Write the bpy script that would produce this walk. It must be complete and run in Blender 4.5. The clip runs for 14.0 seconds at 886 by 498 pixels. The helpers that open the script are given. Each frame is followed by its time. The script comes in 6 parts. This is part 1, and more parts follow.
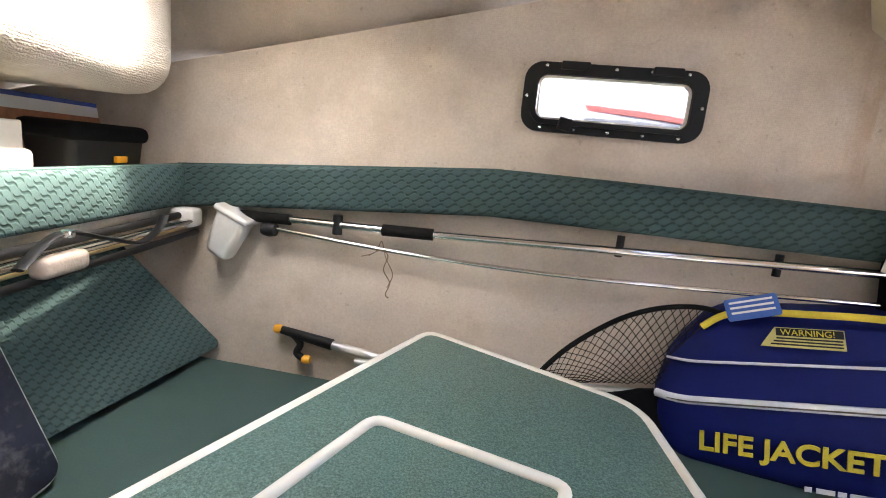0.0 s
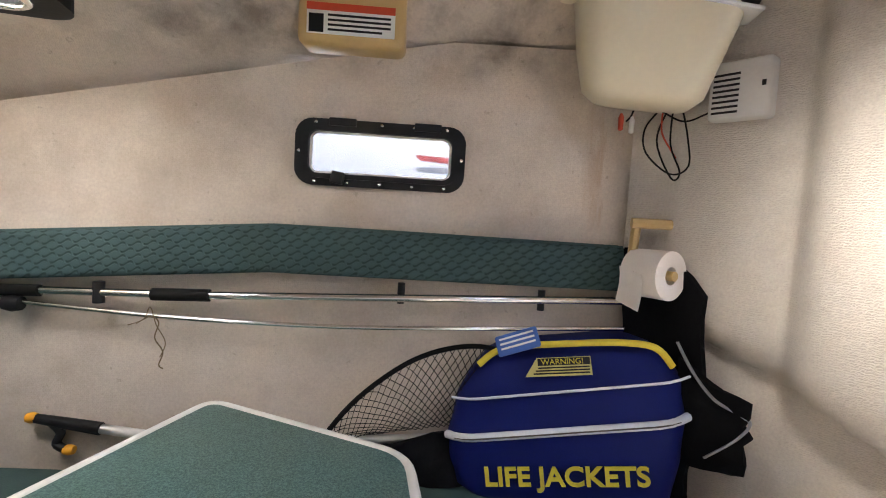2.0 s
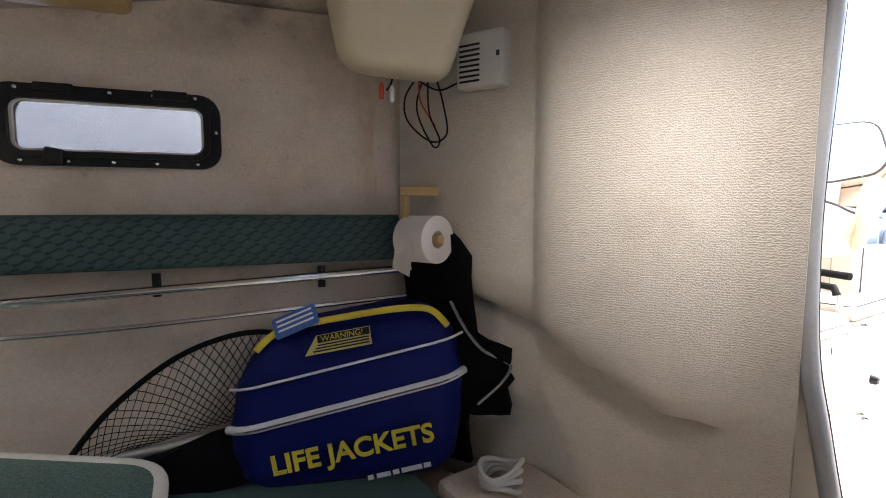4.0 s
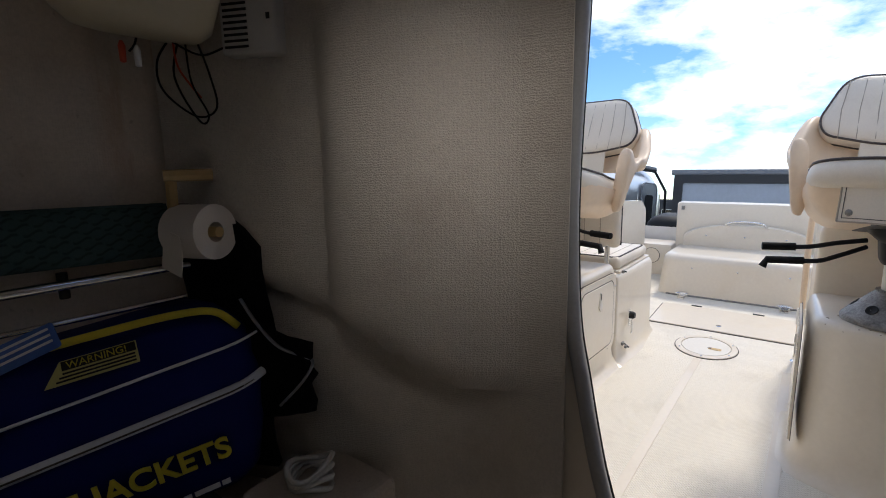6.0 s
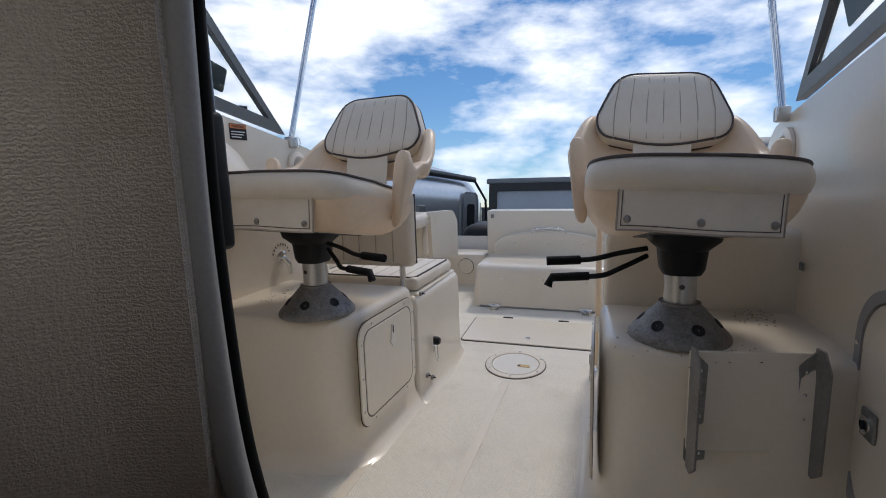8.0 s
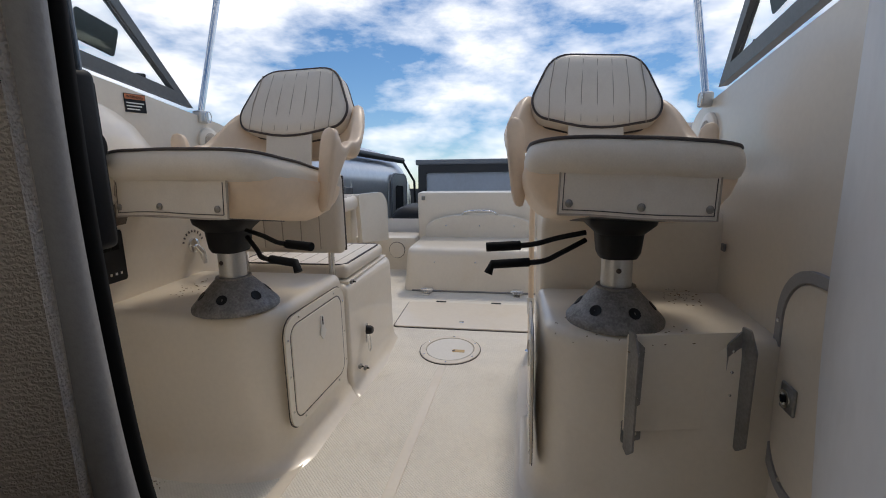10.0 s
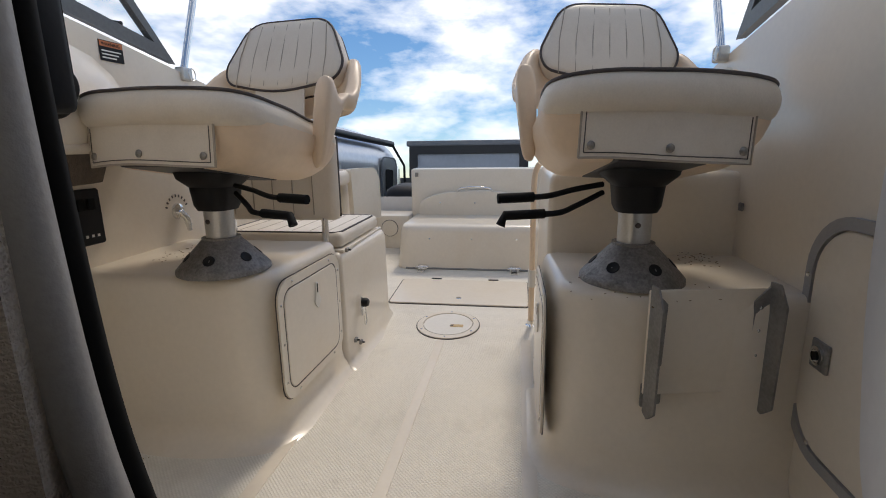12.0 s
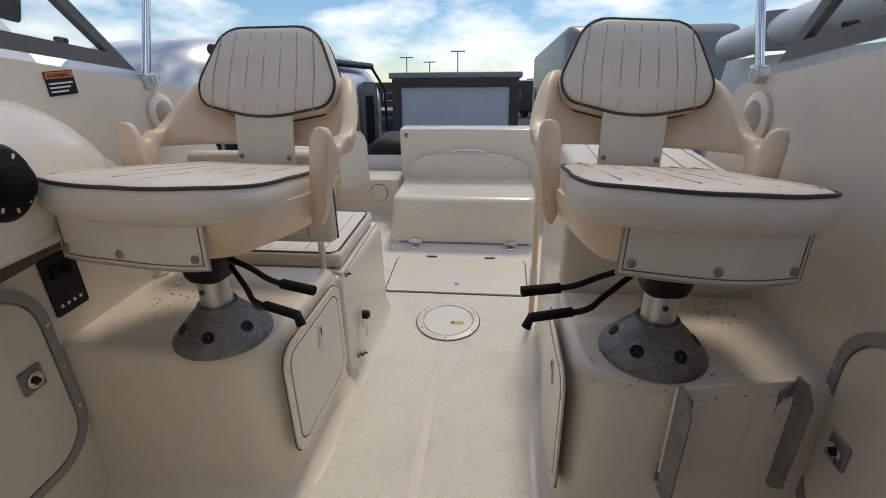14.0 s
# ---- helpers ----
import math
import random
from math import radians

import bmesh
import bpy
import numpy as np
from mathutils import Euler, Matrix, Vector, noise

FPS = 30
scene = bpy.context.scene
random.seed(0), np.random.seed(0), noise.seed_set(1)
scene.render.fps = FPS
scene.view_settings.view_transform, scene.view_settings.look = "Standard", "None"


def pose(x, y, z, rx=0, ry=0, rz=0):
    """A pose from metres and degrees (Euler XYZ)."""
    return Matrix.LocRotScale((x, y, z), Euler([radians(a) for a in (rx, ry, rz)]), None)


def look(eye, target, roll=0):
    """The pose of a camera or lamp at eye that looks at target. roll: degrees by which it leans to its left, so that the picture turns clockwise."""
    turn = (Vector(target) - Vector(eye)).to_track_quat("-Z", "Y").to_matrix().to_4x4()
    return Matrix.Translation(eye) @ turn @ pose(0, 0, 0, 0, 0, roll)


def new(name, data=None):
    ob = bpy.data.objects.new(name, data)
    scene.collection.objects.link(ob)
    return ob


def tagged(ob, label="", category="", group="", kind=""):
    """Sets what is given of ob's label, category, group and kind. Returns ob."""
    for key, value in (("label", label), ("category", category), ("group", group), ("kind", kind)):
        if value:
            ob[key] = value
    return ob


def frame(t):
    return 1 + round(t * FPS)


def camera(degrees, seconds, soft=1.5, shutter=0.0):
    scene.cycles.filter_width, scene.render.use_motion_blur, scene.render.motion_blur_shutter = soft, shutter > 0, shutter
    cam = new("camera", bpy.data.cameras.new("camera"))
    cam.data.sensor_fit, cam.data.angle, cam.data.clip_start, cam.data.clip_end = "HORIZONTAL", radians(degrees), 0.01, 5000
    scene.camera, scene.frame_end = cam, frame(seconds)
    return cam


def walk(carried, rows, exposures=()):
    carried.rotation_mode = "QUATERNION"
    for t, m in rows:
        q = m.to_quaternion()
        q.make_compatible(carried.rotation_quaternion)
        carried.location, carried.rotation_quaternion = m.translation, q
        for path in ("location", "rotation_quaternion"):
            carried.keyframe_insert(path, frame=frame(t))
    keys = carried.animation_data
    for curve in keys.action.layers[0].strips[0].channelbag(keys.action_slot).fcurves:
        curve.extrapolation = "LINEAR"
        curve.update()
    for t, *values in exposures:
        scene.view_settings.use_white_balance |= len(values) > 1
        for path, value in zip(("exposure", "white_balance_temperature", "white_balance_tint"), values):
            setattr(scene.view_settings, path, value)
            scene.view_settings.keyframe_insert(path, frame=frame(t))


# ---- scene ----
cam = camera(85.2, 14.0, 1.0)
PATH = [
    (0, (-0.459, -0.289, 0.936), (-0.382, 1.677, 0.574), 5.8),
    (0.5, (-0.403, -0.298, 0.941), (-0.166, 1.663, 0.628), 5.1),
    (1, (-0.339, -0.309, 0.954), (-0.007, 1.654, 0.771), 4.6),
    (1.5, (-0.262, -0.315, 0.968), (0.158, 1.634, 0.815), 4.0),
    (2, (-0.173, -0.323, 0.976), (0.327, 1.608, 0.835), 3.5),
    (2.5, (-0.079, -0.335, 0.988), (0.511, 1.57, 0.836), 2.8),
    (3, (0.005, -0.368, 0.983), (0.711, 1.496, 0.827), 1.9),
    (3.2, (0.026, -0.364, 0.952), (0.799, 1.475, 0.806), 1.4),
    (5.3, (-0.018, -0.385, 0.972), (1.409, 0.979, 0.649), -0.4),
    (5.5, (0.008, -0.38, 0.981), (1.467, 0.948, 0.655), -0.6),
    (6.0, (0.123, -0.376, 0.998), (1.681, 0.828, 0.652), -1.1),
    (6.5, (0.263, -0.476, 1.032), (1.912, 0.625, 0.770), -4.0),
    (7.0, (0.424, -0.46, 1.005), (2.165, 0.494, 0.764), -3.4),
    (7.5, (0.535, -0.435, 0.978), (2.348, 0.363, 0.705), -2.4),
    (8.0, (0.627, -0.41, 0.967), (2.494, 0.235, 0.656), -1.8),
    (8.5, (0.676, -0.376, 0.986), (2.583, 0.127, 0.656), -1.3),
    (8.7, (0.686, -0.365, 0.99), (2.607, 0.097, 0.682), -1.2),
    (10.8, (0.728, -0.382, 0.897), (2.655, -0.061, 0.467), -1.0),
    (11.0, (0.742, -0.386, 0.872), (2.668, -0.059, 0.442), -1.0),
    (11.5, (0.76, -0.374, 0.863), (2.679, -0.048, 0.403), -1.1),
    (12.0, (0.765, -0.308, 0.861), (2.693, -0.002, 0.427), -0.9),
    (12.5, (0.924, -0.172, 0.828), (2.837, 0.092, 0.307), -0.9),
    (13.0, (0.961, -0.145, 1.005), (2.856, 0.06, 0.4), -1.1),
    (13.5, (0.979, -0.179, 1.116), (2.829, 0.037, 0.388), -1.1),
    (14.0, (0.963, -0.2, 1.241), (2.781, 0.016, 0.435), -1.1),
]
EXPO = [(0.0, 3.85, 6650, 11), (1.0, 3.8, 6700, 11), (2.5, 3.35, 6400, 11), (3.2, 3.0, 6350, 11), (4.3, 2.1, 6400, 11), (5.3, 0.5, 6350, 11), (6.0, 0.05, 6350, 11), (6.5, -0.38, 6350, 11), (7.0, -0.5, 6300, 11), (7.5, -0.68, 6220, 11), (8.7, -0.85, 6180, 11), (11.0, -0.7, 6700, 11), (12.0, -0.6, 6700, 11), (12.5, -0.6, 6700, 11), (14.0, -0.72, 6650, 11)]
TRIM = Matrix.Rotation(radians(-5.5), 4, "Y")  # the boat sits bow-down on its trailer
walk(cam, [(t, TRIM @ look(eye, target, roll)) for t, eye, target, roll in PATH], EXPO)


# ---- sky and sun ----
SUN_AZ, SUN_EL = radians(-12), radians(61)
world = bpy.data.worlds.new("sky")
scene.world = world
world.use_nodes = True
wn, wl = world.node_tree.nodes, world.node_tree.links
wn.clear()
w_out, w_bg = wn.new("ShaderNodeOutputWorld"), wn.new("ShaderNodeBackground")
w_sky = wn.new("ShaderNodeTexSky")
w_sky.sky_type, w_sky.sun_disc, w_sky.dust_density = "NISHITA", False, 0.05
w_sky.ozone_density = 3.0
w_sky.sun_elevation, w_sky.sun_rotation = SUN_EL, math.pi / 2 - SUN_AZ
w_co, w_map, w_noise, w_ramp = wn.new("ShaderNodeTexCoord"), wn.new("ShaderNodeMapping"), wn.new("ShaderNodeTexNoise"), wn.new("ShaderNodeValToRGB")
w_map.inputs["Scale"].default_value = (1.0, 1.0, 2.6)
w_map.inputs["Location"].default_value = (0.35, 0.1, 0.2)
w_noise.inputs["Scale"].default_value, w_noise.inputs["Detail"].default_value, w_noise.inputs["Roughness"].default_value = 3.1, 9.0, 0.58
w_ramp.color_ramp.elements[0].position, w_ramp.color_ramp.elements[1].position = 0.465, 0.66
w_mix = wn.new("ShaderNodeMix")
w_mix.data_type = "RGBA"
w_mix.inputs[7].default_value = (17.0, 17.2, 17.6, 1)
wl.new(w_co.outputs["Generated"], w_map.inputs["Vector"])
wl.new(w_map.outputs[0], w_noise.inputs["Vector"])
wl.new(w_noise.outputs["Fac"], w_ramp.inputs[0])
wl.new(w_ramp.outputs[0], w_mix.inputs[0])
w_hsv = wn.new("ShaderNodeHueSaturation")
w_hsv.inputs["Saturation"].default_value, w_hsv.inputs["Value"].default_value = 1.2, 1.35
wl.new(w_sky.outputs[0], w_hsv.inputs["Color"])
wl.new(w_hsv.outputs[0], w_mix.inputs[6])
wl.new(w_mix.outputs[2], w_bg.inputs[0])
w_bg.inputs[1].default_value = 0.125
wl.new(w_bg.outputs[0], w_out.inputs[0])
sun = new("sun", bpy.data.lights.new("sun", "SUN"))
sun.data.energy, sun.data.angle, sun.data.color = 2.3, radians(9.0), (1.0, 0.90, 0.76)
sun.matrix_world = look((math.cos(SUN_EL) * math.cos(SUN_AZ) * 20, math.cos(SUN_EL) * math.sin(SUN_AZ) * 20, math.sin(SUN_EL) * 20), (0, 0, 0))

# area lamp added in the unseen companion slide as daylight, narrowed onto the bulkhead
lm = new("slide_fill", bpy.data.lights.new("slide_fill", "AREA"))
lm.data.shape, lm.data.size, lm.data.size_y, lm.data.energy, lm.data.color, lm.data.spread = "RECTANGLE", 0.45, 0.18, 0.20, (1.0, 0.95, 0.88), radians(40)
lm.matrix_world = TRIM @ look((0.22, -0.31, 1.53), (0.95, 0.20, 0.98))

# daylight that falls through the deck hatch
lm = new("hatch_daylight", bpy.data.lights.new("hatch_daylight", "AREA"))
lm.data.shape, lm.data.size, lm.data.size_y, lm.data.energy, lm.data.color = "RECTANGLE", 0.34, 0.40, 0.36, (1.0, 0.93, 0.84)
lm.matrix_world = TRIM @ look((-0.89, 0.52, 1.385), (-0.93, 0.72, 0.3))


# ---- materials ----
def material(name, base, rough=0.5, metal=0.0, var=0.10, scale=6.0, fine=90.0, bump=0.1, dirt=None, dirt_amount=0.0, dirt_scale=3.0, coat=0.0, bump_scale=None, sheen=0.0):
    """Base colour with two scales of variation, optional stains and a fine relief."""
    m = bpy.data.materials.new(name)
    m.use_nodes = True
    n, k = m.node_tree.nodes, m.node_tree.links
    b = n["Principled BSDF"]
    co = n.new("ShaderNodeTexCoord")
    big, small = n.new("ShaderNodeTexNoise"), n.new("ShaderNodeTexNoise")
    big.inputs["Scale"].default_value, big.inputs["Detail"].default_value = scale, 5
    small.inputs["Scale"].default_value, small.inputs["Detail"].default_value = fine, 3
    for t in (big, small):
        k.new(co.outputs["Object"], t.inputs["Vector"])
    add = n.new("ShaderNodeMath")
    add.operation = "ADD"
    k.new(big.outputs["Fac"], add.inputs[0])
    k.new(small.outputs["Fac"], add.inputs[1])
    ramp = n.new("ShaderNodeMapRange")
    ramp.inputs[1].default_value, ramp.inputs[2].default_value = 0.6, 1.4
    ramp.inputs[3].default_value, ramp.inputs[4].default_value = 1 - var, 1 + var * 0.5
    k.new(add.outputs[0], ramp.inputs[0])
    mul = n.new("ShaderNodeVectorMath")
    mul.operation = "SCALE"
    mul.inputs[0].default_value = base
    k.new(ramp.outputs[0], mul.inputs["Scale"])
    col = mul.outputs[0]
    if dirt:
        d = n.new("ShaderNodeTexNoise")
        d.inputs["Scale"].default_value, d.inputs["Detail"].default_value, d.inputs["Roughness"].default_value = dirt_scale, 8, 0.65
        k.new(co.outputs["Object"], d.inputs["Vector"])
        r = n.new("ShaderNodeMapRange")
        r.inputs[1].default_value, r.inputs[2].default_value, r.inputs[4].default_value = 0.52, 0.78, dirt_amount
        k.new(d.outputs["Fac"], r.inputs[0])
        mix = n.new("ShaderNodeMix")
        mix.data_type = "RGBA"
        mix.inputs[7].default_value = (*dirt, 1)
        k.new(r.outputs[0], mix.inputs[0])
        k.new(col, mix.inputs[6])
        col = mix.outputs[2]
    k.new(col, b.inputs["Base Color"])
    b.inputs["Roughness"].default_value, b.inputs["Metallic"].default_value = rough, metal
    b.inputs["Coat Weight"].default_value, b.inputs["Coat Roughness"].default_value = coat, 0.08
    b.inputs["Sheen Weight"].default_value = sheen
    bp = n.new("ShaderNodeBump")
    bp.inputs["Strength"].default_value, bp.inputs["Distance"].default_value = bump, 0.004
    src = small
    if bump_scale:
        src = n.new("ShaderNodeTexNoise")
        src.inputs["Scale"].default_value, src.inputs["Detail"].default_value = bump_scale, 4
        k.new(co.outputs["Object"], src.inputs["Vector"])
    k.new(src.outputs["Fac"], bp.inputs["Height"])
    k.new(bp.outputs[0], b.inputs["Normal"])
    m["bump"] = bp.name
    return m


def rework(m, build):
    """Lets a function add nodes to a material: build(nodes, links, principled, coordinates, bump)."""
    n = m.node_tree.nodes
    build(n, m.node_tree.links, n["Principled BSDF"], next(x for x in n if x.type == "TEX_COORD"), n[m["bump"]])
    return m


def weave(n, k, b, co, bp):
    w1, w2 = n.new("ShaderNodeTexWave"), n.new("ShaderNodeTexWave")
    w1.bands_direction, w2.bands_direction = "Z", "X"
    add = n.new("ShaderNodeMath")
    for w in (w1, w2):
        w.inputs["Scale"].default_value, w.inputs["Distortion"].default_value, w.inputs["Detail Scale"].default_value = 62, 7.0, 3
        k.new(co.outputs["Object"], w.inputs["Vector"])
    k.new(w1.outputs["Fac"], add.inputs[0])
    k.new(w2.outputs["Fac"], add.inputs[1])
    k.new(add.outputs[0], bp.inputs["Height"])


def ripples(n, k, b, co, bp):
    """Rows of short wavy S-shaped dashes embossed into upholstery."""
    sep = n.new("ShaderNodeSeparateXYZ")
    k.new(co.outputs["Object"], sep.inputs[0])

    def op(kind, a, c, d=None):
        nd = n.new("ShaderNodeMath")
        nd.operation = kind
        for s_, v in zip(nd.inputs, (a, c, d)):
            if v is None:
                continue
            if isinstance(v, (int, float)):
                s_.default_value = v
            else:
                k.new(v, s_)
        return nd.outputs[0]

    u = op("ADD", sep.outputs[0], sep.outputs[1])
    v = op("ADD", sep.outputs[2], op("MULTIPLY", sep.outputs[1], 0.6))
    row = op("FLOOR", op("MULTIPLY", v, 62.0), 0.0)
    uu = op("ADD", op("MULTIPLY", u, 34.0), op("MULTIPLY", row, 0.5))
    wob = op("MULTIPLY", op("SINE", op("MULTIPLY", uu, 6.2832), 0.0), 0.24)
    cross = op("ABSOLUTE", op("ADD", op("SUBTRACT", op("FRACT", op("MULTIPLY", v, 62.0), 0.0), 0.5), wob), 0.0)
    gap = op("ABSOLUTE", op("SUBTRACT", op("FRACT", uu, 0.0), 0.5), 0.0)
    r = n.new("ShaderNodeMapRange")
    r.inputs[1].default_value, r.inputs[2].default_value, r.inputs[3].default_value, r.inputs[4].default_value = 0.08, 0.24, 1.0, 0.0
    k.new(cross, r.inputs[0])
    r2 = n.new("ShaderNodeMapRange")
    r2.inputs[1].default_value, r2.inputs[2].default_value, r2.inputs[3].default_value, r2.inputs[4].default_value = 0.36, 0.46, 1.0, 0.0
    k.new(gap, r2.inputs[0])
    dash = op("MULTIPLY", r.outputs[0], r2.outputs[0])
    mix = n.new("ShaderNodeMix")
    mix.data_type = "RGBA"
    mix.inputs[7].default_value = (0.018, 0.036, 0.034, 1)
    old = b.inputs["Base Color"].links[0].from_socket
    k.new(op("MULTIPLY", dash, 0.7), mix.inputs[0])
    k.new(old, mix.inputs[6])
    k.new(mix.outputs[2], b.inputs["Base Color"])
    k.new(op("SUBTRACT", 1.0, dash), bp.inputs["Height"])


def speckle(n, k, b, co, bp):
    v = n.new("ShaderNodeTexNoise")
    v.inputs["Scale"].default_value, v.inputs["Detail"].default_value, v.inputs["Roughness"].default_value = 260, 2, 0.9
    k.new(co.outputs["Object"], v.inputs["Vector"])
    r = n.new("ShaderNodeValToRGB")
    r.color_ramp.elements[0].position, r.color_ramp.elements[1].position = 0.35, 0.68
    r.color_ramp.elements[0].color, r.color_ramp.elements[1].color = (0.026, 0.068, 0.062, 1), (0.15, 0.25, 0.22, 1)
    k.new(v.outputs["Fac"], r.inputs[0])
    k.new(r.outputs[0], b.inputs["Base Color"])


def nonskid(n, k, b, co, bp):
    mp = n.new("ShaderNodeMapping")
    mp.inputs["Rotation"].default_value = (0, 0, radians(45))
    ck = n.new("ShaderNodeTexVoronoi")
    ck.inputs["Scale"].default_value, ck.inputs["Randomness"].default_value = 130, 0.15
    k.new(co.outputs["Object"], mp.inputs["Vector"])
    k.new(mp.outputs[0], ck.inputs["Vector"])
    k.new(ck.outputs["Distance"], bp.inputs["Height"])
    bp.inputs["Strength"].default_value, bp.inputs["Distance"].default_value = 0.9, 0.003
    r = n.new("ShaderNodeMapRange")
    r.inputs[1].default_value, r.inputs[2].default_value, r.inputs[3].default_value, r.inputs[4].default_value = 0.0, 0.8, 1.0, 0.86
    k.new(ck.outputs["Distance"], r.inputs[0])
    old = b.inputs["Base Color"].links[0].from_socket
    m = n.new("ShaderNodeVectorMath")
    m.operation = "SCALE"
    k.new(old, m.inputs[0])
    k.new(r.outputs[0], m.inputs["Scale"])
    k.new(m.outputs[0], b.inputs["Base Color"])


def stains(n, k, b, co, bp):
    """Grey mould patches and a rusty run-off down the aft corner."""
    old = b.inputs["Base Color"].links[0].from_socket

    def noise_node(scale, detail):
        d = n.new("ShaderNodeTexNoise")
        d.inputs["Scale"].default_value, d.inputs["Detail"].default_value, d.inputs["Roughness"].default_value = scale, detail, 0.65
        k.new(co.outputs["Object"], d.inputs["Vector"])
        return d.outputs["Fac"]

    def span(src, a0, a1, b0, b1):
        r = n.new("ShaderNodeMapRange")
        for s_, v in zip(list(r.inputs)[1:5], (a0, a1, b0, b1)):
            s_.default_value = v
        k.new(src, r.inputs[0])
        return r.outputs[0]

    def times(p, q):
        m_ = n.new("ShaderNodeMath")
        m_.operation = "MULTIPLY"
        k.new(p, m_.inputs[0])
        k.new(q, m_.inputs[1])
        return m_.outputs[0]

    def blend(fac, under, colour):
        mix = n.new("ShaderNodeMix")
        mix.data_type = "RGBA"
        mix.inputs[7].default_value = (*colour, 1)
        k.new(fac, mix.inputs[0])
        k.new(under, mix.inputs[6])
        return mix.outputs[2]

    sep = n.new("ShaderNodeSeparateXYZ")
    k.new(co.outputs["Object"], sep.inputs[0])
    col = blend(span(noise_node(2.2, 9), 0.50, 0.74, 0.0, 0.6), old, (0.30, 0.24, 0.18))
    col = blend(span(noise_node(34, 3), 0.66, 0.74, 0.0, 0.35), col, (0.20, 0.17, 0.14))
    # patchy darker colour close under and over the crease
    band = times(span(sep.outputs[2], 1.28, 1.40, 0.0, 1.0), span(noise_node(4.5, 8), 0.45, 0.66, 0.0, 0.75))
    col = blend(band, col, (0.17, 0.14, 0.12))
    # rust streak
    near = times(span(sep.outputs[0], 0.50, 0.63, 0.0, 1.0), span(sep.outputs[2], 0.95, 1.02, 0.0, 1.0))
    mp = n.new("ShaderNodeMapping")
    mp.inputs["Scale"].default_value = (26, 26, 4)
    k.new(co.outputs["Object"], mp.inputs["Vector"])
    st = n.new("ShaderNodeTexNoise")
    st.inputs["Scale"].default_value, st.inputs["Detail"].default_value = 1.0, 4
    k.new(mp.outputs[0], st.inputs["Vector"])
    col = blend(times(near, span(st.outputs["Fac"], 0.52, 0.66, 0.0, 0.85)), col, (0.33, 0.15, 0.04))
    k.new(col, b.inputs["Base Color"])


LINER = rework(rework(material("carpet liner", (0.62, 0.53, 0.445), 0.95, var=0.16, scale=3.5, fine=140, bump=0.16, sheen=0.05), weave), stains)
LINER_B = rework(material("coarse liner", (0.62, 0.56, 0.49), 0.95, var=0.14, scale=5, fine=160, bump=0.5, sheen=0.05, dirt=(0.28, 0.22, 0.17), dirt_amount=0.5, dirt_scale=2.6), weave)
GREEN = rework(material("green upholstery", (0.055, 0.090, 0.088), 0.8, var=0.15, scale=8, fine=300, bump=0.5), ripples)
GREEN_PLAIN = material("smooth green vinyl", (0.055, 0.095, 0.088), 0.65, var=0.15, scale=6, fine=200, bump=0.2)
TABLETOP = rework(material("speckled green laminate", (0.1, 0.2, 0.17), 0.35, var=0.1, bump=0.06), speckle)
WHITE = material("white moulding", (0.76, 0.73, 0.67), 0.4, var=0.06, bump=0.05, dirt=(0.5, 0.44, 0.36), dirt_amount=0.35)
GEL = material("cream gelcoat", (0.79, 0.715, 0.60), 0.28, var=0.05, scale=2.0, fine=60, bump=0.02, coat=0.35, dirt=(0.60, 0.46, 0.27), dirt_amount=0.3, dirt_scale=2.2)
GEL_SHELL = material("peach cream moulded shell", (0.80, 0.63, 0.46), 0.4, var=0.06, scale=5, fine=60, bump=0.03, dirt=(0.45, 0.33, 0.22), dirt_amount=0.3, dirt_scale=6)
SOLE = rework(material("moulded anti-slip sole", (0.86, 0.81, 0.71), 0.55, var=0.06, scale=3, fine=50, bump=0.5, dirt=(0.42, 0.36, 0.28), dirt_amount=0.3, dirt_scale=4), nonskid)
VINYL = material("cream vinyl", (0.74, 0.665, 0.56), 0.42, var=0.07, scale=5, fine=220, bump=0.12, dirt=(0.50, 0.42, 0.33), dirt_amount=0.35, dirt_scale=7)
PIPING = material("dark piping", (0.07, 0.055, 0.05), 0.6, var=0.2, bump=0.1)
SEAM = material("seam thread", (0.42, 0.36, 0.29), 0.8, var=0.1, bump=0.1)
CAST = material("pitted cast aluminium", (0.27, 0.26, 0.25), 0.5, 0.65, var=0.5, scale=28, fine=160, bump=0.6, dirt=(0.06, 0.055, 0.05), dirt_amount=0.85, dirt_scale=26)
ALU = material("brushed aluminium", (0.60, 0.60, 0.59), 0.38, 0.9, var=0.12, scale=10, fine=200, bump=0.08)
ALU_GREY = material("weathered aluminium angle", (0.30, 0.295, 0.285), 0.5, 0.6, var=0.3, scale=12, fine=120, bump=0.2, dirt=(0.14, 0.13, 0.12), dirt_amount=0.6, dirt_scale=14)
CHROME = material("polished steel", (0.78, 0.78, 0.77), 0.13, 1.0, var=0.05, bump=0.01)
SNAP = material("tarnished snap", (0.30, 0.28, 0.25), 0.4, 0.8, var=0.4, scale=60, fine=300, bump=0.1)
BLACK = material("black plastic", (0.008, 0.008, 0.009), 0.55, var=0.3, bump=0.08)
RUBBER = material("black rubber", (0.006, 0.006, 0.006), 0.75, var=0.3, bump=0.1)
# also colours the black sheets that stand in for shade beside the bag
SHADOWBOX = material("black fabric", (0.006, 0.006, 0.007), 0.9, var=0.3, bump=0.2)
NAVY = material("navy nylon", (0.006, 0.012, 0.11), 0.6, var=0.25, scale=9, fine=400, bump=0.15)
YELLOW = material("yellow webbing", (0.62, 0.50, 0.04), 0.7, var=0.15, fine=300, bump=0.3)
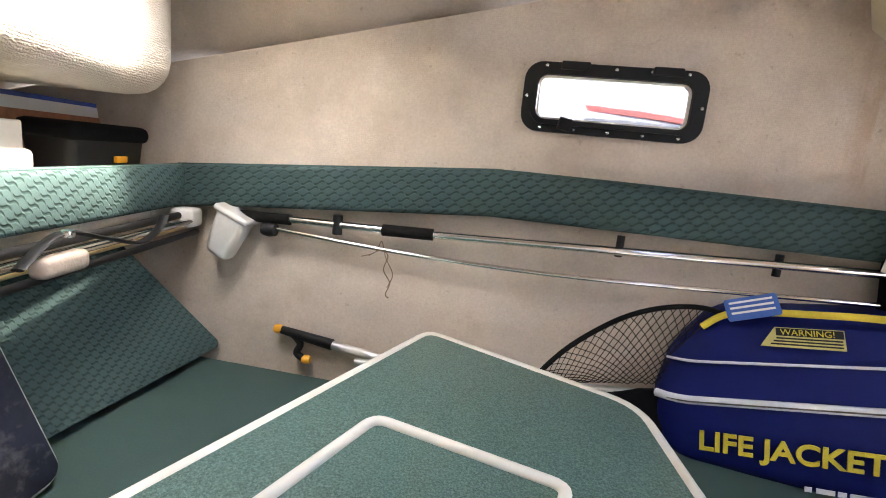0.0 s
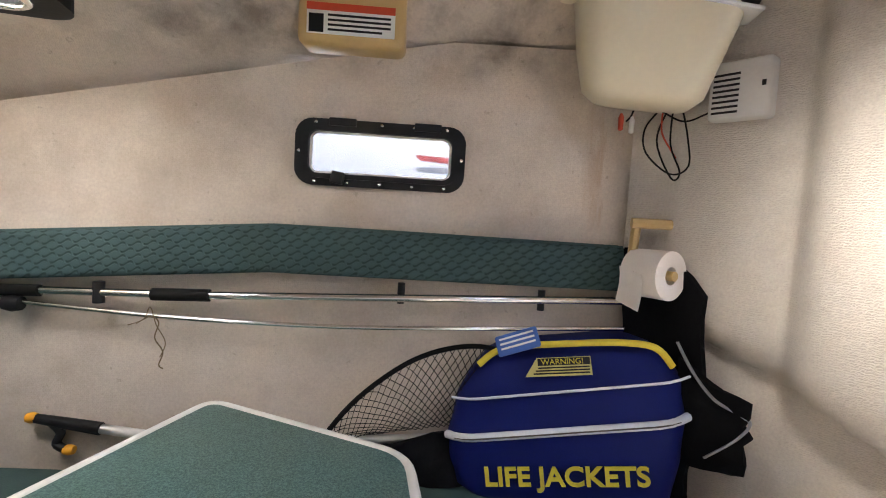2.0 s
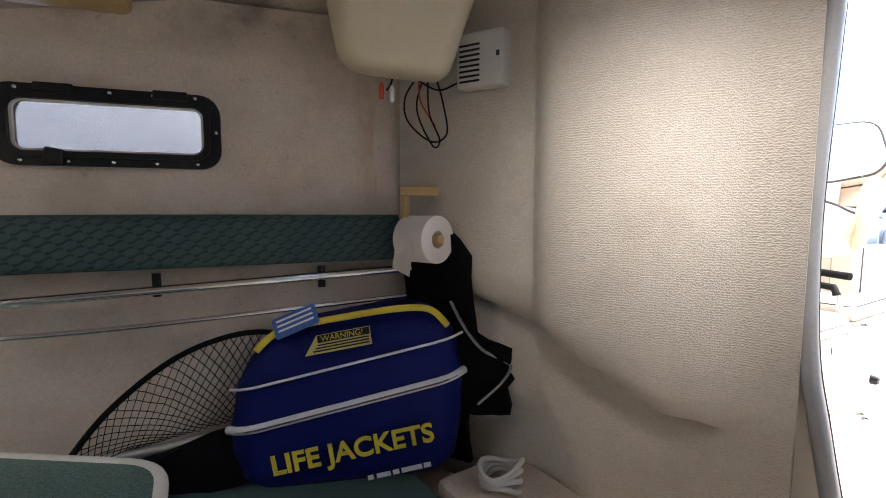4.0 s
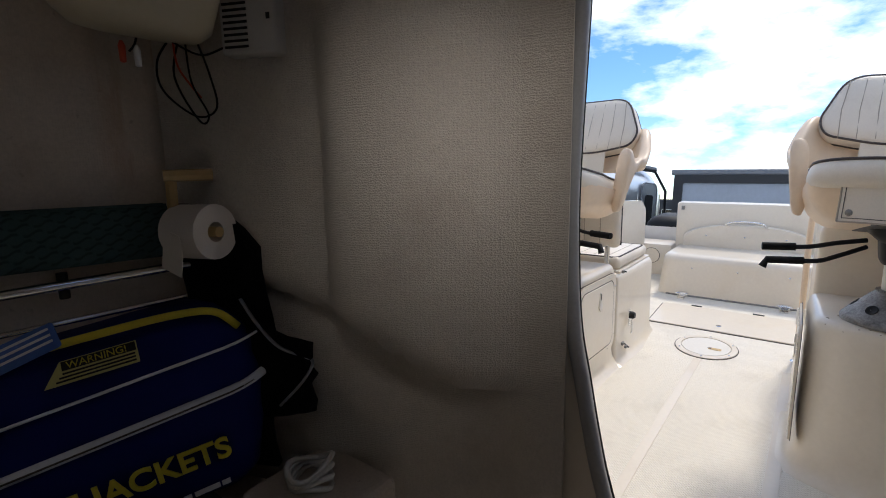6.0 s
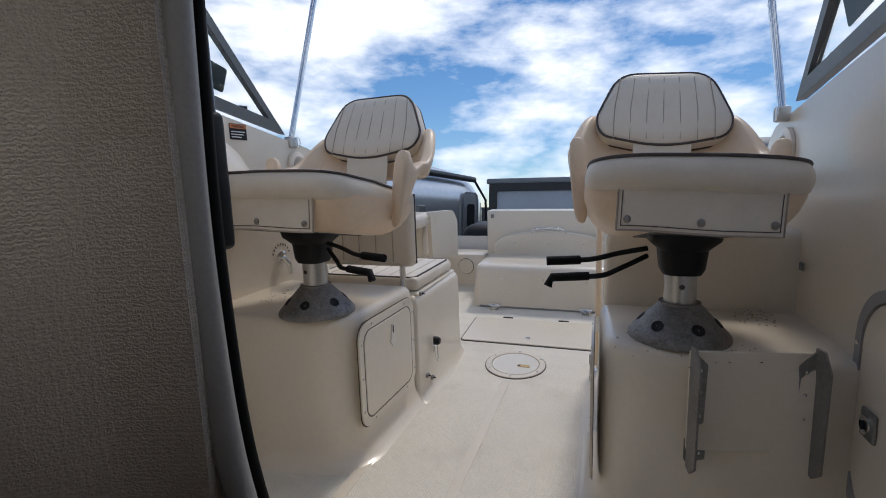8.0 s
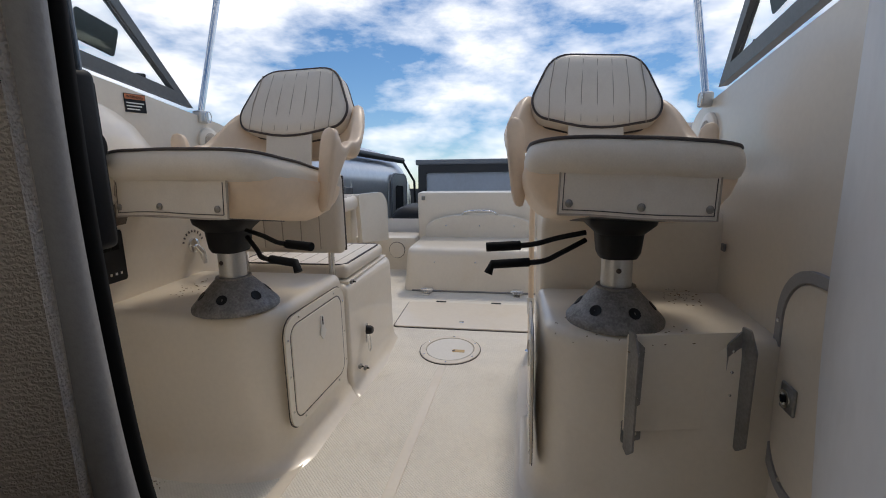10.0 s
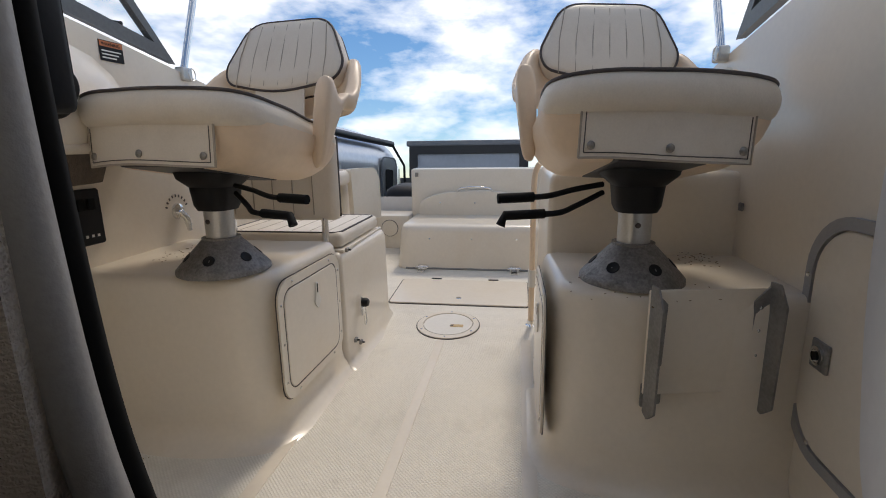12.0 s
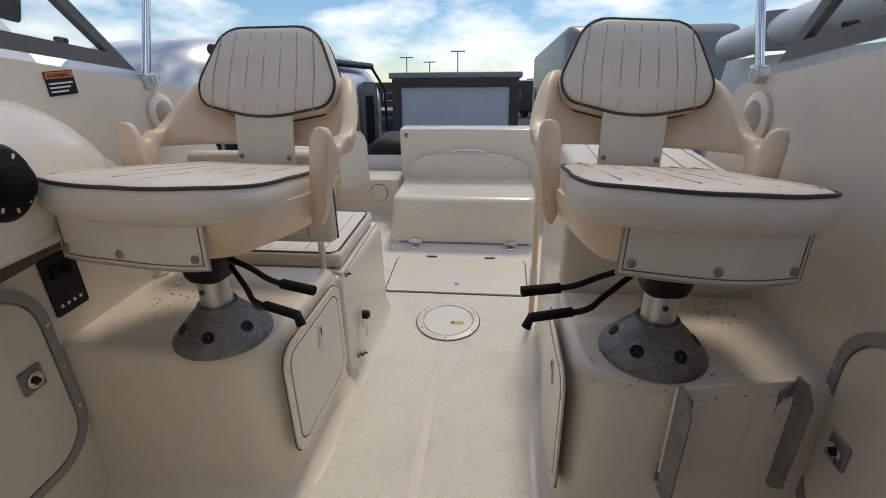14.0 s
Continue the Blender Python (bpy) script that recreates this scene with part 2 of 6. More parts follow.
ZIP = material("white zip tape", (0.72, 0.72, 0.76), 0.6, var=0.1, fine=300, bump=0.3)
ORANGE = material("amber plastic tip", (0.75, 0.34, 0.02), 0.4, var=0.1, bump=0.05)
TAN = material("tan plastic", (0.55, 0.38, 0.16), 0.4, var=0.08, bump=0.05)
TVCREAM = material("cream plastic housing", (0.68, 0.60, 0.43), 0.35, var=0.05, bump=0.03, coat=0.2)
PAPER = material("soft tissue paper", (0.78, 0.72, 0.66), 0.95, var=0.05, fine=200, bump=0.2)
LABEL = material("white label", (0.78, 0.77, 0.74), 0.5, var=0.05, bump=0.02)
RED = material("red label ink", (0.55, 0.06, 0.02), 0.5, var=0.1, bump=0.02)
REDORANGE = material("orange warning ink", (0.62, 0.20, 0.07), 0.5, var=0.1, bump=0.02)
BLUE = material("blue plastic", (0.04, 0.12, 0.42), 0.5, var=0.15, bump=0.05)
BLUELINE = material("blue chart border", (0.03, 0.07, 0.36), 0.5, var=0.1, bump=0.02)
GREYPLASTIC = material("light grey plastic", (0.62, 0.60, 0.57), 0.45, var=0.06, bump=0.04)
ROPE = material("braided white rope", (0.66, 0.63, 0.58), 0.85, var=0.15, fine=260, bump=0.6)
TWINE = material("brown twine", (0.20, 0.14, 0.08), 0.9, var=0.2, bump=0.3)
GREYTRIM = material("grey vinyl edging", (0.34, 0.335, 0.33), 0.5, var=0.12, scale=12, fine=180, bump=0.15)
MESH = material("brown mesh pocket", (0.12, 0.095, 0.075), 0.8, var=0.4, scale=60, fine=260, bump=0.8)
ASPHALT = material("asphalt", (0.055, 0.055, 0.055), 0.9, var=0.35, scale=0.6, fine=30, bump=0.4, dirt=(0.11, 0.105, 0.10), dirt_amount=0.6, dirt_scale=0.3)
SILVER = material("riveted aluminium skin", (0.66, 0.67, 0.69), 0.28, 0.85, var=0.12, scale=1.5, fine=20, bump=0.05)
RVWHITE = material("white caravan panel", (0.72, 0.72, 0.72), 0.4, var=0.06, scale=1.5, fine=20, bump=0.02, dirt=(0.4, 0.4, 0.4), dirt_amount=0.3)
RVDARK = material("charcoal trim", (0.03, 0.03, 0.033), 0.45, var=0.2, scale=3, fine=40, bump=0.05)
RVGREY = material("grey caravan panel", (0.22, 0.23, 0.25), 0.4, var=0.12, scale=2, fine=30, bump=0.03)
DARKGLASS = material("tinted window", (0.015, 0.018, 0.022), 0.08, var=0.1, bump=0.0)
HULLRED = material("red hull stripe", (0.45, 0.04, 0.04), 0.3, var=0.1, bump=0.02)


def glass(name, tint, rough=0.0):
    m = bpy.data.materials.new(name)
    m.use_nodes = True
    b = m.node_tree.nodes["Principled BSDF"]
    b.inputs["Base Color"].default_value = (*tint, 1)
    b.inputs["Transmission Weight"].default_value, b.inputs["Roughness"].default_value, b.inputs["IOR"].default_value = 1.0, rough, 1.45
    return m


for m_, lv_ in ((NAVY, 0.15), (GREEN, 0.15), (GREEN_PLAIN, 0.2), (SHADOWBOX, 0.1), (RUBBER, 0.2), (BLACK, 0.3), (LINER, 0.1), (LINER_B, 0.1)):
    m_.node_tree.nodes["Principled BSDF"].inputs["Specular IOR Level"].default_value = lv_

PANE = glass("window pane", (0.95, 0.97, 0.97))
TINT = glass("grey-tinted portlight pane", (0.13, 0.13, 0.135))
SMOKE = glass("smoked acrylic", (0.80, 0.80, 0.80))


# ---- mesh helpers ----
def part(name, bm, mat, parent=None, label="", smooth=None):
    """Links a bmesh as one mesh object, under a thing or a part where one is given."""
    bmesh.ops.recalc_face_normals(bm, faces=bm.faces)
    me = bpy.data.meshes.new(name)
    bm.to_mesh(me)
    bm.free()
    me.materials.append(mat)
    if smooth is not None:
        me.polygons.foreach_set("use_smooth", [True] * len(me.polygons))
        me.set_sharp_from_angle(angle=radians(smooth))
    ob = new(name, me)
    ob.parent = parent
    if label:
        ob["label"] = label
    return ob


def thing(name, label, category, m=None, group="", kind=""):
    ob = new(name)
    ob.empty_display_size = 0.05
    if m is not None:
        ob.matrix_world = m
    return tagged(ob, label, category, group, kind)


def frame_at(o, u, v):
    """A matrix with its x along u, its y along v and its z square to both."""
    u = Vector(u).normalized()
    n = u.cross(Vector(v)).normalized()
    v = n.cross(u)
    return Matrix(((u.x, v.x, n.x, o[0]), (u.y, v.y, n.y, o[1]), (u.z, v.z, n.z, o[2]), (0, 0, 0, 1)))


def rrect(w, h, r, seg=6):
    """A rectangle with rounded corners about the origin, anticlockwise."""
    pts = []
    for cx, cy, a in ((w / 2 - r, h / 2 - r, 0), (-w / 2 + r, h / 2 - r, 90), (-w / 2 + r, -h / 2 + r, 180), (w / 2 - r, -h / 2 + r, 270)):
        for i in range(seg + 1):
            t = radians(a + 90 * i / seg)
            pts.append((cx + r * math.cos(t), cy + r * math.sin(t)))
    return pts


def rpoly(pts, r, seg=5):
    """A polygon with each corner rounded; r is one radius or one for each corner."""
    out, n = [], len(pts)
    for i, p in enumerate(pts):
        rad = r[i] if isinstance(r, (list, tuple)) else r
        p, a, b = Vector(p), Vector(pts[i - 1]), Vector(pts[(i + 1) % n])
        da, db = (a - p), (b - p)
        q = min(rad, da.length * 0.49, db.length * 0.49)
        s, e = p + da.normalized() * q, p + db.normalized() * q
        for j in range(seg + 1):
            t = j / seg
            out.append(tuple((1 - t) ** 2 * s + 2 * t * (1 - t) * p + t * t * e))
    return out


def plate(pts, t, m=None, bm=None, bevel=0.0):
    """A flat outline given thickness t along its normal, from z = 0 up."""
    own = bm is None
    bm = bm or bmesh.new()
    n = len(pts)
    levels = [(0, 0)] + ([(t - bevel, 0), (t - bevel * 0.3, bevel * 0.7), (t, bevel * 1.3)] if bevel else [(t, 0)])
    c = Vector((sum(p[0] for p in pts) / n, sum(p[1] for p in pts) / n))
    rings = []
    for z, ins in levels:
        ring = []
        for p in pts:
            d = Vector(p) - c
            q = c + d * max(0.0, 1 - ins / max(d.length, 1e-6))
            v = Vector((q.x, q.y, z))
            ring.append(bm.verts.new(m @ v if m else v))
        rings.append(ring)
    for a, b in zip(rings, rings[1:]):
        for i in range(n):
            bm.faces.new((a[i], a[(i + 1) % n], b[(i + 1) % n], b[i]))
    bm.faces.new(rings[0][::-1])
    bm.faces.new(rings[-1])
    return bm


def ring_plate(outer, inner, t, m=None, bm=None):
    """A flat frame between two outlines of as many points, with thickness t."""
    bm = bm or bmesh.new()
    n = len(outer)
    loops = []
    for pts, z in ((outer, 0), (outer, t), (inner, t), (inner, 0)):
        loops.append([bm.verts.new((m @ Vector((*p, z))) if m else Vector((*p, z))) for p in pts])
    for a, b in zip(loops, loops[1:] + loops[:1]):
        for i in range(n):
            bm.faces.new((a[i], a[(i + 1) % n], b[(i + 1) % n], b[i]))
    return bm


def box(x0, x1, y0, y1, z0, z1, bevel=0.0, seg=2, m=None, bm=None, taper=None):
    """A box with bevelled edges; taper: how far its foot is drawn in on x and y."""
    b = bmesh.new()
    bmesh.ops.create_cube(b, size=1)
    for v in b.verts:
        lo = v.co.z < 0
        v.co = Vector((x0 + (v.co.x + 0.5) * (x1 - x0), y0 + (v.co.y + 0.5) * (y1 - y0), z0 + (v.co.z + 0.5) * (z1 - z0)))
        if taper and lo:
            v.co.x += taper[0] * (1 if v.co.x < (x0 + x1) / 2 else -1)
            v.co.y += taper[1] * (1 if v.co.y < (y0 + y1) / 2 else -1)
    if bevel:
        bmesh.ops.bevel(b, geom=b.edges[:], offset=bevel, segments=seg, profile=0.5, affect="EDGES")
    if m is not None:
        b.transform(m)
    if bm is None:
        return b
    me = bpy.data.meshes.new("tmp")
    b.to_mesh(me)
    b.free()
    bm.from_mesh(me)
    bpy.data.meshes.remove(me)
    return bm


def tube(pts, r, sides=10, bm=None, closed=False, flat=1.0):
    """A round bar along a line of points; r is one radius or one for each point."""
    bm = bm or bmesh.new()
    pts = [Vector(p) for p in pts]
    n = len(pts)
    rings, up = [], None
    for i, p in enumerate(pts):
        a = pts[i - 1] if (i or closed) else p
        b = pts[(i + 1) % n] if (i < n - 1 or closed) else p
        d = (b - a).normalized()
        if up is None:
            up = Vector((0, 0, 1)) if abs(d.z) < 0.9 else Vector((1, 0, 0))
        s = d.cross(up).normalized()
        up = s.cross(d).normalized()
        rad = r[i] if isinstance(r, (list, tuple)) else r
        rings.append([bm.verts.new(p + s * math.cos(2 * math.pi * j / sides) * rad + up * math.sin(2 * math.pi * j / sides) * rad * flat) for j in range(sides)])
    pairs = list(zip(rings, rings[1:])) + ([(rings[-1], rings[0])] if closed else [])
    for a, b in pairs:
        for j in range(sides):
            bm.faces.new((a[j], a[(j + 1) % sides], b[(j + 1) % sides], b[j]))
    if not closed:
        bm.faces.new(rings[0][::-1])
        bm.faces.new(rings[-1])
    return bm


def lathe(profile, seg=32, m=None, bm=None):
    """Turns (radius, height) pairs about z; closes the ends."""
    bm = bm or bmesh.new()
    rings = []
    for r, z in profile:
        ring = []
        for j in range(seg):
            a = 2 * math.pi * j / seg
            v = Vector((r * math.cos(a), r * math.sin(a), z))
            ring.append(bm.verts.new(m @ v if m else v))
        rings.append(ring)
    for a, b in zip(rings, rings[1:]):
        for j in range(seg):
            bm.faces.new((a[j], a[(j + 1) % seg], b[(j + 1) % seg], b[j]))
    bm.faces.new(rings[0][::-1])
    bm.faces.new(rings[-1])
    return bm


def smooth_line(pts, n=6):
    """A soft curve through points (Catmull-Rom)."""
    pts = [Vector(p) for p in pts]
    out = []
    for i in range(len(pts) - 1):
        p0, p1, p2, p3 = pts[max(i - 1, 0)], pts[i], pts[i + 1], pts[min(i + 2, len(pts) - 1)]
        for j in range(n):
            t = j / n
            out.append(0.5 * (2 * p1 + (p2 - p0) * t + (2 * p0 - 5 * p1 + 4 * p2 - p3) * t * t + (3 * p1 - p0 - 3 * p2 + p3) * t ** 3))
    out.append(pts[-1])
    return out


def grid_sheet(rows, thick, bm=None):
    """A sheet through rows of points, with thickness along its normals."""
    bm = bm or bmesh.new()
    n, m = len(rows), len(rows[0])
    P = [[Vector(p) for p in r] for r in rows]
    back = []
    for i in range(n):
        line = []
        for j in range(m):
            du = P[min(i + 1, n - 1)][j] - P[max(i - 1, 0)][j]
            dv = P[i][min(j + 1, m - 1)] - P[i][max(j - 1, 0)]
            line.append(P[i][j] + du.cross(dv).normalized() * thick)
        back.append(line)
    A = [[bm.verts.new(p) for p in r] for r in P]
    B = [[bm.verts.new(p) for p in r] for r in back]
    for i in range(n - 1):
        for j in range(m - 1):
            bm.faces.new((A[i][j], A[i + 1][j], A[i + 1][j + 1], A[i][j + 1]))
            bm.faces.new((B[i][j], B[i][j + 1], B[i + 1][j + 1], B[i + 1][j]))
    for i in range(n - 1):
        bm.faces.new((A[i][0], B[i][0], B[i + 1][0], A[i + 1][0]))
        bm.faces.new((A[i][-1], A[i + 1][-1], B[i + 1][-1], B[i][-1]))
    for j in range(m - 1):
        bm.faces.new((A[0][j], A[0][j + 1], B[0][j + 1], B[0][j]))
        bm.faces.new((A[-1][j], B[-1][j], B[-1][j + 1], A[-1][j + 1]))
    return bm


def lettering(name, words, size, m, mat, parent, depth=0.001, bold=0.0):
    """Words in the built-in font as a mesh, laid in the x-y plane of m, from its origin."""
    cu = bpy.data.curves.new("words", "FONT")
    cu.body, cu.size, cu.extrude, cu.offset = words, size, depth, bold
    tmp = bpy.data.objects.new("words", cu)
    scene.collection.objects.link(tmp)
    me = bpy.data.meshes.new_from_object(tmp.evaluated_get(bpy.context.evaluated_depsgraph_get()))
    bpy.data.objects.remove(tmp)
    me.transform(m)
    me.materials.clear()
    me.materials.append(mat)
    ob = new(name, me)
    ob.parent = parent
    return ob


def screws(parent, spots, normal, r=0.005, mat=None, name="screw"):
    """Small domed screw heads on a face."""
    q = Vector(normal).to_track_quat("Z", "Y").to_matrix().to_4x4()
    first = None
    for s in spots:
        if first is None:
            first = part(name, lathe([(r, 0), (r, r * 0.25), (r * 0.6, r * 0.6), (r * 0.1, r * 0.7)], 10), mat or CHROME, parent, smooth=40)
            first.matrix_basis = Matrix.Translation(s) @ q
        else:
            ob = new(name, first.data)
            ob.parent = parent
            ob.matrix_basis = Matrix.Translation(s) @ q


# ---- cabin shell ----
def wall_y(x):
    return 0.97 - 0.2 * x


WU = Vector((1, -0.2, 0)).normalized()          # along the starboard cabin wall, aft
WN = Vector((-0.2, -1, 0)).normalized()         # from that wall into the cabin


def on_wall(x, z, out=0.0):
    return Vector((x, wall_y(x), z)) + WN * out


WALL_M = frame_at((0, wall_y(0), 0), WU, (0, 0, 1))  # x aft along the wall, y up, z inward
LEN = 1 / WU.x


def crease(x):
    return 1.40 + 0.21 * x if x < 0.15 else 1.43


WX, WZ, WW, WH = -0.022, 1.1205, 0.36, 0.10        # window middle, and the clear pane's size
wall = bmesh.new()
hole = rrect(WW + 0.03, WH + 0.03, 0.035, 4)
hx = WX * LEN
outer = [(-1.92 * LEN, -0.35), (0.75 * LEN, -0.35), (0.75 * LEN, 1.44)] + [(x * LEN, crease(x)) for x in (0.15, -0.3, -0.8, -1.32, -1.92)]
for z, flip in ((0.0, False), (-0.05, True)):
    vo = [wall.verts.new(WALL_M @ Vector((*p, z))) for p in outer]
    vi = [wall.verts.new(WALL_M @ Vector((hx + p[0], WZ + p[1], z))) for p in hole]
    eo = [wall.edges.new((vo[i], vo[(i + 1) % len(vo)])) for i in range(len(vo))]
    ei = [wall.edges.new((vi[i], vi[(i + 1) % len(vi)])) for i in range(len(vi))]
    bmesh.ops.triangle_fill(wall, edges=eo + ei, use_beauty=True)
    if z == 0.0:
        keep_o, keep_i = vo, vi
    else:
        for a, b in ((keep_o, vo), (keep_i, vi)):
            for i in range(len(a)):
                wall.faces.new((a[i], a[(i + 1) % len(a)], b[(i + 1) % len(a)], b[i]))
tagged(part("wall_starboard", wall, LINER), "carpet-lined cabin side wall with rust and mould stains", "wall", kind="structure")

# the ceiling rises from the crease to the middle of the cabin; openings for the deck hatch and the companion slide
HX0, HX1, HY0, HY1 = -1.08, -0.70, 0.28, 0.80


def ceil_z(x, y):
    edge = crease(x)
    d = max(0.0, wall_y(x) - abs(y))
    return edge + (0.15 + 0.02 * x) * math.sin(min(1.0, d / 0.16) * math.pi / 2) ** 0.8 + 0.03 * min(1.0, d / 0.9)


cb = bmesh.new()
xs = [-1.95, -1.32, -1.15, HX0, -0.89, HX1, -0.4, -0.1, 0.12, 0.32, 0.5, 0.8, 0.94, 1.06]
ys = [-1.45, -1.05, -0.75, -0.56, -0.4, -0.05, 0.1, HY0, 0.55, HY1, 0.85, 0.90, 0.95, 1.02, 1.1, 1.18, 1.3, 1.4]
for zo in (0.0, 0.05):
    grid = [[cb.verts.new((x, y, ceil_z(x, min(y, wall_y(x))) + zo)) for y in ys] for x in xs]
    for i in range(len(xs) - 1):
        for j in range(len(ys) - 1):
            if HX0 - 0.01 < xs[i] and xs[i + 1] < HX1 + 0.01 and HY0 - 0.01 < ys[j] and ys[j + 1] < HY1 + 0.01:
                continue
            if 0.11 < xs[i] and xs[i + 1] < 0.33 and -0.41 < ys[j] and ys[j + 1] < -0.04:
                continue  # the companion slide stands open by a hand's breadth
            cb.faces.new((grid[i][j], grid[i + 1][j], grid[i + 1][j + 1], grid[i][j + 1]))
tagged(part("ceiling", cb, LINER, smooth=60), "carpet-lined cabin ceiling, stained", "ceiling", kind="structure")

# port side, bow and the sole of the cabin close the place behind the camera
pw = box(-1.9, 1.05, -1.45, -1.40, -0.35, 1.6)
tagged(part("wall_port", pw, LINER), "carpet-lined cabin port wall", "wall", kind="structure")
tagged(part("wall_bow", box(-1.97, -1.92, -1.45, 1.4, -0.35, 1.6), LINER), "carpet-lined wall at the bow end of the cabin", "wall", kind="structure")
tagged(part("cabin_floor", box(-1.9, 1.05, -1.4, 1.25, -0.40, -0.35), LINER_B), "carpeted cabin floor", "floor", kind="structure")
# berth base along the starboard side
bb = plate([(-1.88, -0.1), (-0.62, -0.1), (-0.1, 0.42), (0.86, 0.42), (0.70, 0.82), (-1.3, 1.22), (-1.88, 1.22)], 0.53, Matrix.Translation((0, 0, -0.345)))
tagged(part("berth_base", bb, LINER), "moulded berth base under the cushions", "berth", kind="structure")

# ---- bulkhead between cabin and cockpit: a moulded face that swells towards the doorway ----
def bulk(s, z):
    """Plan of the bulkhead from the wall corner (s 0) to the doorway edge (s 1) at height z."""
    base = [Vector((0.655, 0.835)), Vector((0.76, 0.64)), Vector((0.845, 0.47)), Vector((0.90, 0.33)), Vector((0.945, 0.22)), Vector((0.985, 0.11)), Vector((1.02, 0.0))]
    f = s * (len(base) - 1)
    i = min(int(f), len(base) - 2)
    p = base[i].lerp(base[i + 1], f - i)
    lip = max(0.53, 0.80 - 0.40 * s)            # below this the face steps back
    up = 1 / (1 + math.exp(-(z - lip) / 0.007))
    step = 1 / (1 + math.exp(-(s - 0.345) / 0.012))
    bulge = 0.062 * step * max(0.0, 1 - max(0.0, (s - 0.44) / 0.42) ** 1.5) if s < 0.86 else 0.0
    ease = math.sin(min(1.0, (1 - s) / 0.32) * math.pi / 2) ** 2
    return p + Vector((-0.9, -0.42)) * (bulge * up - 0.08 * (1 - up) * ease)


rows = []
for i in range(61):
    s = i / 60
    rows.append([(*bulk(s, z), z) for z in [-0.35 + 1.95 * j / 70 for j in range(71)]])
tagged(part("bulkhead", grid_sheet(rows, 0.03), LINER_B, smooth=50), "coarse-woven liner on the moulded cabin bulkhead", "wall", kind="structure")
# starboard outside face of the bulkhead and the closing panels
tagged(part("bulkhead_outside", box(1.035, 1.06, 0.02, 0.98, -0.35, 1.5), GEL), "cream gelcoat face of the cabin bulkhead", "wall", kind="structure")
tagged(part("bulkhead_port", box(1.0, 1.06, -1.42, -0.70, -0.35, 1.6), GEL), "cream gelcoat bulkhead beside the doorway", "wall", kind="structure")
tagged(part("bulkhead_top", box(1.0, 1.06, -0.70, 0.02, 1.52, 1.6), GEL), "gelcoat header over the doorway", "wall", kind="structure")
tagged(part("threshold", box(1.03, 1.06, -0.70, 0.02, -0.35, 0.10, 0.005), GEL), "gelcoat threshold of the doorway", "wall", kind="structure")

# edging round the doorway: grey vinyl with a black rubber seal
edge = [(1.02, -0.02, 1.52), (1.02, -0.008, 1.2), (1.02, 0.0, 0.95), (1.02, -0.004, 0.78), (1.02, -0.014, 0.66), (1.02, -0.034, 0.56), (1.02, -0.056, 0.45), (1.025, -0.08, 0.34), (1.03, -0.12, 0.22), (1.03, -0.18, 0.15), (1.03, -0.28, 0.125), (1.03, -0.42, 0.135), (1.035, -0.53, 0.20), (1.04, -0.595, 0.32), (1.045, -0.63, 0.48), (1.045, -0.653, 0.64), (1.045, -0.672, 0.80), (1.045, -0.682, 1.1), (1.045, -0.688, 1.52)]
line = smooth_line(edge, 8)
doorway = thing("door_trim", "grey vinyl edging with a black rubber seal round the doorway", "door trim", kind="structure")
part("edging", tube(line, 0.016, 12), GREYTRIM, doorway, smooth=60)
part("rubber_seal", tube([(p.x + 0.024, p.y, p.z) for p in line], 0.010, 10), RUBBER, doorway, "black rubber seal", smooth=60)
fill = bmesh.new()
low = [p for p in line if p.z < 0.85]
a = [fill.verts.new((1.04, p.y, p.z)) for p in low]
b = [fill.verts.new((1.04, 0.03 if p.y > -0.3 else -0.71, p.z) if p.z > 0.16 else (1.04, p.y, 0.09)) for p in low]
for i in range(len(low) - 1):
    fill.faces.new((a[i], a[i + 1], b[i + 1], b[i]))
part("corner_fill", fill, GEL, doorway)

# ---- cabin window ----
win = thing("window_1", "small black-framed opening portlight with a clear pane", "window", frame_at(on_wall(WX, WZ), WU, (0, 0, 1)), kind="structure")
wf = bmesh.new()
ring_plate(rrect(0.445, 0.172, 0.045), rrect(WW + 0.012, WH + 0.01, 0.024), 0.018, bm=wf)
ring_plate(rrect(0.40, 0.135, 0.035), rrect(WW + 0.012, WH + 0.01, 0.024), 0.026, bm=wf)
part("window_frame", wf, BLACK, win)
ring = part("pane_gasket", ring_plate(rrect(WW + 0.011, WH + 0.009, 0.024), rrect(WW, WH, 0.018), 0.012), WHITE, win, "pale inner gasket")
pane = part("pane", plate(rrect(WW + 0.004, WH + 0.004, 0.018), 0.004), TINT, win, "grey-tinted scratched pane")
pane.visible_shadow = False
part("latch", box(-0.11, -0.075, -0.102, -0.07, 0.018, 0.034, 0.004), BLACK, win).matrix_local = Matrix.Rotation(radians(-12), 4, "Z")
for hxx in (-0.10, 0.12):
    part("hinge", box(hxx - 0.035, hxx + 0.035, 0.068, 0.088, 0.016, 0.032, 0.003), BLACK, win)
screws(win, [(x, y, 0.018) for x in (-0.17, -0.085, 0.0, 0.085, 0.17) for y in (0.076, -0.076)] + [(-0.212, 0, 0.018), (0.212, 0, 0.018)], (0, 0, 1), 0.0045)

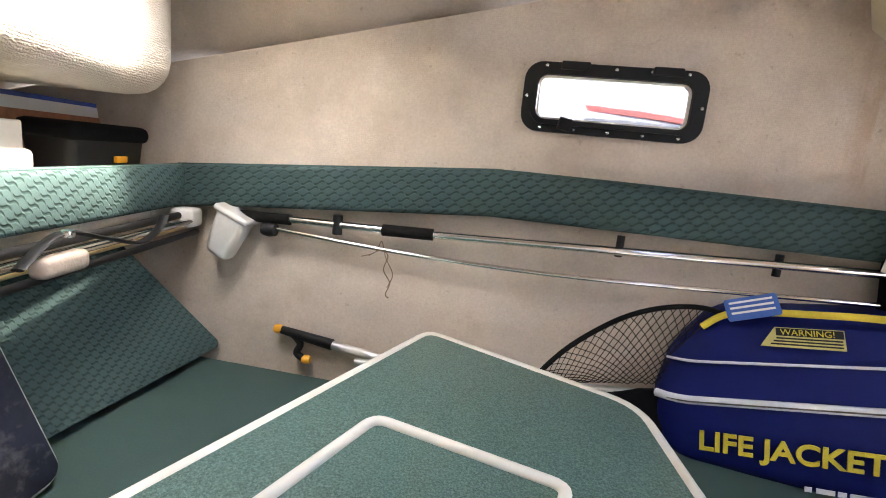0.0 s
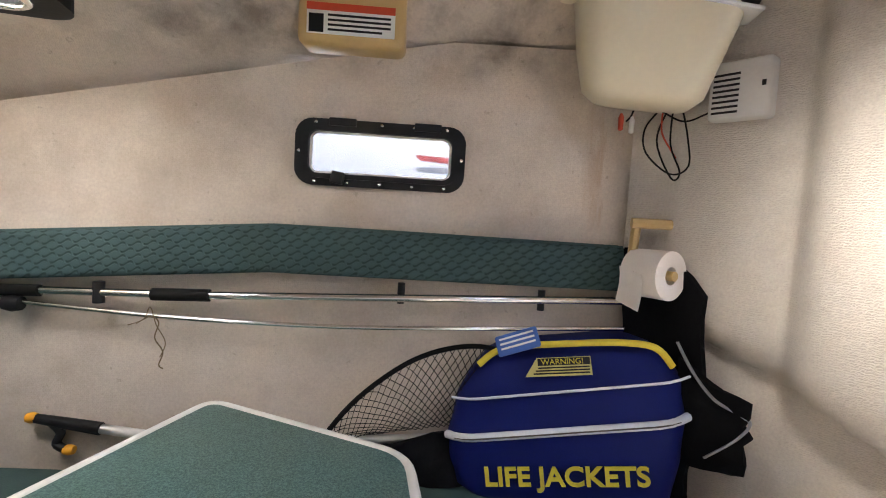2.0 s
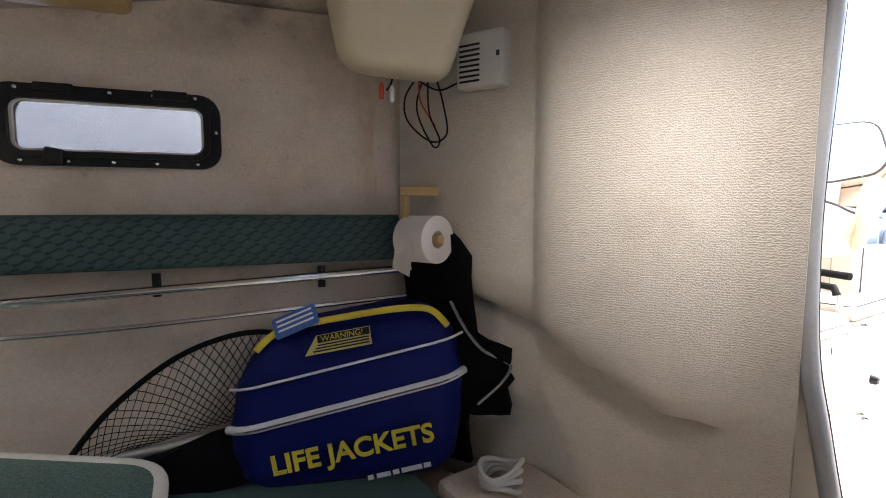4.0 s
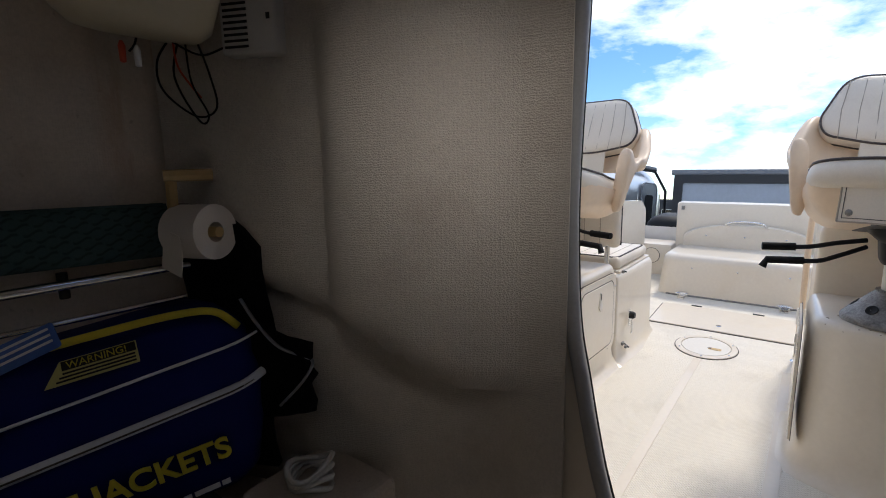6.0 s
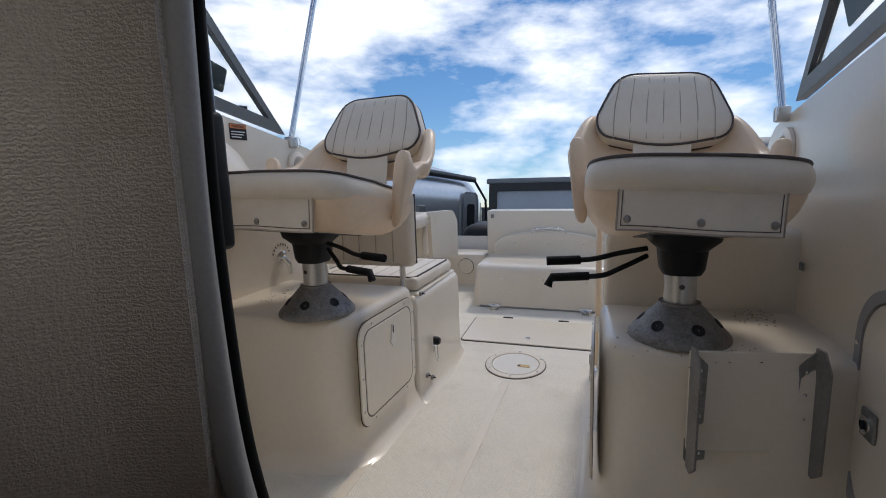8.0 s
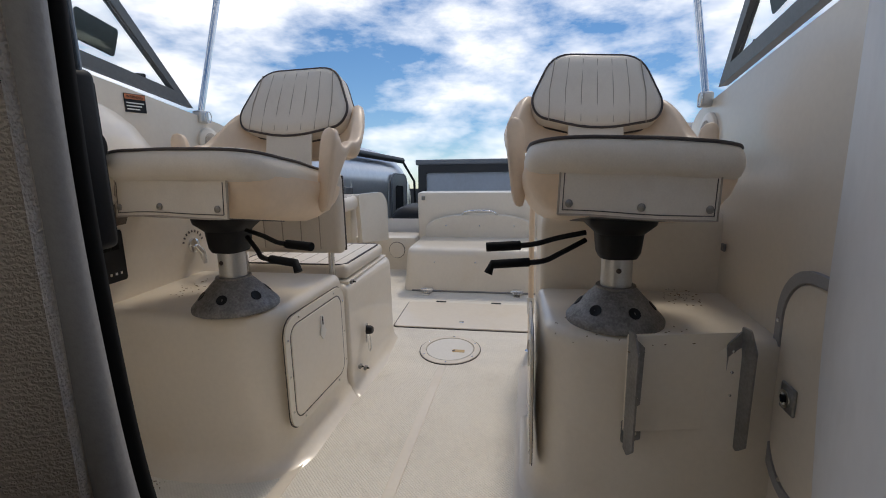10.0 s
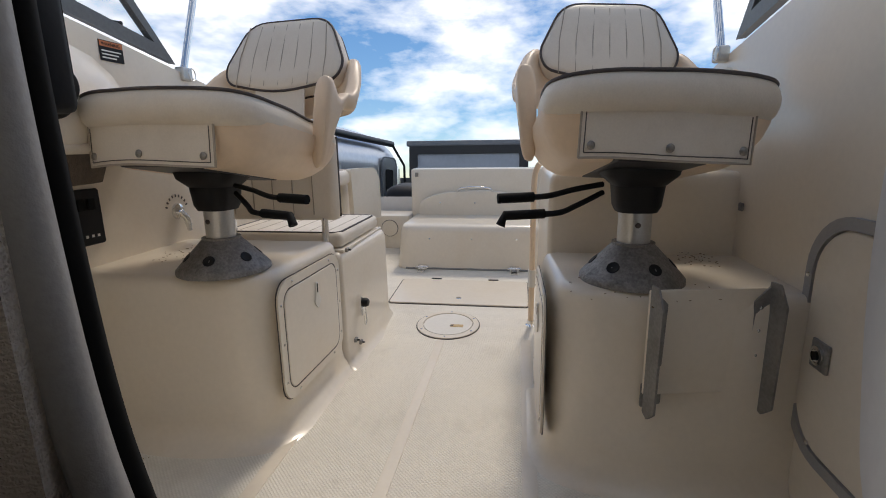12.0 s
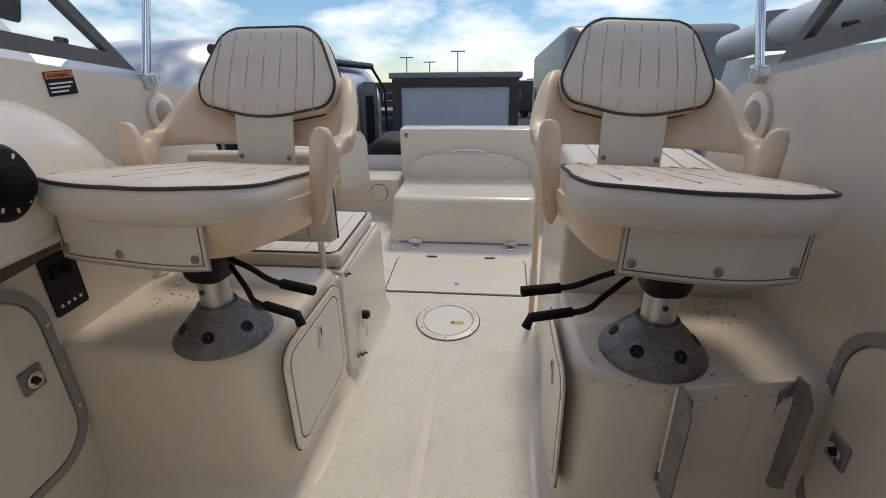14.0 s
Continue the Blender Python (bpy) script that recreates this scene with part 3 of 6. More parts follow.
# the neighbour's hull beyond that window
nb = bmesh.new()
grid_sheet([[(x, 2.3 + 0.12 * math.sin(x * 1.3) + 0.35 * (z - 0.6) ** 2, z) for z in [0.0 + 0.1 * j for j in range(22)]] for x in [-1.6 + 0.3 * i for i in range(18)]], 0.03, nb)
neighbour = thing("neighbouring_boat", "white hull of a boat parked alongside with red and grey stripes", "boat")
part("hull", nb, RVWHITE, neighbour, smooth=60)
for zc, h, mt, lab, sl in ((1.28, 0.035, HULLRED, "red stripe", 0.05), (1.20, 0.03, RVGREY, "grey stripe", 0.09), (1.13, 0.02, RVGREY, "grey stripe", 0.02)):
    part("stripe", grid_sheet([[(x, 2.3 + 0.12 * math.sin(x * 1.3) + 0.35 * (zc + k * h + sl * x - 0.6) ** 2 - 0.02, zc + k * h + sl * x + 0.04 * math.sin(2 * x)) for k in (0, 0.5, 1)] for x in [-0.9 + 0.1 * i for i in range(26)]], 0.004), mt, neighbour, lab, smooth=60)


# ---- cabin things ----
# deck hatch overhead
hatch = thing("deck_hatch", "black-framed smoked acrylic hatch in the cabin ceiling", "hatch", kind="structure")
hz = ceil_z(-0.89, 0.55)
part("hatch_frame", ring_plate(rrect(HX1 - HX0 + 0.10, HY1 - HY0 + 0.10, 0.07), rrect(HX1 - HX0 - 0.03, HY1 - HY0 - 0.03, 0.05), 0.05, Matrix.Translation(((HX0 + HX1) / 2, (HY0 + HY1) / 2, hz - 0.045))), BLACK, hatch)
part("hatch_rim", tube([((HX0 + HX1) / 2 + x, (HY0 + HY1) / 2 + y, hz - 0.046) for x, y in rrect(HX1 - HX0 - 0.01, HY1 - HY0 - 0.01, 0.055)], 0.008, 8, closed=True), CHROME, hatch, "bright inner rim", smooth=60)
hp = part("hatch_pane", plate(rrect(HX1 - HX0 - 0.03, HY1 - HY0 - 0.03, 0.05), 0.008, Matrix.Translation(((HX0 + HX1) / 2, (HY0 + HY1) / 2, hz + 0.01))), SMOKE, hatch, "smoked acrylic pane")
hp.visible_shadow = False

# berth cushions
sc = plate([(-1.86, -0.08), (-0.64, -0.08), (-0.12, 0.43), (0.60, 0.43), (0.60, 0.80), (-1.28, 1.19), (-1.86, 1.19)], 0.075, Matrix.Translation((0, 0, 0.185)), bevel=0.02)
tagged(part("berth_cushion", sc, GREEN_PLAIN, smooth=40), "flat green vinyl berth cushion with a stitched seam", "cushion")
# long bolster along the starboard wall
x0, x1 = -1.19, 0.62
brow = []
for i in range(31):
    x = x0 + (x1 - x0) * i / 30
    top = 0.85 + 0.075 * min(1.0, (x - x0) / 0.9) - 0.008 * max(0, x)
    bot = 0.728 + 0.073 * min(1.0, (x - x0) / 0.9)
    loop = []
    for a_ in range(14):
        t = 2 * math.pi * a_ / 14
        cz, cy = (top + bot) / 2, 0.032
        sx = math.copysign(abs(math.cos(t)) ** 0.35, math.cos(t))
        sz = math.copysign(abs(math.sin(t)) ** 0.35, math.sin(t))
        loop.append(on_wall(x, cz + sz * (top - bot) / 2, cy + sx * 0.030))
    brow.append(loop)


def skin(loops, bm=None):
    """A closed skin over cross-sections of as many points, capped at its ends."""
    bm = bm or bmesh.new()
    vs = [[bm.verts.new(p) for p in l] for l in loops]
    n = len(loops[0])
    for a1, b1 in zip(vs, vs[1:]):
        for j in range(n):
            bm.faces.new((a1[j], a1[(j + 1) % n], b1[(j + 1) % n], b1[j]))
    bm.faces.new(vs[0][::-1])
    bm.faces.new(vs[-1])
    return bm


bol = thing("bolster", "long green patterned bolster along the cabin wall", "bolster", group="cabin bolsters")
part("cover", skin(brow), GREEN, bol, smooth=50)
for q_ in (3, 4):
    part("welt", tube([l[q_] + WN * 0.004 if q_ == 4 else l[q_] for l in brow], 0.003, 6), GREEN_PLAIN, bol, "green welt seam", smooth=60)
# bow shelf with its bolster
tagged(part("bow_shelf", box(-1.88, -1.245, -0.4, 1.235, 0.66, 0.80, 0.01), LINER), "carpeted shelf across the bow", "shelf", kind="structure")
fb = []
for i in range(21):
    f = i / 20
    px, py = -1.205 + 0.02 * f, 1.19 - 1.35 * f
    top, bot = 0.848 - 0.006 * f, 0.728 + 0.004 * f
    loop = []
    for a_ in range(14):
        t = 2 * math.pi * a_ / 14
        sx = math.copysign(abs(math.cos(t)) ** 0.35, math.cos(t))
        sz = math.copysign(abs(math.sin(t)) ** 0.35, math.sin(t))
        loop.append((px + sx * 0.030, py, (top + bot) / 2 + sz * (top - bot) / 2))
    fb.append(loop)
bol = thing("bolster", "green patterned bolster on the front of the bow shelf", "bolster", group="cabin bolsters")
part("cover", skin(fb), GREEN, bol, smooth=50)
part("welt", tube([l[3] for l in fb], 0.003, 6), GREEN_PLAIN, bol, "green welt seam", smooth=60)

# loose back cushion leaning at the bow
cm = frame_at((-1.10, 1.19, 0.275), (-0.22, -0.95, 0.0), (-0.30, 0.07, 0.62))
lc = plate(rpoly([(0.0, 0.0), (1.15, 0.0), (1.15, 0.44), (0.24, 0.44)], [0.035, 0.03, 0.03, 0.05]), 0.06, cm @ Matrix.Translation((0, 0, -0.03)), bevel=0.015)
tagged(part("back_cushion", lc, GREEN, smooth=50), "green patterned back cushion leaning on the berth", "cushion")

# printed throw pillow on the berth
pm = frame_at((-1.10, 0.545, 0.285), (-0.18, -0.95, -0.12), (-0.30, -0.42, 0.6))
pillow = thing("throw_pillow", "dark printed throw pillow with white piping", "pillow")
part("cover", plate(rrect(0.34, 0.34, 0.03), 0.05, pm @ Matrix.Translation((0.17, 0.17, 0)), bevel=0.02), material("dark printed cotton", (0.010, 0.014, 0.03), 0.8, var=0.5, scale=14, fine=60, bump=0.2, dirt=(0.16, 0.15, 0.15), dirt_amount=0.7, dirt_scale=26), pillow, smooth=50)
part("piping", tube([pm @ Vector((x + 0.17, y + 0.17, 0.02)) for x, y in rrect(0.352, 0.352, 0.035)], 0.007, 8, closed=True), WHITE, pillow, "white piping", smooth=60)

# dinette table with a recessed tray
table = thing("dinette_table", "speckled green laminate table with a white moulded rim and tray recess", "table")
TZ = 0.46
out = rpoly([(-0.425, 1.0), (0.03, 0.655), (0.0, 0.30), (-0.30, 0.0), (-0.90, 0.10), (-0.85, 0.24)], [0.05, 0.07, 0.05, 0.1, 0.05, 0.05])
tray = rpoly([(-0.52, 0.53), (-0.20, 0.372), (-0.36, 0.10), (-0.68, 0.24)], [0.03, 0.03, 0.03, 0.03])
tb = bmesh.new()
vo = [tb.verts.new((*p, TZ)) for p in out]
vi = [tb.verts.new((*p, TZ)) for p in tray]
eo = [tb.edges.new((vo[i], vo[(i + 1) % len(vo)])) for i in range(len(vo))]
ei = [tb.edges.new((vi[i], vi[(i + 1) % len(vi)])) for i in range(len(vi))]
bmesh.ops.triangle_fill(tb, edges=eo + ei, use_beauty=True)
part("tabletop", tb, TABLETOP, table)
part("tabletop_core", plate(out, 0.024, Matrix.Translation((0, 0, TZ - 0.034))), WHITE, table, "white underside")
part("rim", tube([(*p, TZ - 0.008) for p in out], 0.013, 10, closed=True), WHITE, table, "white moulded rim", smooth=60)
part("tray_rim", tube([(*p, TZ - 0.004) for p in tray], 0.011, 10, closed=True), WHITE, table, "white tray rim", smooth=60)
part("tray_floor", plate(tray, 0.004, Matrix.Translation((0, 0, TZ - 0.0095))), TABLETOP, table, "recessed laminate tray floor")
part("pedestal", lathe([(0.16, -0.348), (0.16, -0.33), (0.04, -0.31), (0.035, TZ - 0.07), (0.10, TZ - 0.05), (0.10, TZ - 0.034)], 24, Matrix.Translation((-0.42, 0.30, 0))), ALU, table, "aluminium pedestal leg", smooth=40)

# life jacket bag
BU = Vector((0.91, -0.413, 0.0))
bagm = frame_at((0.445, 0.715, 0.262), BU, (0.0, 0.0, 1.0))      # x along its front, y up, z towards the cabin
bag = thing("life_jacket_bag", "navy nylon life jacket bag with yellow lettering and white zip", "bag", bagm)


def bag_loop(y, w, d, cy, tilt=0.0, n=28):
    pts = rrect(w, d, min(w, d) * 0.22, 6)
    return [Vector((x * 1.09 - 0.014, y + tilt * x + 0.006 * math.sin(9 * x + 5 * y), z - d / 2 + cy)) for x, z in pts]


BT = 0.16   # its top and seams climb to one side
loops = [bag_loop(0.0, 0.44, 0.26, 0.0), bag_loop(0.03, 0.50, 0.28, 0.01, 0.02), bag_loop(0.12, 0.53, 0.29, 0.015, 0.10), bag_loop(0.20, 0.54, 0.29, 0.012, 0.2), bag_loop(0.245, 0.525, 0.285, 0.004, 0.22), bag_loop(0.30, 0.51, 0.28, 0.0, 0.22), bag_loop(0.345, 0.46, 0.25, -0.012, 0.2), bag_loop(0.39, 0.38, 0.18, -0.045, 0.17), bag_loop(0.405, 0.30, 0.11, -0.08, 0.15)]
bb_ = skin(loops)
bmesh.ops.subdivide_edges(bb_, edges=[e for e in bb_.edges if e.calc_length() > 0.03], cuts=1, use_grid_fill=True)
for v in bb_.verts:
    k_ = noise.noise(v.co * 9) * 0.007 + noise.noise(v.co * 24) * 0.003
    v.co.z += k_
part("bag_body", bb_, NAVY, bag, smooth=70)


def on_bag(x, f):
    """A point on the bag's front at height f along its side seam."""
    if f < 0.2:
        y, z = f + (0.12 * f / 0.12 if f < 0.12 else 0.12) * x * 0.9 + (0.0 if f < 0.12 else (f - 0.12) * 1.0 * x), 0.018
    else:
        y, z = f + 0.215 * x, 0.014
    fall = max(0.0, abs(x + 0.014) - 0.21) / 0.08
    return Vector((x, y, z - 0.035 * fall * fall))


zipl = [on_bag(-0.306 + 0.584 * i / 24, 0.205) for i in range(25)]
part("zip", tube(zipl, 0.011, 8, flat=1.0), ZIP, bag, "white zip with its tape", smooth=60)
part("zip_line", tube([p + Vector((0, 0, 0.010)) for p in zipl], 0.0022, 6), PIPING, bag, "dark zip teeth")
part("piping", tube([on_bag(-0.298 + 0.570 * i / 24, 0.305) + Vector((0, 0, -0.004)) for i in range(25)], 0.0035, 8), ZIP, bag, "thin white piping", smooth=60)
part("top_band", tube(smooth_line([(-0.235, 0.335, -0.02), (-0.17, 0.385, -0.02), (0.0, 0.418, -0.012), (0.12, 0.432, -0.012), (0.19, 0.425, -0.015), (0.235, 0.38, -0.03)], 6), 0.0085, 8, flat=0.5), YELLOW, bag, "yellow webbing handle", smooth=60)
tilt = Matrix.Rotation(radians(9), 4, "Z")
lettering("lettering", "LIFE JACKETS", 0.068, Matrix.Translation((-0.196, 0.042, 0.026)) @ tilt, YELLOW, bag, 0.002, 0.0016)
wm = Matrix.Translation((-0.105, 0.332, 0.012)) @ tilt @ Matrix.Rotation(radians(-32), 4, "X")
part("warning_patch", plate([(-0.01, -0.004), (0.15, -0.004), (0.15, 0.042), (0.02, 0.042)], 0.002, wm), material("pale yellow patch", (0.50, 0.45, 0.16), 0.7, var=0.1, bump=0.1), bag, "yellow warning patch")
part("patch_heading", plate([(0.022, 0.022), (0.148, 0.022), (0.148, 0.040), (0.022, 0.040)], 0.0015, wm @ Matrix.Translation((0, 0, 0.0015))), BLACK, bag, "black heading bar")
lettering("patch_word", "WARNING!", 0.02, wm @ Matrix.Translation((0.03, 0.024, 0.0035)), YELLOW, bag, 0.0005)
for k_ in range(3):
    part("patch_line", box(0.012 - 0.006 * k_ + 0.01, 0.145, 0.0145 - 0.007 * k_, 0.018 - 0.007 * k_, 0.0022, 0.003, m=wm), BLACK, bag)
mk = Matrix.Translation((0.03, -0.005 + 0.018, 0.024)) @ tilt
for i, (a_, w_) in enumerate(((0.0, 0.014), (0.022, 0.035), (0.062, 0.016), (0.084, 0.052), (0.14, 0.018))):
    part("maker_mark", box(a_, a_ + w_, -0.002, 0.010, 0, 0.0015, m=mk), ZIP, bag)
# blue hang tag on the bag
tagm = bagm @ Matrix.Translation((-0.14, 0.405, -0.02)) @ Matrix.Rotation(radians(22), 4, "Z") @ Matrix.Rotation(radians(-35), 4, "X")
tag = thing("hang_tag", "blue and white card tag tied to the bag", "tag")
part("card", plate(rrect(0.11, 0.055, 0.006), 0.002, tagm), BLUE, tag)
for k_ in range(3):
    part("print_line", box(-0.045, 0.045, 0.014 - 0.013 * k_, 0.019 - 0.013 * k_, 0.002, 0.003, m=tagm), LABEL, tag)

# fishing net behind the bag
net = thing("landing_net", "folding landing net with a black hoop and knotted mesh", "fishing net")
hoop = smooth_line([on_wall(-0.18, 0.31, 0.12), on_wall(-0.13, 0.385, 0.11), on_wall(-0.04, 0.50, 0.10), on_wall(0.09, 0.60, 0.09), on_wall(0.22, 0.64, 0.08), on_wall(0.32, 0.625, 0.07), on_wall(0.37, 0.56, 0.06)], 6)
part("hoop", tube(hoop, 0.007, 8), RUBBER, net, smooth=60)
mesh_bm = bmesh.new()
base_line = [on_wall(-0.15 + 0.52 * i / 36, 0.36 + 0.08 * i / 36, 0.05) for i in range(37)]
for i in range(0, 36):
    for sgn in (1, -1):
        line_ = []
        for j in range(9):
            q = i / 36 + sgn * j * 0.028
            if not 0 <= q <= 1:
                break
            h = hoop[min(int(q * (len(hoop) - 1)), len(hoop) - 1)]
            l = base_line[min(int(q * 36), 36)]
            line_.append(l.lerp(h, j / 8) + Vector((0, 0, -0.02 * math.sin(j / 8 * 3.14) + 0.006 * noise.noise(Vector((q * 20, j, 0))))))
        if len(line_) > 1:
            tube(line_, 0.0011, 4, bm=mesh_bm)
part("mesh", mesh_bm, BLACK, net, "knotted net mesh")
part("net_handle", tube([on_wall(-0.62, 0.33, 0.05), on_wall(-0.2, 0.36, 0.06), on_wall(0.4, 0.40, 0.06)], 0.012, 10), ALU, net, "aluminium net handle", smooth=60)
# black sheet that puts the shade between net and table into the colour
part("gap_sheet", grid_sheet([[on_wall(-0.1 + 0.05 * i, 0.265 + 0.05 * j * (0.4 + 0.05 * i), 0.065 + 0.015 * math.sin(i * 1.3 + j)) for j in range(5)] for i in range(9)], 0.02), SHADOWBOX, net, "black sheet put in for the shade below the net", smooth=60)

# boat hook lying along the wall
bh = thing("boat_hook", "boat hook with a black head, amber tips and aluminium shaft", "boat hook")
p0, p1, p2 = on_wall(-0.87, 0.385, 0.03), on_wall(-0.70, 0.362, 0.03), on_wall(-0.40, 0.33, 0.03)
part("head", tube([p0, p0.lerp(p1, 0.5), p1], [0.012, 0.015, 0.017], 10), BLACK, bh, smooth=60)
part("hook", tube(smooth_line([p0.lerp(p1, 0.25), on_wall(-0.80, 0.35, 0.03), on_wall(-0.81, 0.318, 0.03), on_wall(-0.785, 0.302, 0.03)], 5), 0.011, 8), BLACK, bh, smooth=60)
part("tip", lathe([(0.012, -0.012), (0.015, 0.0), (0.012, 0.012)], 12, Matrix.Translation(p0) @ WU.to_track_quat("Z", "Y").to_matrix().to_4x4()), ORANGE, bh, "amber plastic tip", smooth=60)
part("tip", lathe([(0.012, -0.012), (0.014, 0.0), (0.011, 0.012)], 12, Matrix.Translation(on_wall(-0.778, 0.302, 0.03)) @ WU.to_track_quat("Z", "Y").to_matrix().to_4x4()), ORANGE, bh, "amber plastic tip", smooth=60)
part("shaft", tube([p1, p2], 0.012, 12), ALU, bh, "bare aluminium shaft", smooth=60)
part("shaft_label", tube([p1.lerp(p2, 0.1), p1.lerp(p2, 0.35)], 0.0125, 12), GREYPLASTIC, bh, "pale printed sleeve", smooth=60)

# poles stowed under the bolster
pole = thing("extension_pole", "long bright aluminium pole with black foam grips", "pole")
part("tube", tube([on_wall(-1.0, 0.722, 0.045), on_wall(-0.45, 0.732, 0.045), on_wall(0.66, 0.775, 0.045)], 0.011, 12), CHROME, pole, smooth=60)
part("grip", tube([on_wall(-0.57, 0.729, 0.045), on_wall(-0.43, 0.733, 0.045)], 0.0165, 12), RUBBER, pole, "black foam grip", smooth=60)
part("grip", tube([on_wall(-1.0, 0.720, 0.045), on_wall(-0.84, 0.724, 0.045)], 0.0155, 12), RUBBER, pole, "black foam grip", smooth=60)
part("clip", tube([on_wall(-0.70, 0.70, 0.045), on_wall(-0.70, 0.755, 0.045)], 0.014, 10), BLACK, pole, "black pole clip", smooth=60)
for i_ in (0.05, 0.42):
    part("clip", tube([on_wall(i_, 0.735, 0.03), on_wall(i_, 0.79, 0.03)], 0.010, 10), BLACK, pole, "black pole clip", smooth=60)
rod = thing("fishing_rod", "thin sagging silver rod held under the bolster", "rod")
part("blank", tube(smooth_line([on_wall(-0.90, 0.695, 0.05), on_wall(-0.5, 0.672, 0.05), on_wall(-0.1, 0.668, 0.05), on_wall(0.3, 0.684, 0.05), on_wall(0.64, 0.70, 0.05)], 6), 0.0065, 8), CHROME, rod, smooth=60)
part("reel_end", lathe([(0.018, -0.02), (0.022, 0), (0.018, 0.02)], 14, Matrix.Translation(on_wall(-0.90, 0.69, 0.05)) @ WU.to_track_quat("Z", "Y").to_matrix().to_4x4()), BLACK, rod, "black end cap", smooth=60)
tw = thing("string", "loose brown twine hanging from the rod", "string")
part("strand", tube(smooth_line([on_wall(-0.60, 0.655, 0.06), on_wall(-0.565, 0.675, 0.062), on_wall(-0.545, 0.66, 0.062), on_wall(-0.555, 0.62, 0.06), on_wall(-0.535, 0.585, 0.06), on_wall(-0.545, 0.55, 0.058), on_wall(-0.535, 0.54, 0.058)], 6), 0.0016, 6), TWINE, tw)
part("strand", tube(smooth_line([on_wall(-0.62, 0.65, 0.06), on_wall(-0.58, 0.668, 0.064), on_wall(-0.565, 0.70, 0.064), on_wall(-0.55, 0.655, 0.064), on_wall(-0.528, 0.61, 0.062), on_wall(-0.542, 0.57, 0.06)], 6), 0.0013, 6), TWINE, tw)

# white cup in its bracket at the bow corner
cup = thing("plastic_caddy", "white plastic caddy hanging in a bracket at the shelf corner", "caddy")
cq = Matrix.Translation(on_wall(-1.02, 0.665, 0.06)) @ WU.to_track_quat("X", "Z").to_matrix().to_4x4() @ Matrix.Rotation(radians(24), 4, "Y")
part("pocket", box(-0.05, 0.05, -0.035, 0.035, -0.075, 0.07, 0.018, 3, m=cq, taper=(0.012, 0.008)), GREYPLASTIC, cup, smooth=50)
part("lip", box(-0.056, 0.056, -0.04, 0.04, 0.055, 0.075, 0.008, 2, m=cq), GREYPLASTIC, cup, smooth=50)
part("bracket", box(-1.20, -1.13, 1.10, 1.17, 0.67, 0.725, 0.012, 3), GREYPLASTIC, cup, smooth=50)

# rod rack, strap and foam float under the bow shelf
rack = thing("rod_rack", "dark and pale rods lying in a rack under the bow shelf", "rack")
for dz, r_, mt, dx in ((0.705, 0.010, BLACK, 0.0), (0.69, 0.008, CHROME, 0.03), (0.675, 0.013, TAN, 0.0), (0.655, 0.008, BLACK, 0.03)):
    part("rod", tube([(-1.17 + dx, 1.15, dz), (-1.15 + dx, 0.1, dz + 0.005)], r_, 10), mt, rack, smooth=60)
strap = thing("strap", "black webbing strap hanging with a pale foam float", "strap")
part("webbing", tube(smooth_line([(-1.10, 0.90, 0.735), (-1.10, 0.87, 0.705), (-1.09, 0.78, 0.69), (-1.09, 0.66, 0.72), (-1.09, 0.55, 0.745), (-1.09, 0.46, 0.70)], 6), 0.012, 8, flat=0.35), BLACK, strap, smooth=60)
part("buckle", lathe([(0.010, -0.006), (0.012, 0.0), (0.010, 0.006)], 10, Matrix.Translation((-1.08, 0.555, 0.745))), CHROME, strap, "steel ring", smooth=50)
part("float", box(-1.105, -1.07, 0.49, 0.60, 0.675, 0.712, 0.012, 3), material("pale foam", (0.42, 0.34, 0.29), 0.9, var=0.15, fine=120, bump=0.3), strap, "pale foam float", smooth=50)

# things on the bow shelf
chart = thing("framed_chart", "blue-bordered laminated chart with an orange map", "chart")
chm = frame_at((-1.48, 0.94, 0.80), (0.0, 1.0, 0.0), (-0.15, 0, 1))
part("border", plate(rrect(0.80, 0.20, 0.01), 0.004, chm @ Matrix.Translation((0, 0.10, 0))), BLUELINE, chart)
part("margin", plate(rrect(0.77, 0.175, 0.008), 0.002, chm @ Matrix.Translation((0, 0.10, 0.0035))), LABEL, chart, "white margin")
part("map", plate(rrect(0.72, 0.13, 0.006), 0.002, chm @ Matrix.Translation((0, 0.092, 0.005))), material("orange map print", (0.42, 0.16, 0.06), 0.5, var=0.5, scale=12, fine=60, bump=0.02, dirt=(0.25, 0.12, 0.06), dirt_amount=0.7, dirt_scale=18), chart, "orange map print")
case = thing("binocular_case", "black soft case with an orange tag on the bow shelf", "case")
part("case_body", box(-1.40, -1.27, 0.84, 1.13, 0.80, 0.930, 0.025, 4, taper=(0.008, 0.015)), BLACK, case, smooth=50)
part("flap", box(-1.405, -1.262, 0.835, 1.135, 0.895, 0.940, 0.02, 3), SHADOWBOX, case, "black flap", smooth=50)
part("tag", box(-1.268, -1.259, 0.975, 1.02, 0.845, 0.862, 0.002), ORANGE, case, "orange tag")
packs = thing("document_pouch", "clear pouch of folded white papers", "papers")
part("sheet", box(-1.33, -1.318, 0.56, 0.765, 0.80, 0.93, 0.004, 2), LABEL, packs)
part("packet", box(-1.30, -1.27, 0.50, 0.735, 0.80, 0.875, 0.012, 3), PAPER, packs, "folded pale packet", smooth=50)
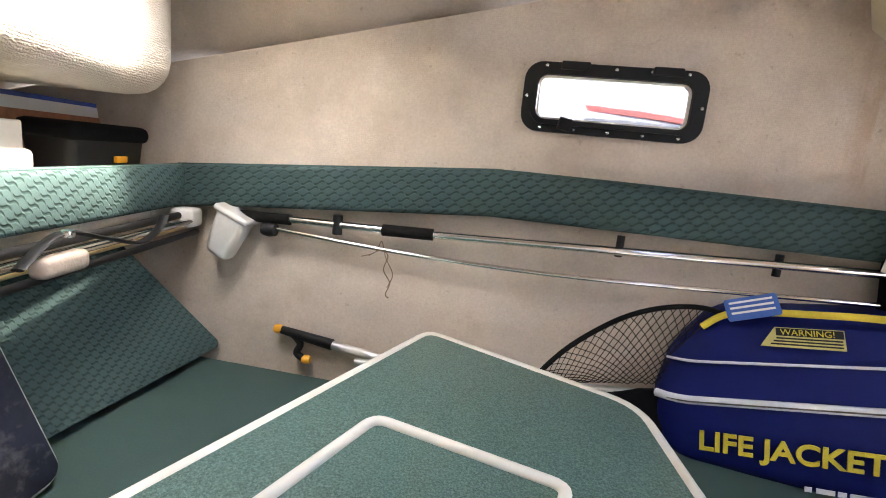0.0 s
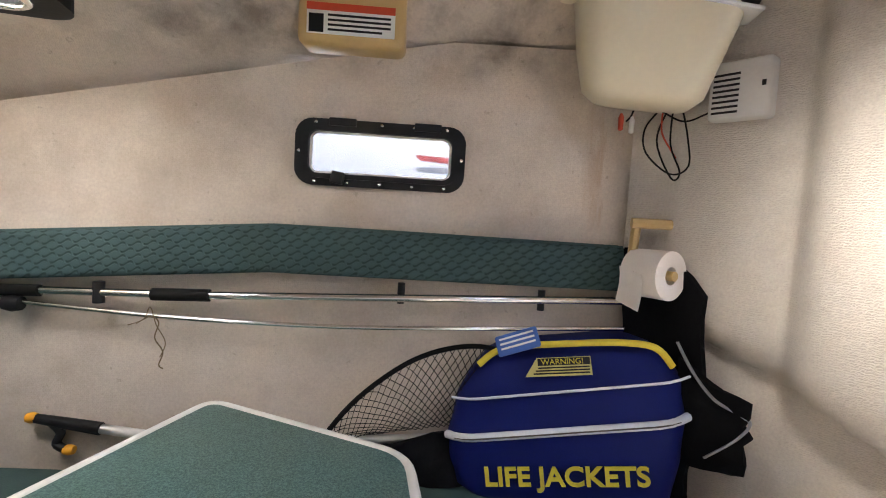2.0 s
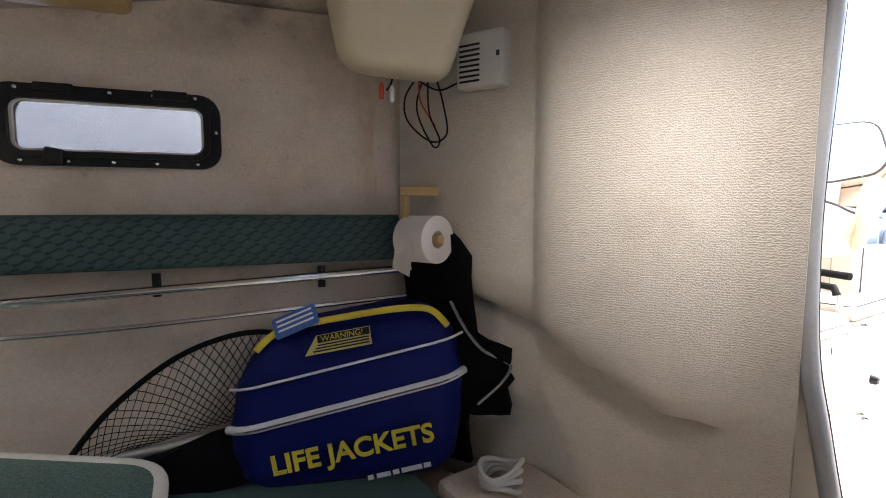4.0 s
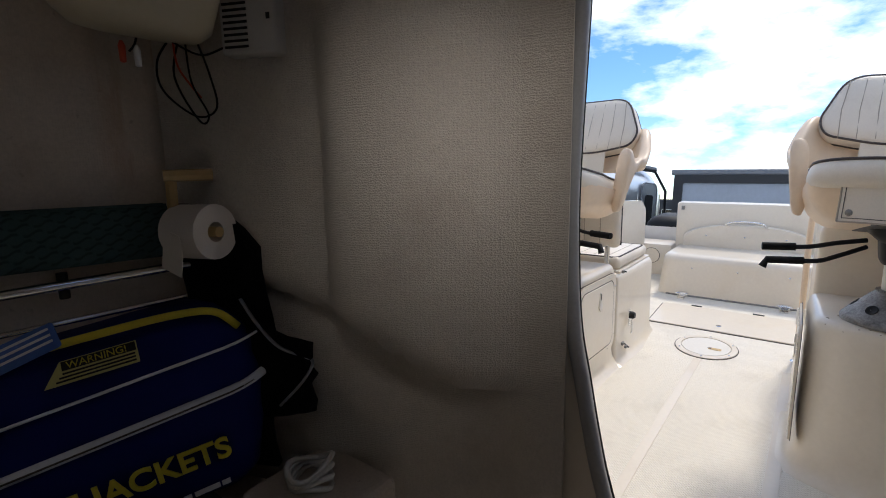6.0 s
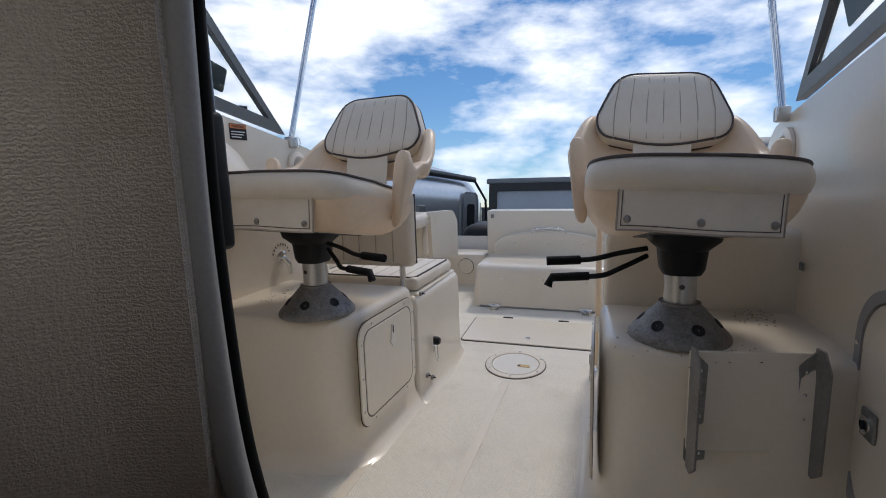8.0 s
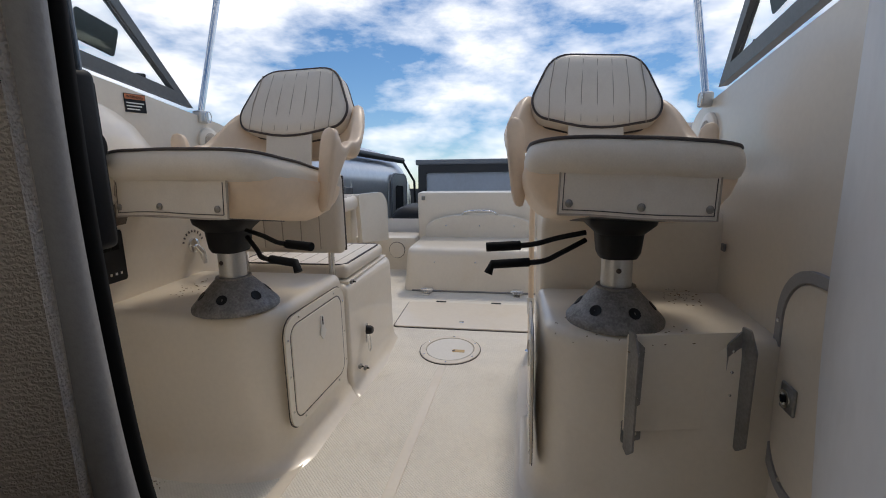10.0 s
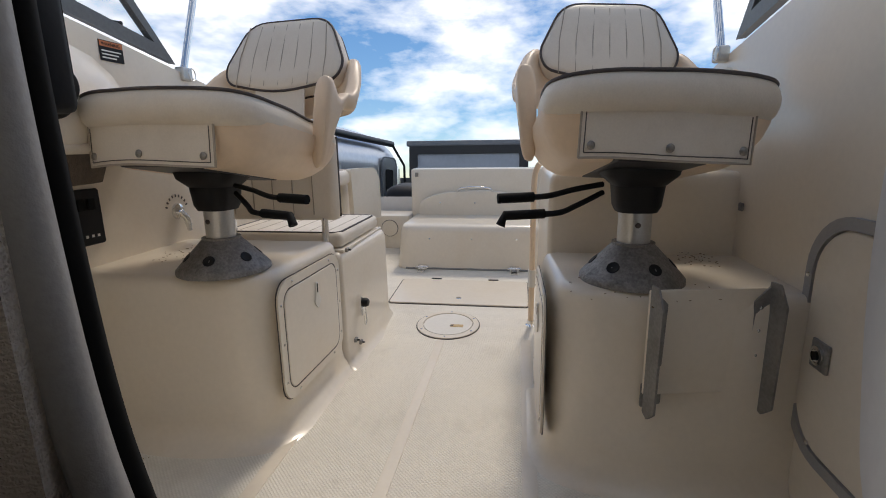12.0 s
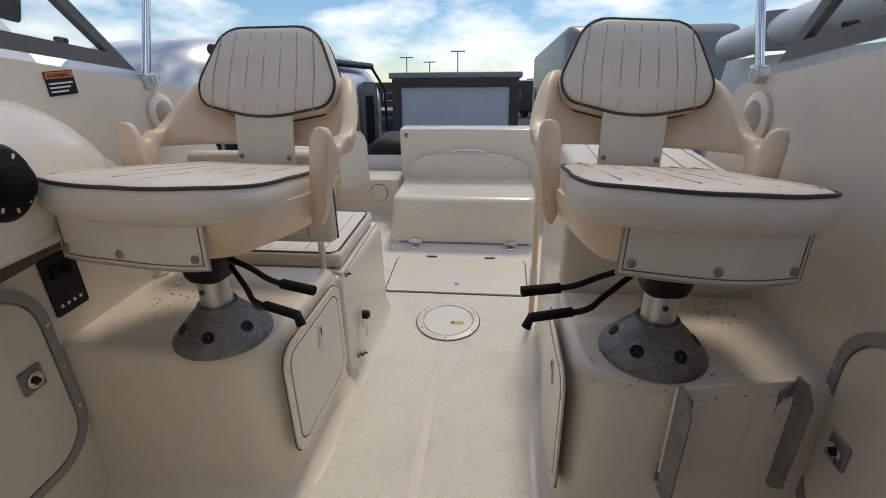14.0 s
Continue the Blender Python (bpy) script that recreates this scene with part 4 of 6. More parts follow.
# white moulded swelling over the bow shelf
tagged(part("anchor_locker_moulding", box(-1.90, -1.11, -0.3, 1.02, 1.015, 1.40, 0.09, 5), LINER_B, smooth=50), "white moulded anchor locker lined with carpet", "locker", kind="structure")

# yellow box with a warning label at the top of the wall
yb = thing("ventilator_cover", "mustard plastic cover with a red warning label", "cover", frame_at(on_wall(-0.10, 1.425, 0.0), WU, (0.05, -0.1, 1)))
part("cover", box(-0.13, 0.13, -0.05, 0.10, -0.02, 0.10, 0.02, 3), TAN, yb, smooth=50)
part("warning_label", box(-0.105, 0.105, -0.025, 0.045, 0.10, 0.102), LABEL, yb, "white warning label")
part("label_band", box(-0.105, 0.105, 0.028, 0.045, 0.1015, 0.1035), RED, yb, "red heading bar")
for k_ in range(4):
    part("label_line", box(-0.055, 0.095 - 0.02 * (k_ == 3), 0.016 - 0.011 * k_, 0.021 - 0.011 * k_, 0.1015, 0.103), BLACK, yb)
part("label_pictogram", box(-0.10, -0.065, -0.022, 0.020, 0.1015, 0.103), BLACK, yb)

# small television hung in the corner
tv = thing("television", "cream portable television hung in the corner with dangling leads", "television", frame_at((0.555, 0.705, 1.378), (0.91, -0.41, 0), (0.0, 0.0, 1)))
tvl = []
for y_, w_, d_, r_ in ((-0.118, 0.16, 0.06, 0.025), (-0.112, 0.22, 0.10, 0.04), (-0.09, 0.27, 0.14, 0.05), (0.0, 0.315, 0.17, 0.05), (0.10, 0.355, 0.18, 0.045), (0.14, 0.365, 0.18, 0.04)):
    tvl.append([Vector((x + 0.012 * (y_ + 0.1) * 5, y_ - (0.10 if y_ < 0.05 else 0.22) * x, z)) for x, z in rrect(w_, d_, r_, 5)])
part("housing", skin(tvl), TVCREAM, tv, smooth=60)
part("bezel", box(-0.165, 0.195, 0.118, 0.19, -0.085, 0.092, 0.02, 3, m=Matrix.Rotation(radians(-11), 4, "Z")), BLACK, tv, "black bezel", smooth=50)
part("trim_line", box(-0.172, 0.20, 0.108, 0.117, -0.09, 0.096, 0.003, m=Matrix.Rotation(radians(-11), 4, "Z")), RVWHITE, tv, "pale trim line")
part("hinge_knob", lathe([(0.02, -0.02), (0.026, 0), (0.02, 0.02)], 16, Matrix.Translation((-0.185, 0.12, 0.08)) @ Matrix.Rotation(radians(90), 4, "X")), TVCREAM, tv, smooth=50)
leads = thing("audio_leads", "tangle of black leads with red and white plugs", "cable")
for k_, (pts_, mt) in enumerate((([(0.62, 0.70, 1.27), (0.60, 0.735, 1.22), (0.605, 0.73, 1.16), (0.655, 0.70, 1.11), (0.69, 0.68, 1.13), (0.68, 0.68, 1.20), (0.66, 0.68, 1.26)], RUBBER), ([(0.63, 0.69, 1.27), (0.625, 0.72, 1.19), (0.66, 0.70, 1.10), (0.675, 0.69, 1.115), (0.65, 0.70, 1.18), (0.64, 0.69, 1.26)], RUBBER), ([(0.62, 0.70, 1.26), (0.63, 0.71, 1.21), (0.655, 0.70, 1.165), (0.668, 0.70, 1.15)], RED), ([(0.60, 0.70, 1.265), (0.66, 0.68, 1.235), (0.70, 0.655, 1.25), (0.73, 0.63, 1.275)], RUBBER), ([(0.57, 0.735, 1.28), (0.565, 0.745, 1.25), (0.555, 0.75, 1.235)], RUBBER))):
    part("lead", tube(smooth_line(pts_, 6), 0.0022, 6), mt, leads, smooth=60)
for (x_, y_, z_), mt in (((0.545, 0.757, 1.225), RED), ((0.568, 0.745, 1.218), LABEL)):
    part("plug", lathe([(0.003, -0.012), (0.006, -0.01), (0.007, 0.02), (0.003, 0.03)], 10, Matrix.Translation((x_, y_, z_))), mt, leads, "red or white plug", smooth=50)

# gas alarm
alarm = thing("gas_alarm", "white slatted plastic alarm box on the bulkhead", "alarm", frame_at((0.765, 0.60, 1.295), (0.42, -0.9, 0), (0, 0, 1)))
part("case", box(-0.065, 0.062, -0.065, 0.065, -0.02, 0.055, 0.008, 2), GREYPLASTIC, alarm, smooth=50)
for k_ in range(8):
    part("slot", box(-0.055, 0.0, -0.052 + 0.012 * k_, -0.047 + 0.012 * k_, 0.0545, 0.0562), BLACK, alarm)
part("button", box(0.044, 0.052, 0.0, 0.012, 0.0545, 0.0565), BLACK, alarm)

# paper holder and roll
tp = thing("paper_holder", "tan plastic wall holder with a paper roll", "paper holder")
part("arm", tube([(0.585, 0.735, 0.985), (0.675, 0.70, 0.985)], 0.013, 8), TAN, tp, "tan plastic arm", smooth=40)
part("post", tube([(0.600, 0.735, 0.985), (0.602, 0.745, 0.90), (0.610, 0.755, 0.86)], 0.012, 8), TAN, tp, "tan plastic post", smooth=40)
rollm = Matrix.Translation((0.628, 0.70, 0.862)) @ Vector((0.28, -0.96, 0.02)).to_track_quat("Z", "Y").to_matrix().to_4x4()
rl = bmesh.new()
ring_plate([(0.060 * math.cos(2 * math.pi * i / 32), 0.060 * math.sin(2 * math.pi * i / 32)) for i in range(32)], [(0.022 * math.cos(2 * math.pi * i / 32), 0.022 * math.sin(2 * math.pi * i / 32)) for i in range(32)], 0.10, rollm @ Matrix.Translation((0, 0, -0.045)), rl)
part("paper_roll", rl, PAPER, tp, "pale tissue roll", smooth=50)
part("spindle", tube([rollm @ Vector((0, 0, -0.05)), rollm @ Vector((0, 0, 0.065))], 0.012, 10), TAN, tp, "tan spindle", smooth=50)
part("hanging_sheet", grid_sheet([[Vector((0.568 + 0.004 * math.sin(j), 0.745 - 0.03 * i, 0.875 - 0.022 * j - 0.004 * i)) for j in range(5)] for i in range(4)], 0.0012), PAPER, tp, "loose hanging sheet", smooth=60)

# black sheet for the recess's shade, and folded bag beside the life jackets
pouch = thing("recess_sheet", "black sheet in place of the shaded corner recess", "pouch")
part("dark_sheet", grid_sheet([[Vector((0.648 + 0.095 * i / 6 - 0.012 * math.sin(j * 0.8), 0.815 - 0.19 * i / 6 + 0.006 * math.sin(j), 0.27 + (0.65 - 0.10 * (i / 6) ** 3) * j / 10)) for j in range(11)] for i in range(7)], 0.02), SHADOWBOX, pouch, smooth=60)
part("hem", tube(smooth_line([(0.655, 0.812, 0.925), (0.69, 0.745, 0.925), (0.72, 0.68, 0.90), (0.742, 0.632, 0.825)], 5), 0.008, 8), RUBBER, pouch, "black edge roll of the sheet", smooth=60)
fold = thing("mesh_bag", "crumpled black mesh bag with a grey rim", "bag")
part("net_body", grid_sheet([[Vector((0.70 + 0.075 * i / 6 + 0.008 * math.sin(2 * j + i), 0.66 - 0.145 * i / 6 + 0.008 * math.sin(3 * j + i), 0.40 + (0.26 - 0.10 * i / 6) * j / 7 + 0.03 * i / 6)) for j in range(8)] for i in range(7)], 0.012), SHADOWBOX, fold, smooth=60)
part("rim", tube(smooth_line([(0.69, 0.66, 0.70), (0.705, 0.62, 0.64), (0.725, 0.57, 0.59), (0.755, 0.525, 0.57), (0.765, 0.505, 0.555), (0.75, 0.525, 0.51), (0.715, 0.57, 0.45)], 6), 0.005, 8, flat=0.6), RVGREY, fold, "grey rim tape", smooth=60)
coil = thing("rope_coil", "coil of white braided rope on the berth end", "rope")
for k_ in range(4):
    part("turn", tube([(0.735 + (0.055 + 0.006 * k_) * math.cos(a_ * 0.3927 + k_) * 0.8, 0.50 + (0.05 - 0.004 * k_) * math.sin(a_ * 0.3927 + k_), 0.272 + 0.014 * k_ + 0.012 * math.sin(a_ * 0.7854 + k_)) for a_ in range(16)], 0.007, 8, closed=True), ROPE, coil, smooth=60)
tagged(part("berth_step", box(0.62, 0.88, 0.36, 0.62, 0.19, 0.262, 0.02, 3), LINER), "carpet-covered step at the end of the berth", "step", kind="structure")


# ---- cockpit structure ----
tagged(part("cockpit_sole", box(1.06, 2.75, -0.97, 0.97, -0.05, 0.0), SOLE), "cream anti-slip moulded cockpit sole", "floor", kind="structure")
RAMP = Matrix.Translation((2.75, 0, 0)) @ Matrix.Rotation(-math.atan(0.07), 4, "Y")      # the sole rises a little towards the stern
tagged(part("cockpit_sole", box(0.0, 1.85, -0.97, 0.97, -0.05, 0.0, m=RAMP), SOLE), "cream anti-slip sole rising to the stern", "floor", kind="structure")
tagged(part("sole_strip", box(1.2, 2.74, 0.004, 0.040, 0.0, 0.003, 0.001), GEL), "smooth strip down the middle of the sole", "floor strip", kind="structure")
for ys_ in (1, -1):
    tagged(part("sole_margin", box(1.07, 3.7, min(ys_ * 0.33, ys_ * 0.37), max(ys_ * 0.33, ys_ * 0.37), 0.0, 0.0025), GEL), "smooth margin along the sole", "floor strip", kind="structure")
SIDE = rpoly([(1.06, -0.05), (4.45, -0.05), (4.45, 0.60), (2.95, 0.74), (2.84, 0.80), (2.72, 1.085), (2.07, 1.21), (1.06, 1.39)], [0.001, 0.001, 0.02, 0.08, 0.1, 0.10, 0.05, 0.001])
for sgn, nm in ((1, "coaming_starboard"), (-1, "coaming_port")):
    sm = Matrix(((1, 0, 0, 0), (0, 0, sgn, sgn * (0.945 if sgn > 0 else 0.965)), (0, 1, 0, 0), (0, 0, 0, 1)))
    tagged(part(nm, plate(SIDE, 0.07, sm, bevel=0.004), GEL), "cream gelcoat cockpit side", "wall", kind="structure")


def pod(name, plan, r, h, label, taper=0.06):
    """A moulded seat box with rounded corners and a softened top edge."""
    pts = rpoly(plan, r, 8)
    n = len(pts)
    c = Vector((sum(p[0] for p in pts) / n, sum(p[1] for p in pts) / n))
    loops_ = []
    for z, ins in ((0.0, -taper), (0.006, -taper * 0.7), (0.020, -taper * 0.35), (0.045, -taper * 0.1), (0.075, 0.0), (h - 0.04, 0.004), (h - 0.018, 0.009), (h - 0.005, 0.02), (h, 0.036)):
        loops_.append([(*(c + (Vector(p) - c) * (1 - ins / (Vector(p) - c).length)), z) for p in pts])
    return tagged(part(name, skin(loops_), GEL, smooth=50), label, "seat box", kind="structure")


pod("seat_box_starboard", [(1.91, 0.99), (1.89, 0.60), (1.93, 0.375), (2.44, 0.355), (2.44, 0.99)], [0.01, 0.25, 0.11, 0.03, 0.01], 0.51, "cream moulded seat box under the helm seat")
pod("seat_box_port", [(2.33, -0.99), (2.33, -0.385), (1.92, -0.40), (1.87, -0.62), (1.90, -0.99)], [0.01, 0.03, 0.10, 0.25, 0.01], 0.51, "cream moulded seat box under the companion seat")
pod("jump_seat_box", [(2.445, 0.99), (2.445, 0.345), (3.03, 0.325), (3.03, 0.99)], [0.01, 0.02, 0.05, 0.01], 0.455, "cream moulded box under the jump seat")
pod("bait_cabinet", [(2.92, -0.99), (2.92, -0.395), (2.335, -0.40), (2.335, -0.99)], [0.01, 0.03, 0.02, 0.01], 0.76, "tall cream moulded cabinet behind the companion seat", 0.005)


def locker_lid(name, m, w, h, label, r=0.06):
    """A rounded lid in a raised frame with screws and a finger latch."""
    t = thing(name, label, "access hatch", m)
    part("lid_frame", ring_plate(rrect(w, h, r), rrect(w - 0.055, h - 0.055, r * 0.75), 0.008), GEL, t)
    part("shadow_gap", ring_plate(rrect(w + 0.006, h + 0.006, r), rrect(w, h, r), 0.002), PIPING, t, "dark joint")
    part("shadow_gap", ring_plate(rrect(w - 0.055, h - 0.055, r * 0.75), rrect(w - 0.062, h - 0.062, r * 0.7), 0.0085), PIPING, t, "dark joint")
    part("lid", plate(rrect(w - 0.062, h - 0.062, r * 0.7), 0.010, bevel=0.003), GEL, t)
    part("finger_latch", plate(rpoly([(-0.008, 0.045), (0.008, 0.045), (0.012, 0.0), (0.026, -0.02), (0.0, -0.045), (-0.022, -0.02), (-0.012, 0.0)], 0.006), 0.004, Matrix.Translation((0.02, h * 0.22, 0.010))), WHITE, t, "white finger latch")
    part("latch_slot", plate(rrect(0.006, 0.03, 0.003), 0.0015, Matrix.Translation((0.02, h * 0.22 + 0.025, 0.0138))), BLACK, t)
    screws(t, [(sx * (w / 2 - 0.014), k_ * h * 0.32, 0.008) for sx in (1, -1) for k_ in (-1, 0, 1)] + [(k_ * w * 0.3, sy * (h / 2 - 0.014), 0.008) for sy in (1, -1) for k_ in (-1, 1)], (0, 0, 1), 0.0045)
    return t


locker_lid("access_hatch", frame_at((2.175, 0.352, 0.295), (1, -0.035, 0), (0, 0, 1)), 0.43, 0.37, "white framed locker lid in the helm seat box")
locker_lid("access_hatch", frame_at((2.12, -0.380, 0.275), (-1, -0.02, 0), (0, 0, 1)), 0.38, 0.40, "white framed locker lid in the companion seat box")

# twist latch and small fittings on the jump seat box
tl = thing("twist_latch", "black knob latch on a steel plate with a wire bail", "latch", frame_at((2.60, 0.330, 0.20), (1, -0.02, 0), (0, 0, 1)))
part("plate", plate(rrect(0.03, 0.085, 0.012), 0.004), CHROME, tl)
part("knob", lathe([(0.019, 0.004), (0.019, 0.02), (0.014, 0.03)], 16, Matrix.Translation((0, 0.015, 0))), BLACK, tl, smooth=40)
part("bail", tube([(-0.012, -0.01, 0.012), (-0.012, -0.07, 0.014), (0.0, -0.085, 0.014), (0.012, -0.07, 0.014), (0.012, -0.01, 0.012)], 0.003, 6), CHROME, tl, smooth=60)
for (x_, z_) in ((2.50, 0.09), (2.56, 0.055), (2.46, 0.47)):
    fc = thing("catch", "small dark steel catch", "catch", frame_at((x_, 0.333, z_), (1, 0, 0), (0, 0, 1)))
    part("body", box(-0.012, 0.012, -0.008, 0.008, 0, 0.012, 0.003), ALU_GREY, fc)
    part("pin", lathe([(0.004, 0.012), (0.003, 0.022)], 8), BLACK, fc)

# hatch in the sole and round inspection plate
sh = thing("sole_hatch", "rectangular lift-up hatch flush in the sole", "hatch", RAMP @ Matrix.Translation((0.568, 0.0, 0.0)))
part("gasket", plate(rrect(0.372, 0.745, 0.025), 0.0035), PIPING, sh, "dark gasket line")
part("lid", plate(rrect(0.360, 0.733, 0.022), 0.008, bevel=0.003), GEL, sh)
part("pull_ring", lathe([(0.014, 0.008), (0.014, 0.010), (0.010, 0.0105)], 16, Matrix.Translation((-0.10, 0.0, 0))), CHROME, sh)
for y_ in (0.17, -0.17):
    part("slot", box(0.20, 0.212, y_ - 0.03, y_ + 0.03, 0.001, 0.006, 0.001), RVDARK, sh)
rp = thing("inspection_plate", "round white screw-down inspection plate in the sole", "deck plate", RAMP @ Matrix.Translation((0.150, 0.012, 0.0)))
part("rim", lathe([(0.148, 0.0), (0.146, 0.006), (0.120, 0.008), (0.119, 0.003), (0.05, 0.003)], 48), GEL, rp, smooth=30)
part("joint", lathe([(0.151, 0.0), (0.151, 0.003), (0.147, 0.003)], 48), PIPING, rp, "dark joint")
part("cap", lathe([(0.115, 0.002), (0.114, 0.007), (0.0, 0.0075)], 48), WHITE, rp, smooth=30)
part("key_slot", plate(rpoly([(-0.03, -0.012), (0.03, -0.012), (0.03, 0.012), (-0.03, 0.012)], 0.006), 0.002, Matrix.Translation((-0.02, -0.045, 0.007)) @ Matrix.Rotation(radians(90), 4, "Z")), TAN, rp, "stained key slot")
part("key_mark", plate([(-0.008, -0.010), (0.010, 0), (-0.008, 0.010)], 0.001, Matrix.Translation((-0.02, -0.02, 0.0088)) @ Matrix.Rotation(radians(90), 4, "Z")), PIPING, rp)
screws(rp, [(0.134 * math.cos(a_ * 1.047), 0.134 * math.sin(a_ * 1.047), 0.0072) for a_ in range(6)], (0, 0, 1), 0.005)

# ---- transom bench ----
bench = thing("transom_bench", "white moulded fold-down transom bench with an arched back", "bench")
part("bench_front", skin([[(x_, y_, z_) for x_, y_ in rpoly([(3.70 + off, -0.465 + off * 0.5), (3.70 + off, 0.465 - off * 0.5), (4.26, 0.465 - off * 0.5), (4.26, -0.465 + off * 0.5)], [0.07, 0.07, 0.005, 0.005], 6)] for off, z_ in ((0.0, 0.07), (0.015, 0.16), (0.035, 0.30), (0.045, 0.328), (0.065, 0.342), (0.10, 0.346))]), GEL, bench, smooth=50)
part("bench_trim", tube([(3.70, -0.40, 0.072), (3.70, 0.40, 0.072)], 0.006, 8), ALU_GREY, bench, "dark trim along its foot")
arch = [(-0.41, 0.33), (0.41, 0.33), (0.41, 0.39)] + [(0.41 * math.cos(t_), 0.39 + 0.13 * math.sin(t_) ** 0.8) for t_ in [math.pi * i / 20 for i in range(1, 20)]] + [(-0.41, 0.39)]
am = Matrix(((0, 0, -1, 4.24), (1, 0, 0, 0), (0, 1, 0, 0), (0, 0, 0, 1)))
part("backrest", plate(arch, 0.05, am, bevel=0.012), GEL, bench, smooth=40)
part("grab_handle", tube(smooth_line([(4.20, 0.13, 0.505), (4.185, 0.10, 0.535), (4.18, 0.0, 0.545), (4.185, -0.10, 0.535), (4.20, -0.13, 0.505)], 6), 0.008, 8), CHROME, bench, smooth=60)
screws(bench, [(4.189, y_, 0.43) for y_ in (0.25, 0.0, -0.25)] + [(3.724, y_, 0.26) for y_ in (0.25, -0.02, -0.30)], (-1, 0, 0.1), 0.006)
for y_ in (0.29, -0.29):
    hg = part("bench_hinge", box(3.672, 3.70, y_ - 0.03, y_ + 0.03, 0.068, 0.10, 0.004), CHROME, bench, "polished hinge")
    part("pin", tube([(3.665, y_ - 0.04, 0.09), (3.665, y_ + 0.04, 0.09)], 0.007, 8), CHROME, hg, smooth=60)
    part("leaf", box(3.62, 3.66, y_ - 0.022, y_ + 0.022, 0.058, 0.072, 0.004), CHROME, hg)
tagged(part("transom", box(4.25, 4.40, -0.97, 0.475, -0.05, 0.672, 0.015, 2), GEL, smooth=40), "white gelcoat transom wall", "transom", kind="structure")
tagged(part("transom_pad", box(4.20, 4.26, -0.72, -0.47, 0.575, 0.655, 0.02, 3), VINYL, smooth=50), "cream padded bolster on the transom", "cushion")
tagged(part("transom_sill", box(4.15, 4.40, 0.475, 0.97, -0.05, 0.345, 0.02, 2), GEL, smooth=40), "white sill of the transom gateway", "sill", kind="structure")
gate = thing("transom_gate", "white transom gate swung open beside the sill", "gate")
GM = frame_at((4.10, 0.668, 0.0), (-0.30, 0.095, 0.0), (0, 0, 1))
part("gate_panel", plate(rpoly([(0.0, 0.335), (0.315, 0.37), (0.33, 0.70), (0.06, 0.695), (0.0, 0.62)], [0.02, 0.02, 0.015, 0.03, 0.03]), 0.04, GM, bevel=0.006), GEL, gate, smooth=40)
part("gate_recess", ring_plate(rrect(0.05, 0.15, 0.024), rrect(0.042, 0.142, 0.02), 0.003, GM @ Matrix.Translation((0.07, 0.50, 0.04))), PIPING, gate, "oval latch recess")
stern = thing("stern_bolster", "pleated cream vinyl bolster along the stern side", "cushion")
part("pad", box(3.25, 3.95, 0.78, 0.95, 0.60, 0.69, 0.03, 4), VINYL, stern, smooth=50)
for k_ in range(9):
    part("pleat", tube([(3.30 + 0.075 * k_, 0.785, 0.655), (3.30 + 0.075 * k_, 0.81, 0.6905), (3.30 + 0.075 * k_, 0.93, 0.6905)], 0.002, 5), SEAM, stern)
part("support", box(3.85, 3.95, 0.86, 0.95, 0.30, 0.60, 0.01), GEL, stern, "cream moulded support")
rd = thing("drain_plate", "round plate on the gateway sill", "deck plate", frame_at((4.146, 0.62, 0.25), (0, -1, 0), (0, 0, 1)))
part("rim", lathe([(0.062, 0), (0.06, 0.004), (0.05, 0.005), (0.049, 0.002)], 32), PIPING, rd)
part("cap", lathe([(0.059, 0.0), (0.058, 0.007), (0.0, 0.007)], 32), GEL, rd)
tp_l = thing("small_latch", "small steel latch on the transom corner", "latch", frame_at((4.248, 0.43, 0.63), (0, -1, 0), (0, 0, 1)))
part("body", box(-0.012, 0.012, -0.015, 0.015, 0, 0.01, 0.003), ALU_GREY, tp_l)

# outboard cowl behind the gateway
ob_ = thing("outboard_cowl", "black rounded outboard engine cover", "outboard engine")
part("cowl", box(4.70, 5.25, 0.47, 0.85, -0.05, 0.50, 0.12, 4), BLACK, ob_, smooth=50)
part("midsection", box(4.85, 5.1, 0.56, 0.76, -0.95, -0.04, 0.03, 2), BLACK, ob_)

# ---- jump seat ----
js = thing("jump_seat", "cream vinyl jump seat with piped cushion and backrest on chrome posts", "seat")
part("seat_cushion", box(2.50, 2.99, 0.36, 0.88, 0.462, 0.525, 0.025, 4), VINYL, js, smooth=50)
part("piping", tube([(2.745 + x, 0.62 + y, 0.522) for x, y in rrect(0.455, 0.485, 0.03)], 0.005, 6, closed=True), PIPING, js, "brown piping", smooth=60)
for k_ in range(6):
    part("seam", box(2.54, 2.95, 0.43 + 0.075 * k_, 0.433 + 0.075 * k_, 0.5235, 0.5262), SEAM, js)
part("cushion_base", box(2.48, 3.0, 0.35, 0.90, 0.452, 0.464, 0.004), GEL, js)
part("backrest", box(2.47, 2.54, 0.36, 0.86, 0.575, 0.90, 0.03, 4), VINYL, js, smooth=50)
for k_ in range(5):
    part("seam", box(2.467, 2.4705, 0.45 + 0.08 * k_, 0.453 + 0.08 * k_, 0.60, 0.875), SEAM, js)
part("backrest_edge", tube([(2.505, 0.362, 0.59), (2.505, 0.362, 0.885)], 0.006, 6), PIPING, js, "brown piping")
for y_ in (0.42, 0.80):
    part("post", tube([(2.49, y_, 0.455), (2.49, y_, 0.60)], 0.013, 12), CHROME, js, "chrome post", smooth=60)
bc = thing("bait_cabinet_cushion", "cream vinyl cushion on the tall cabinet", "cushion")
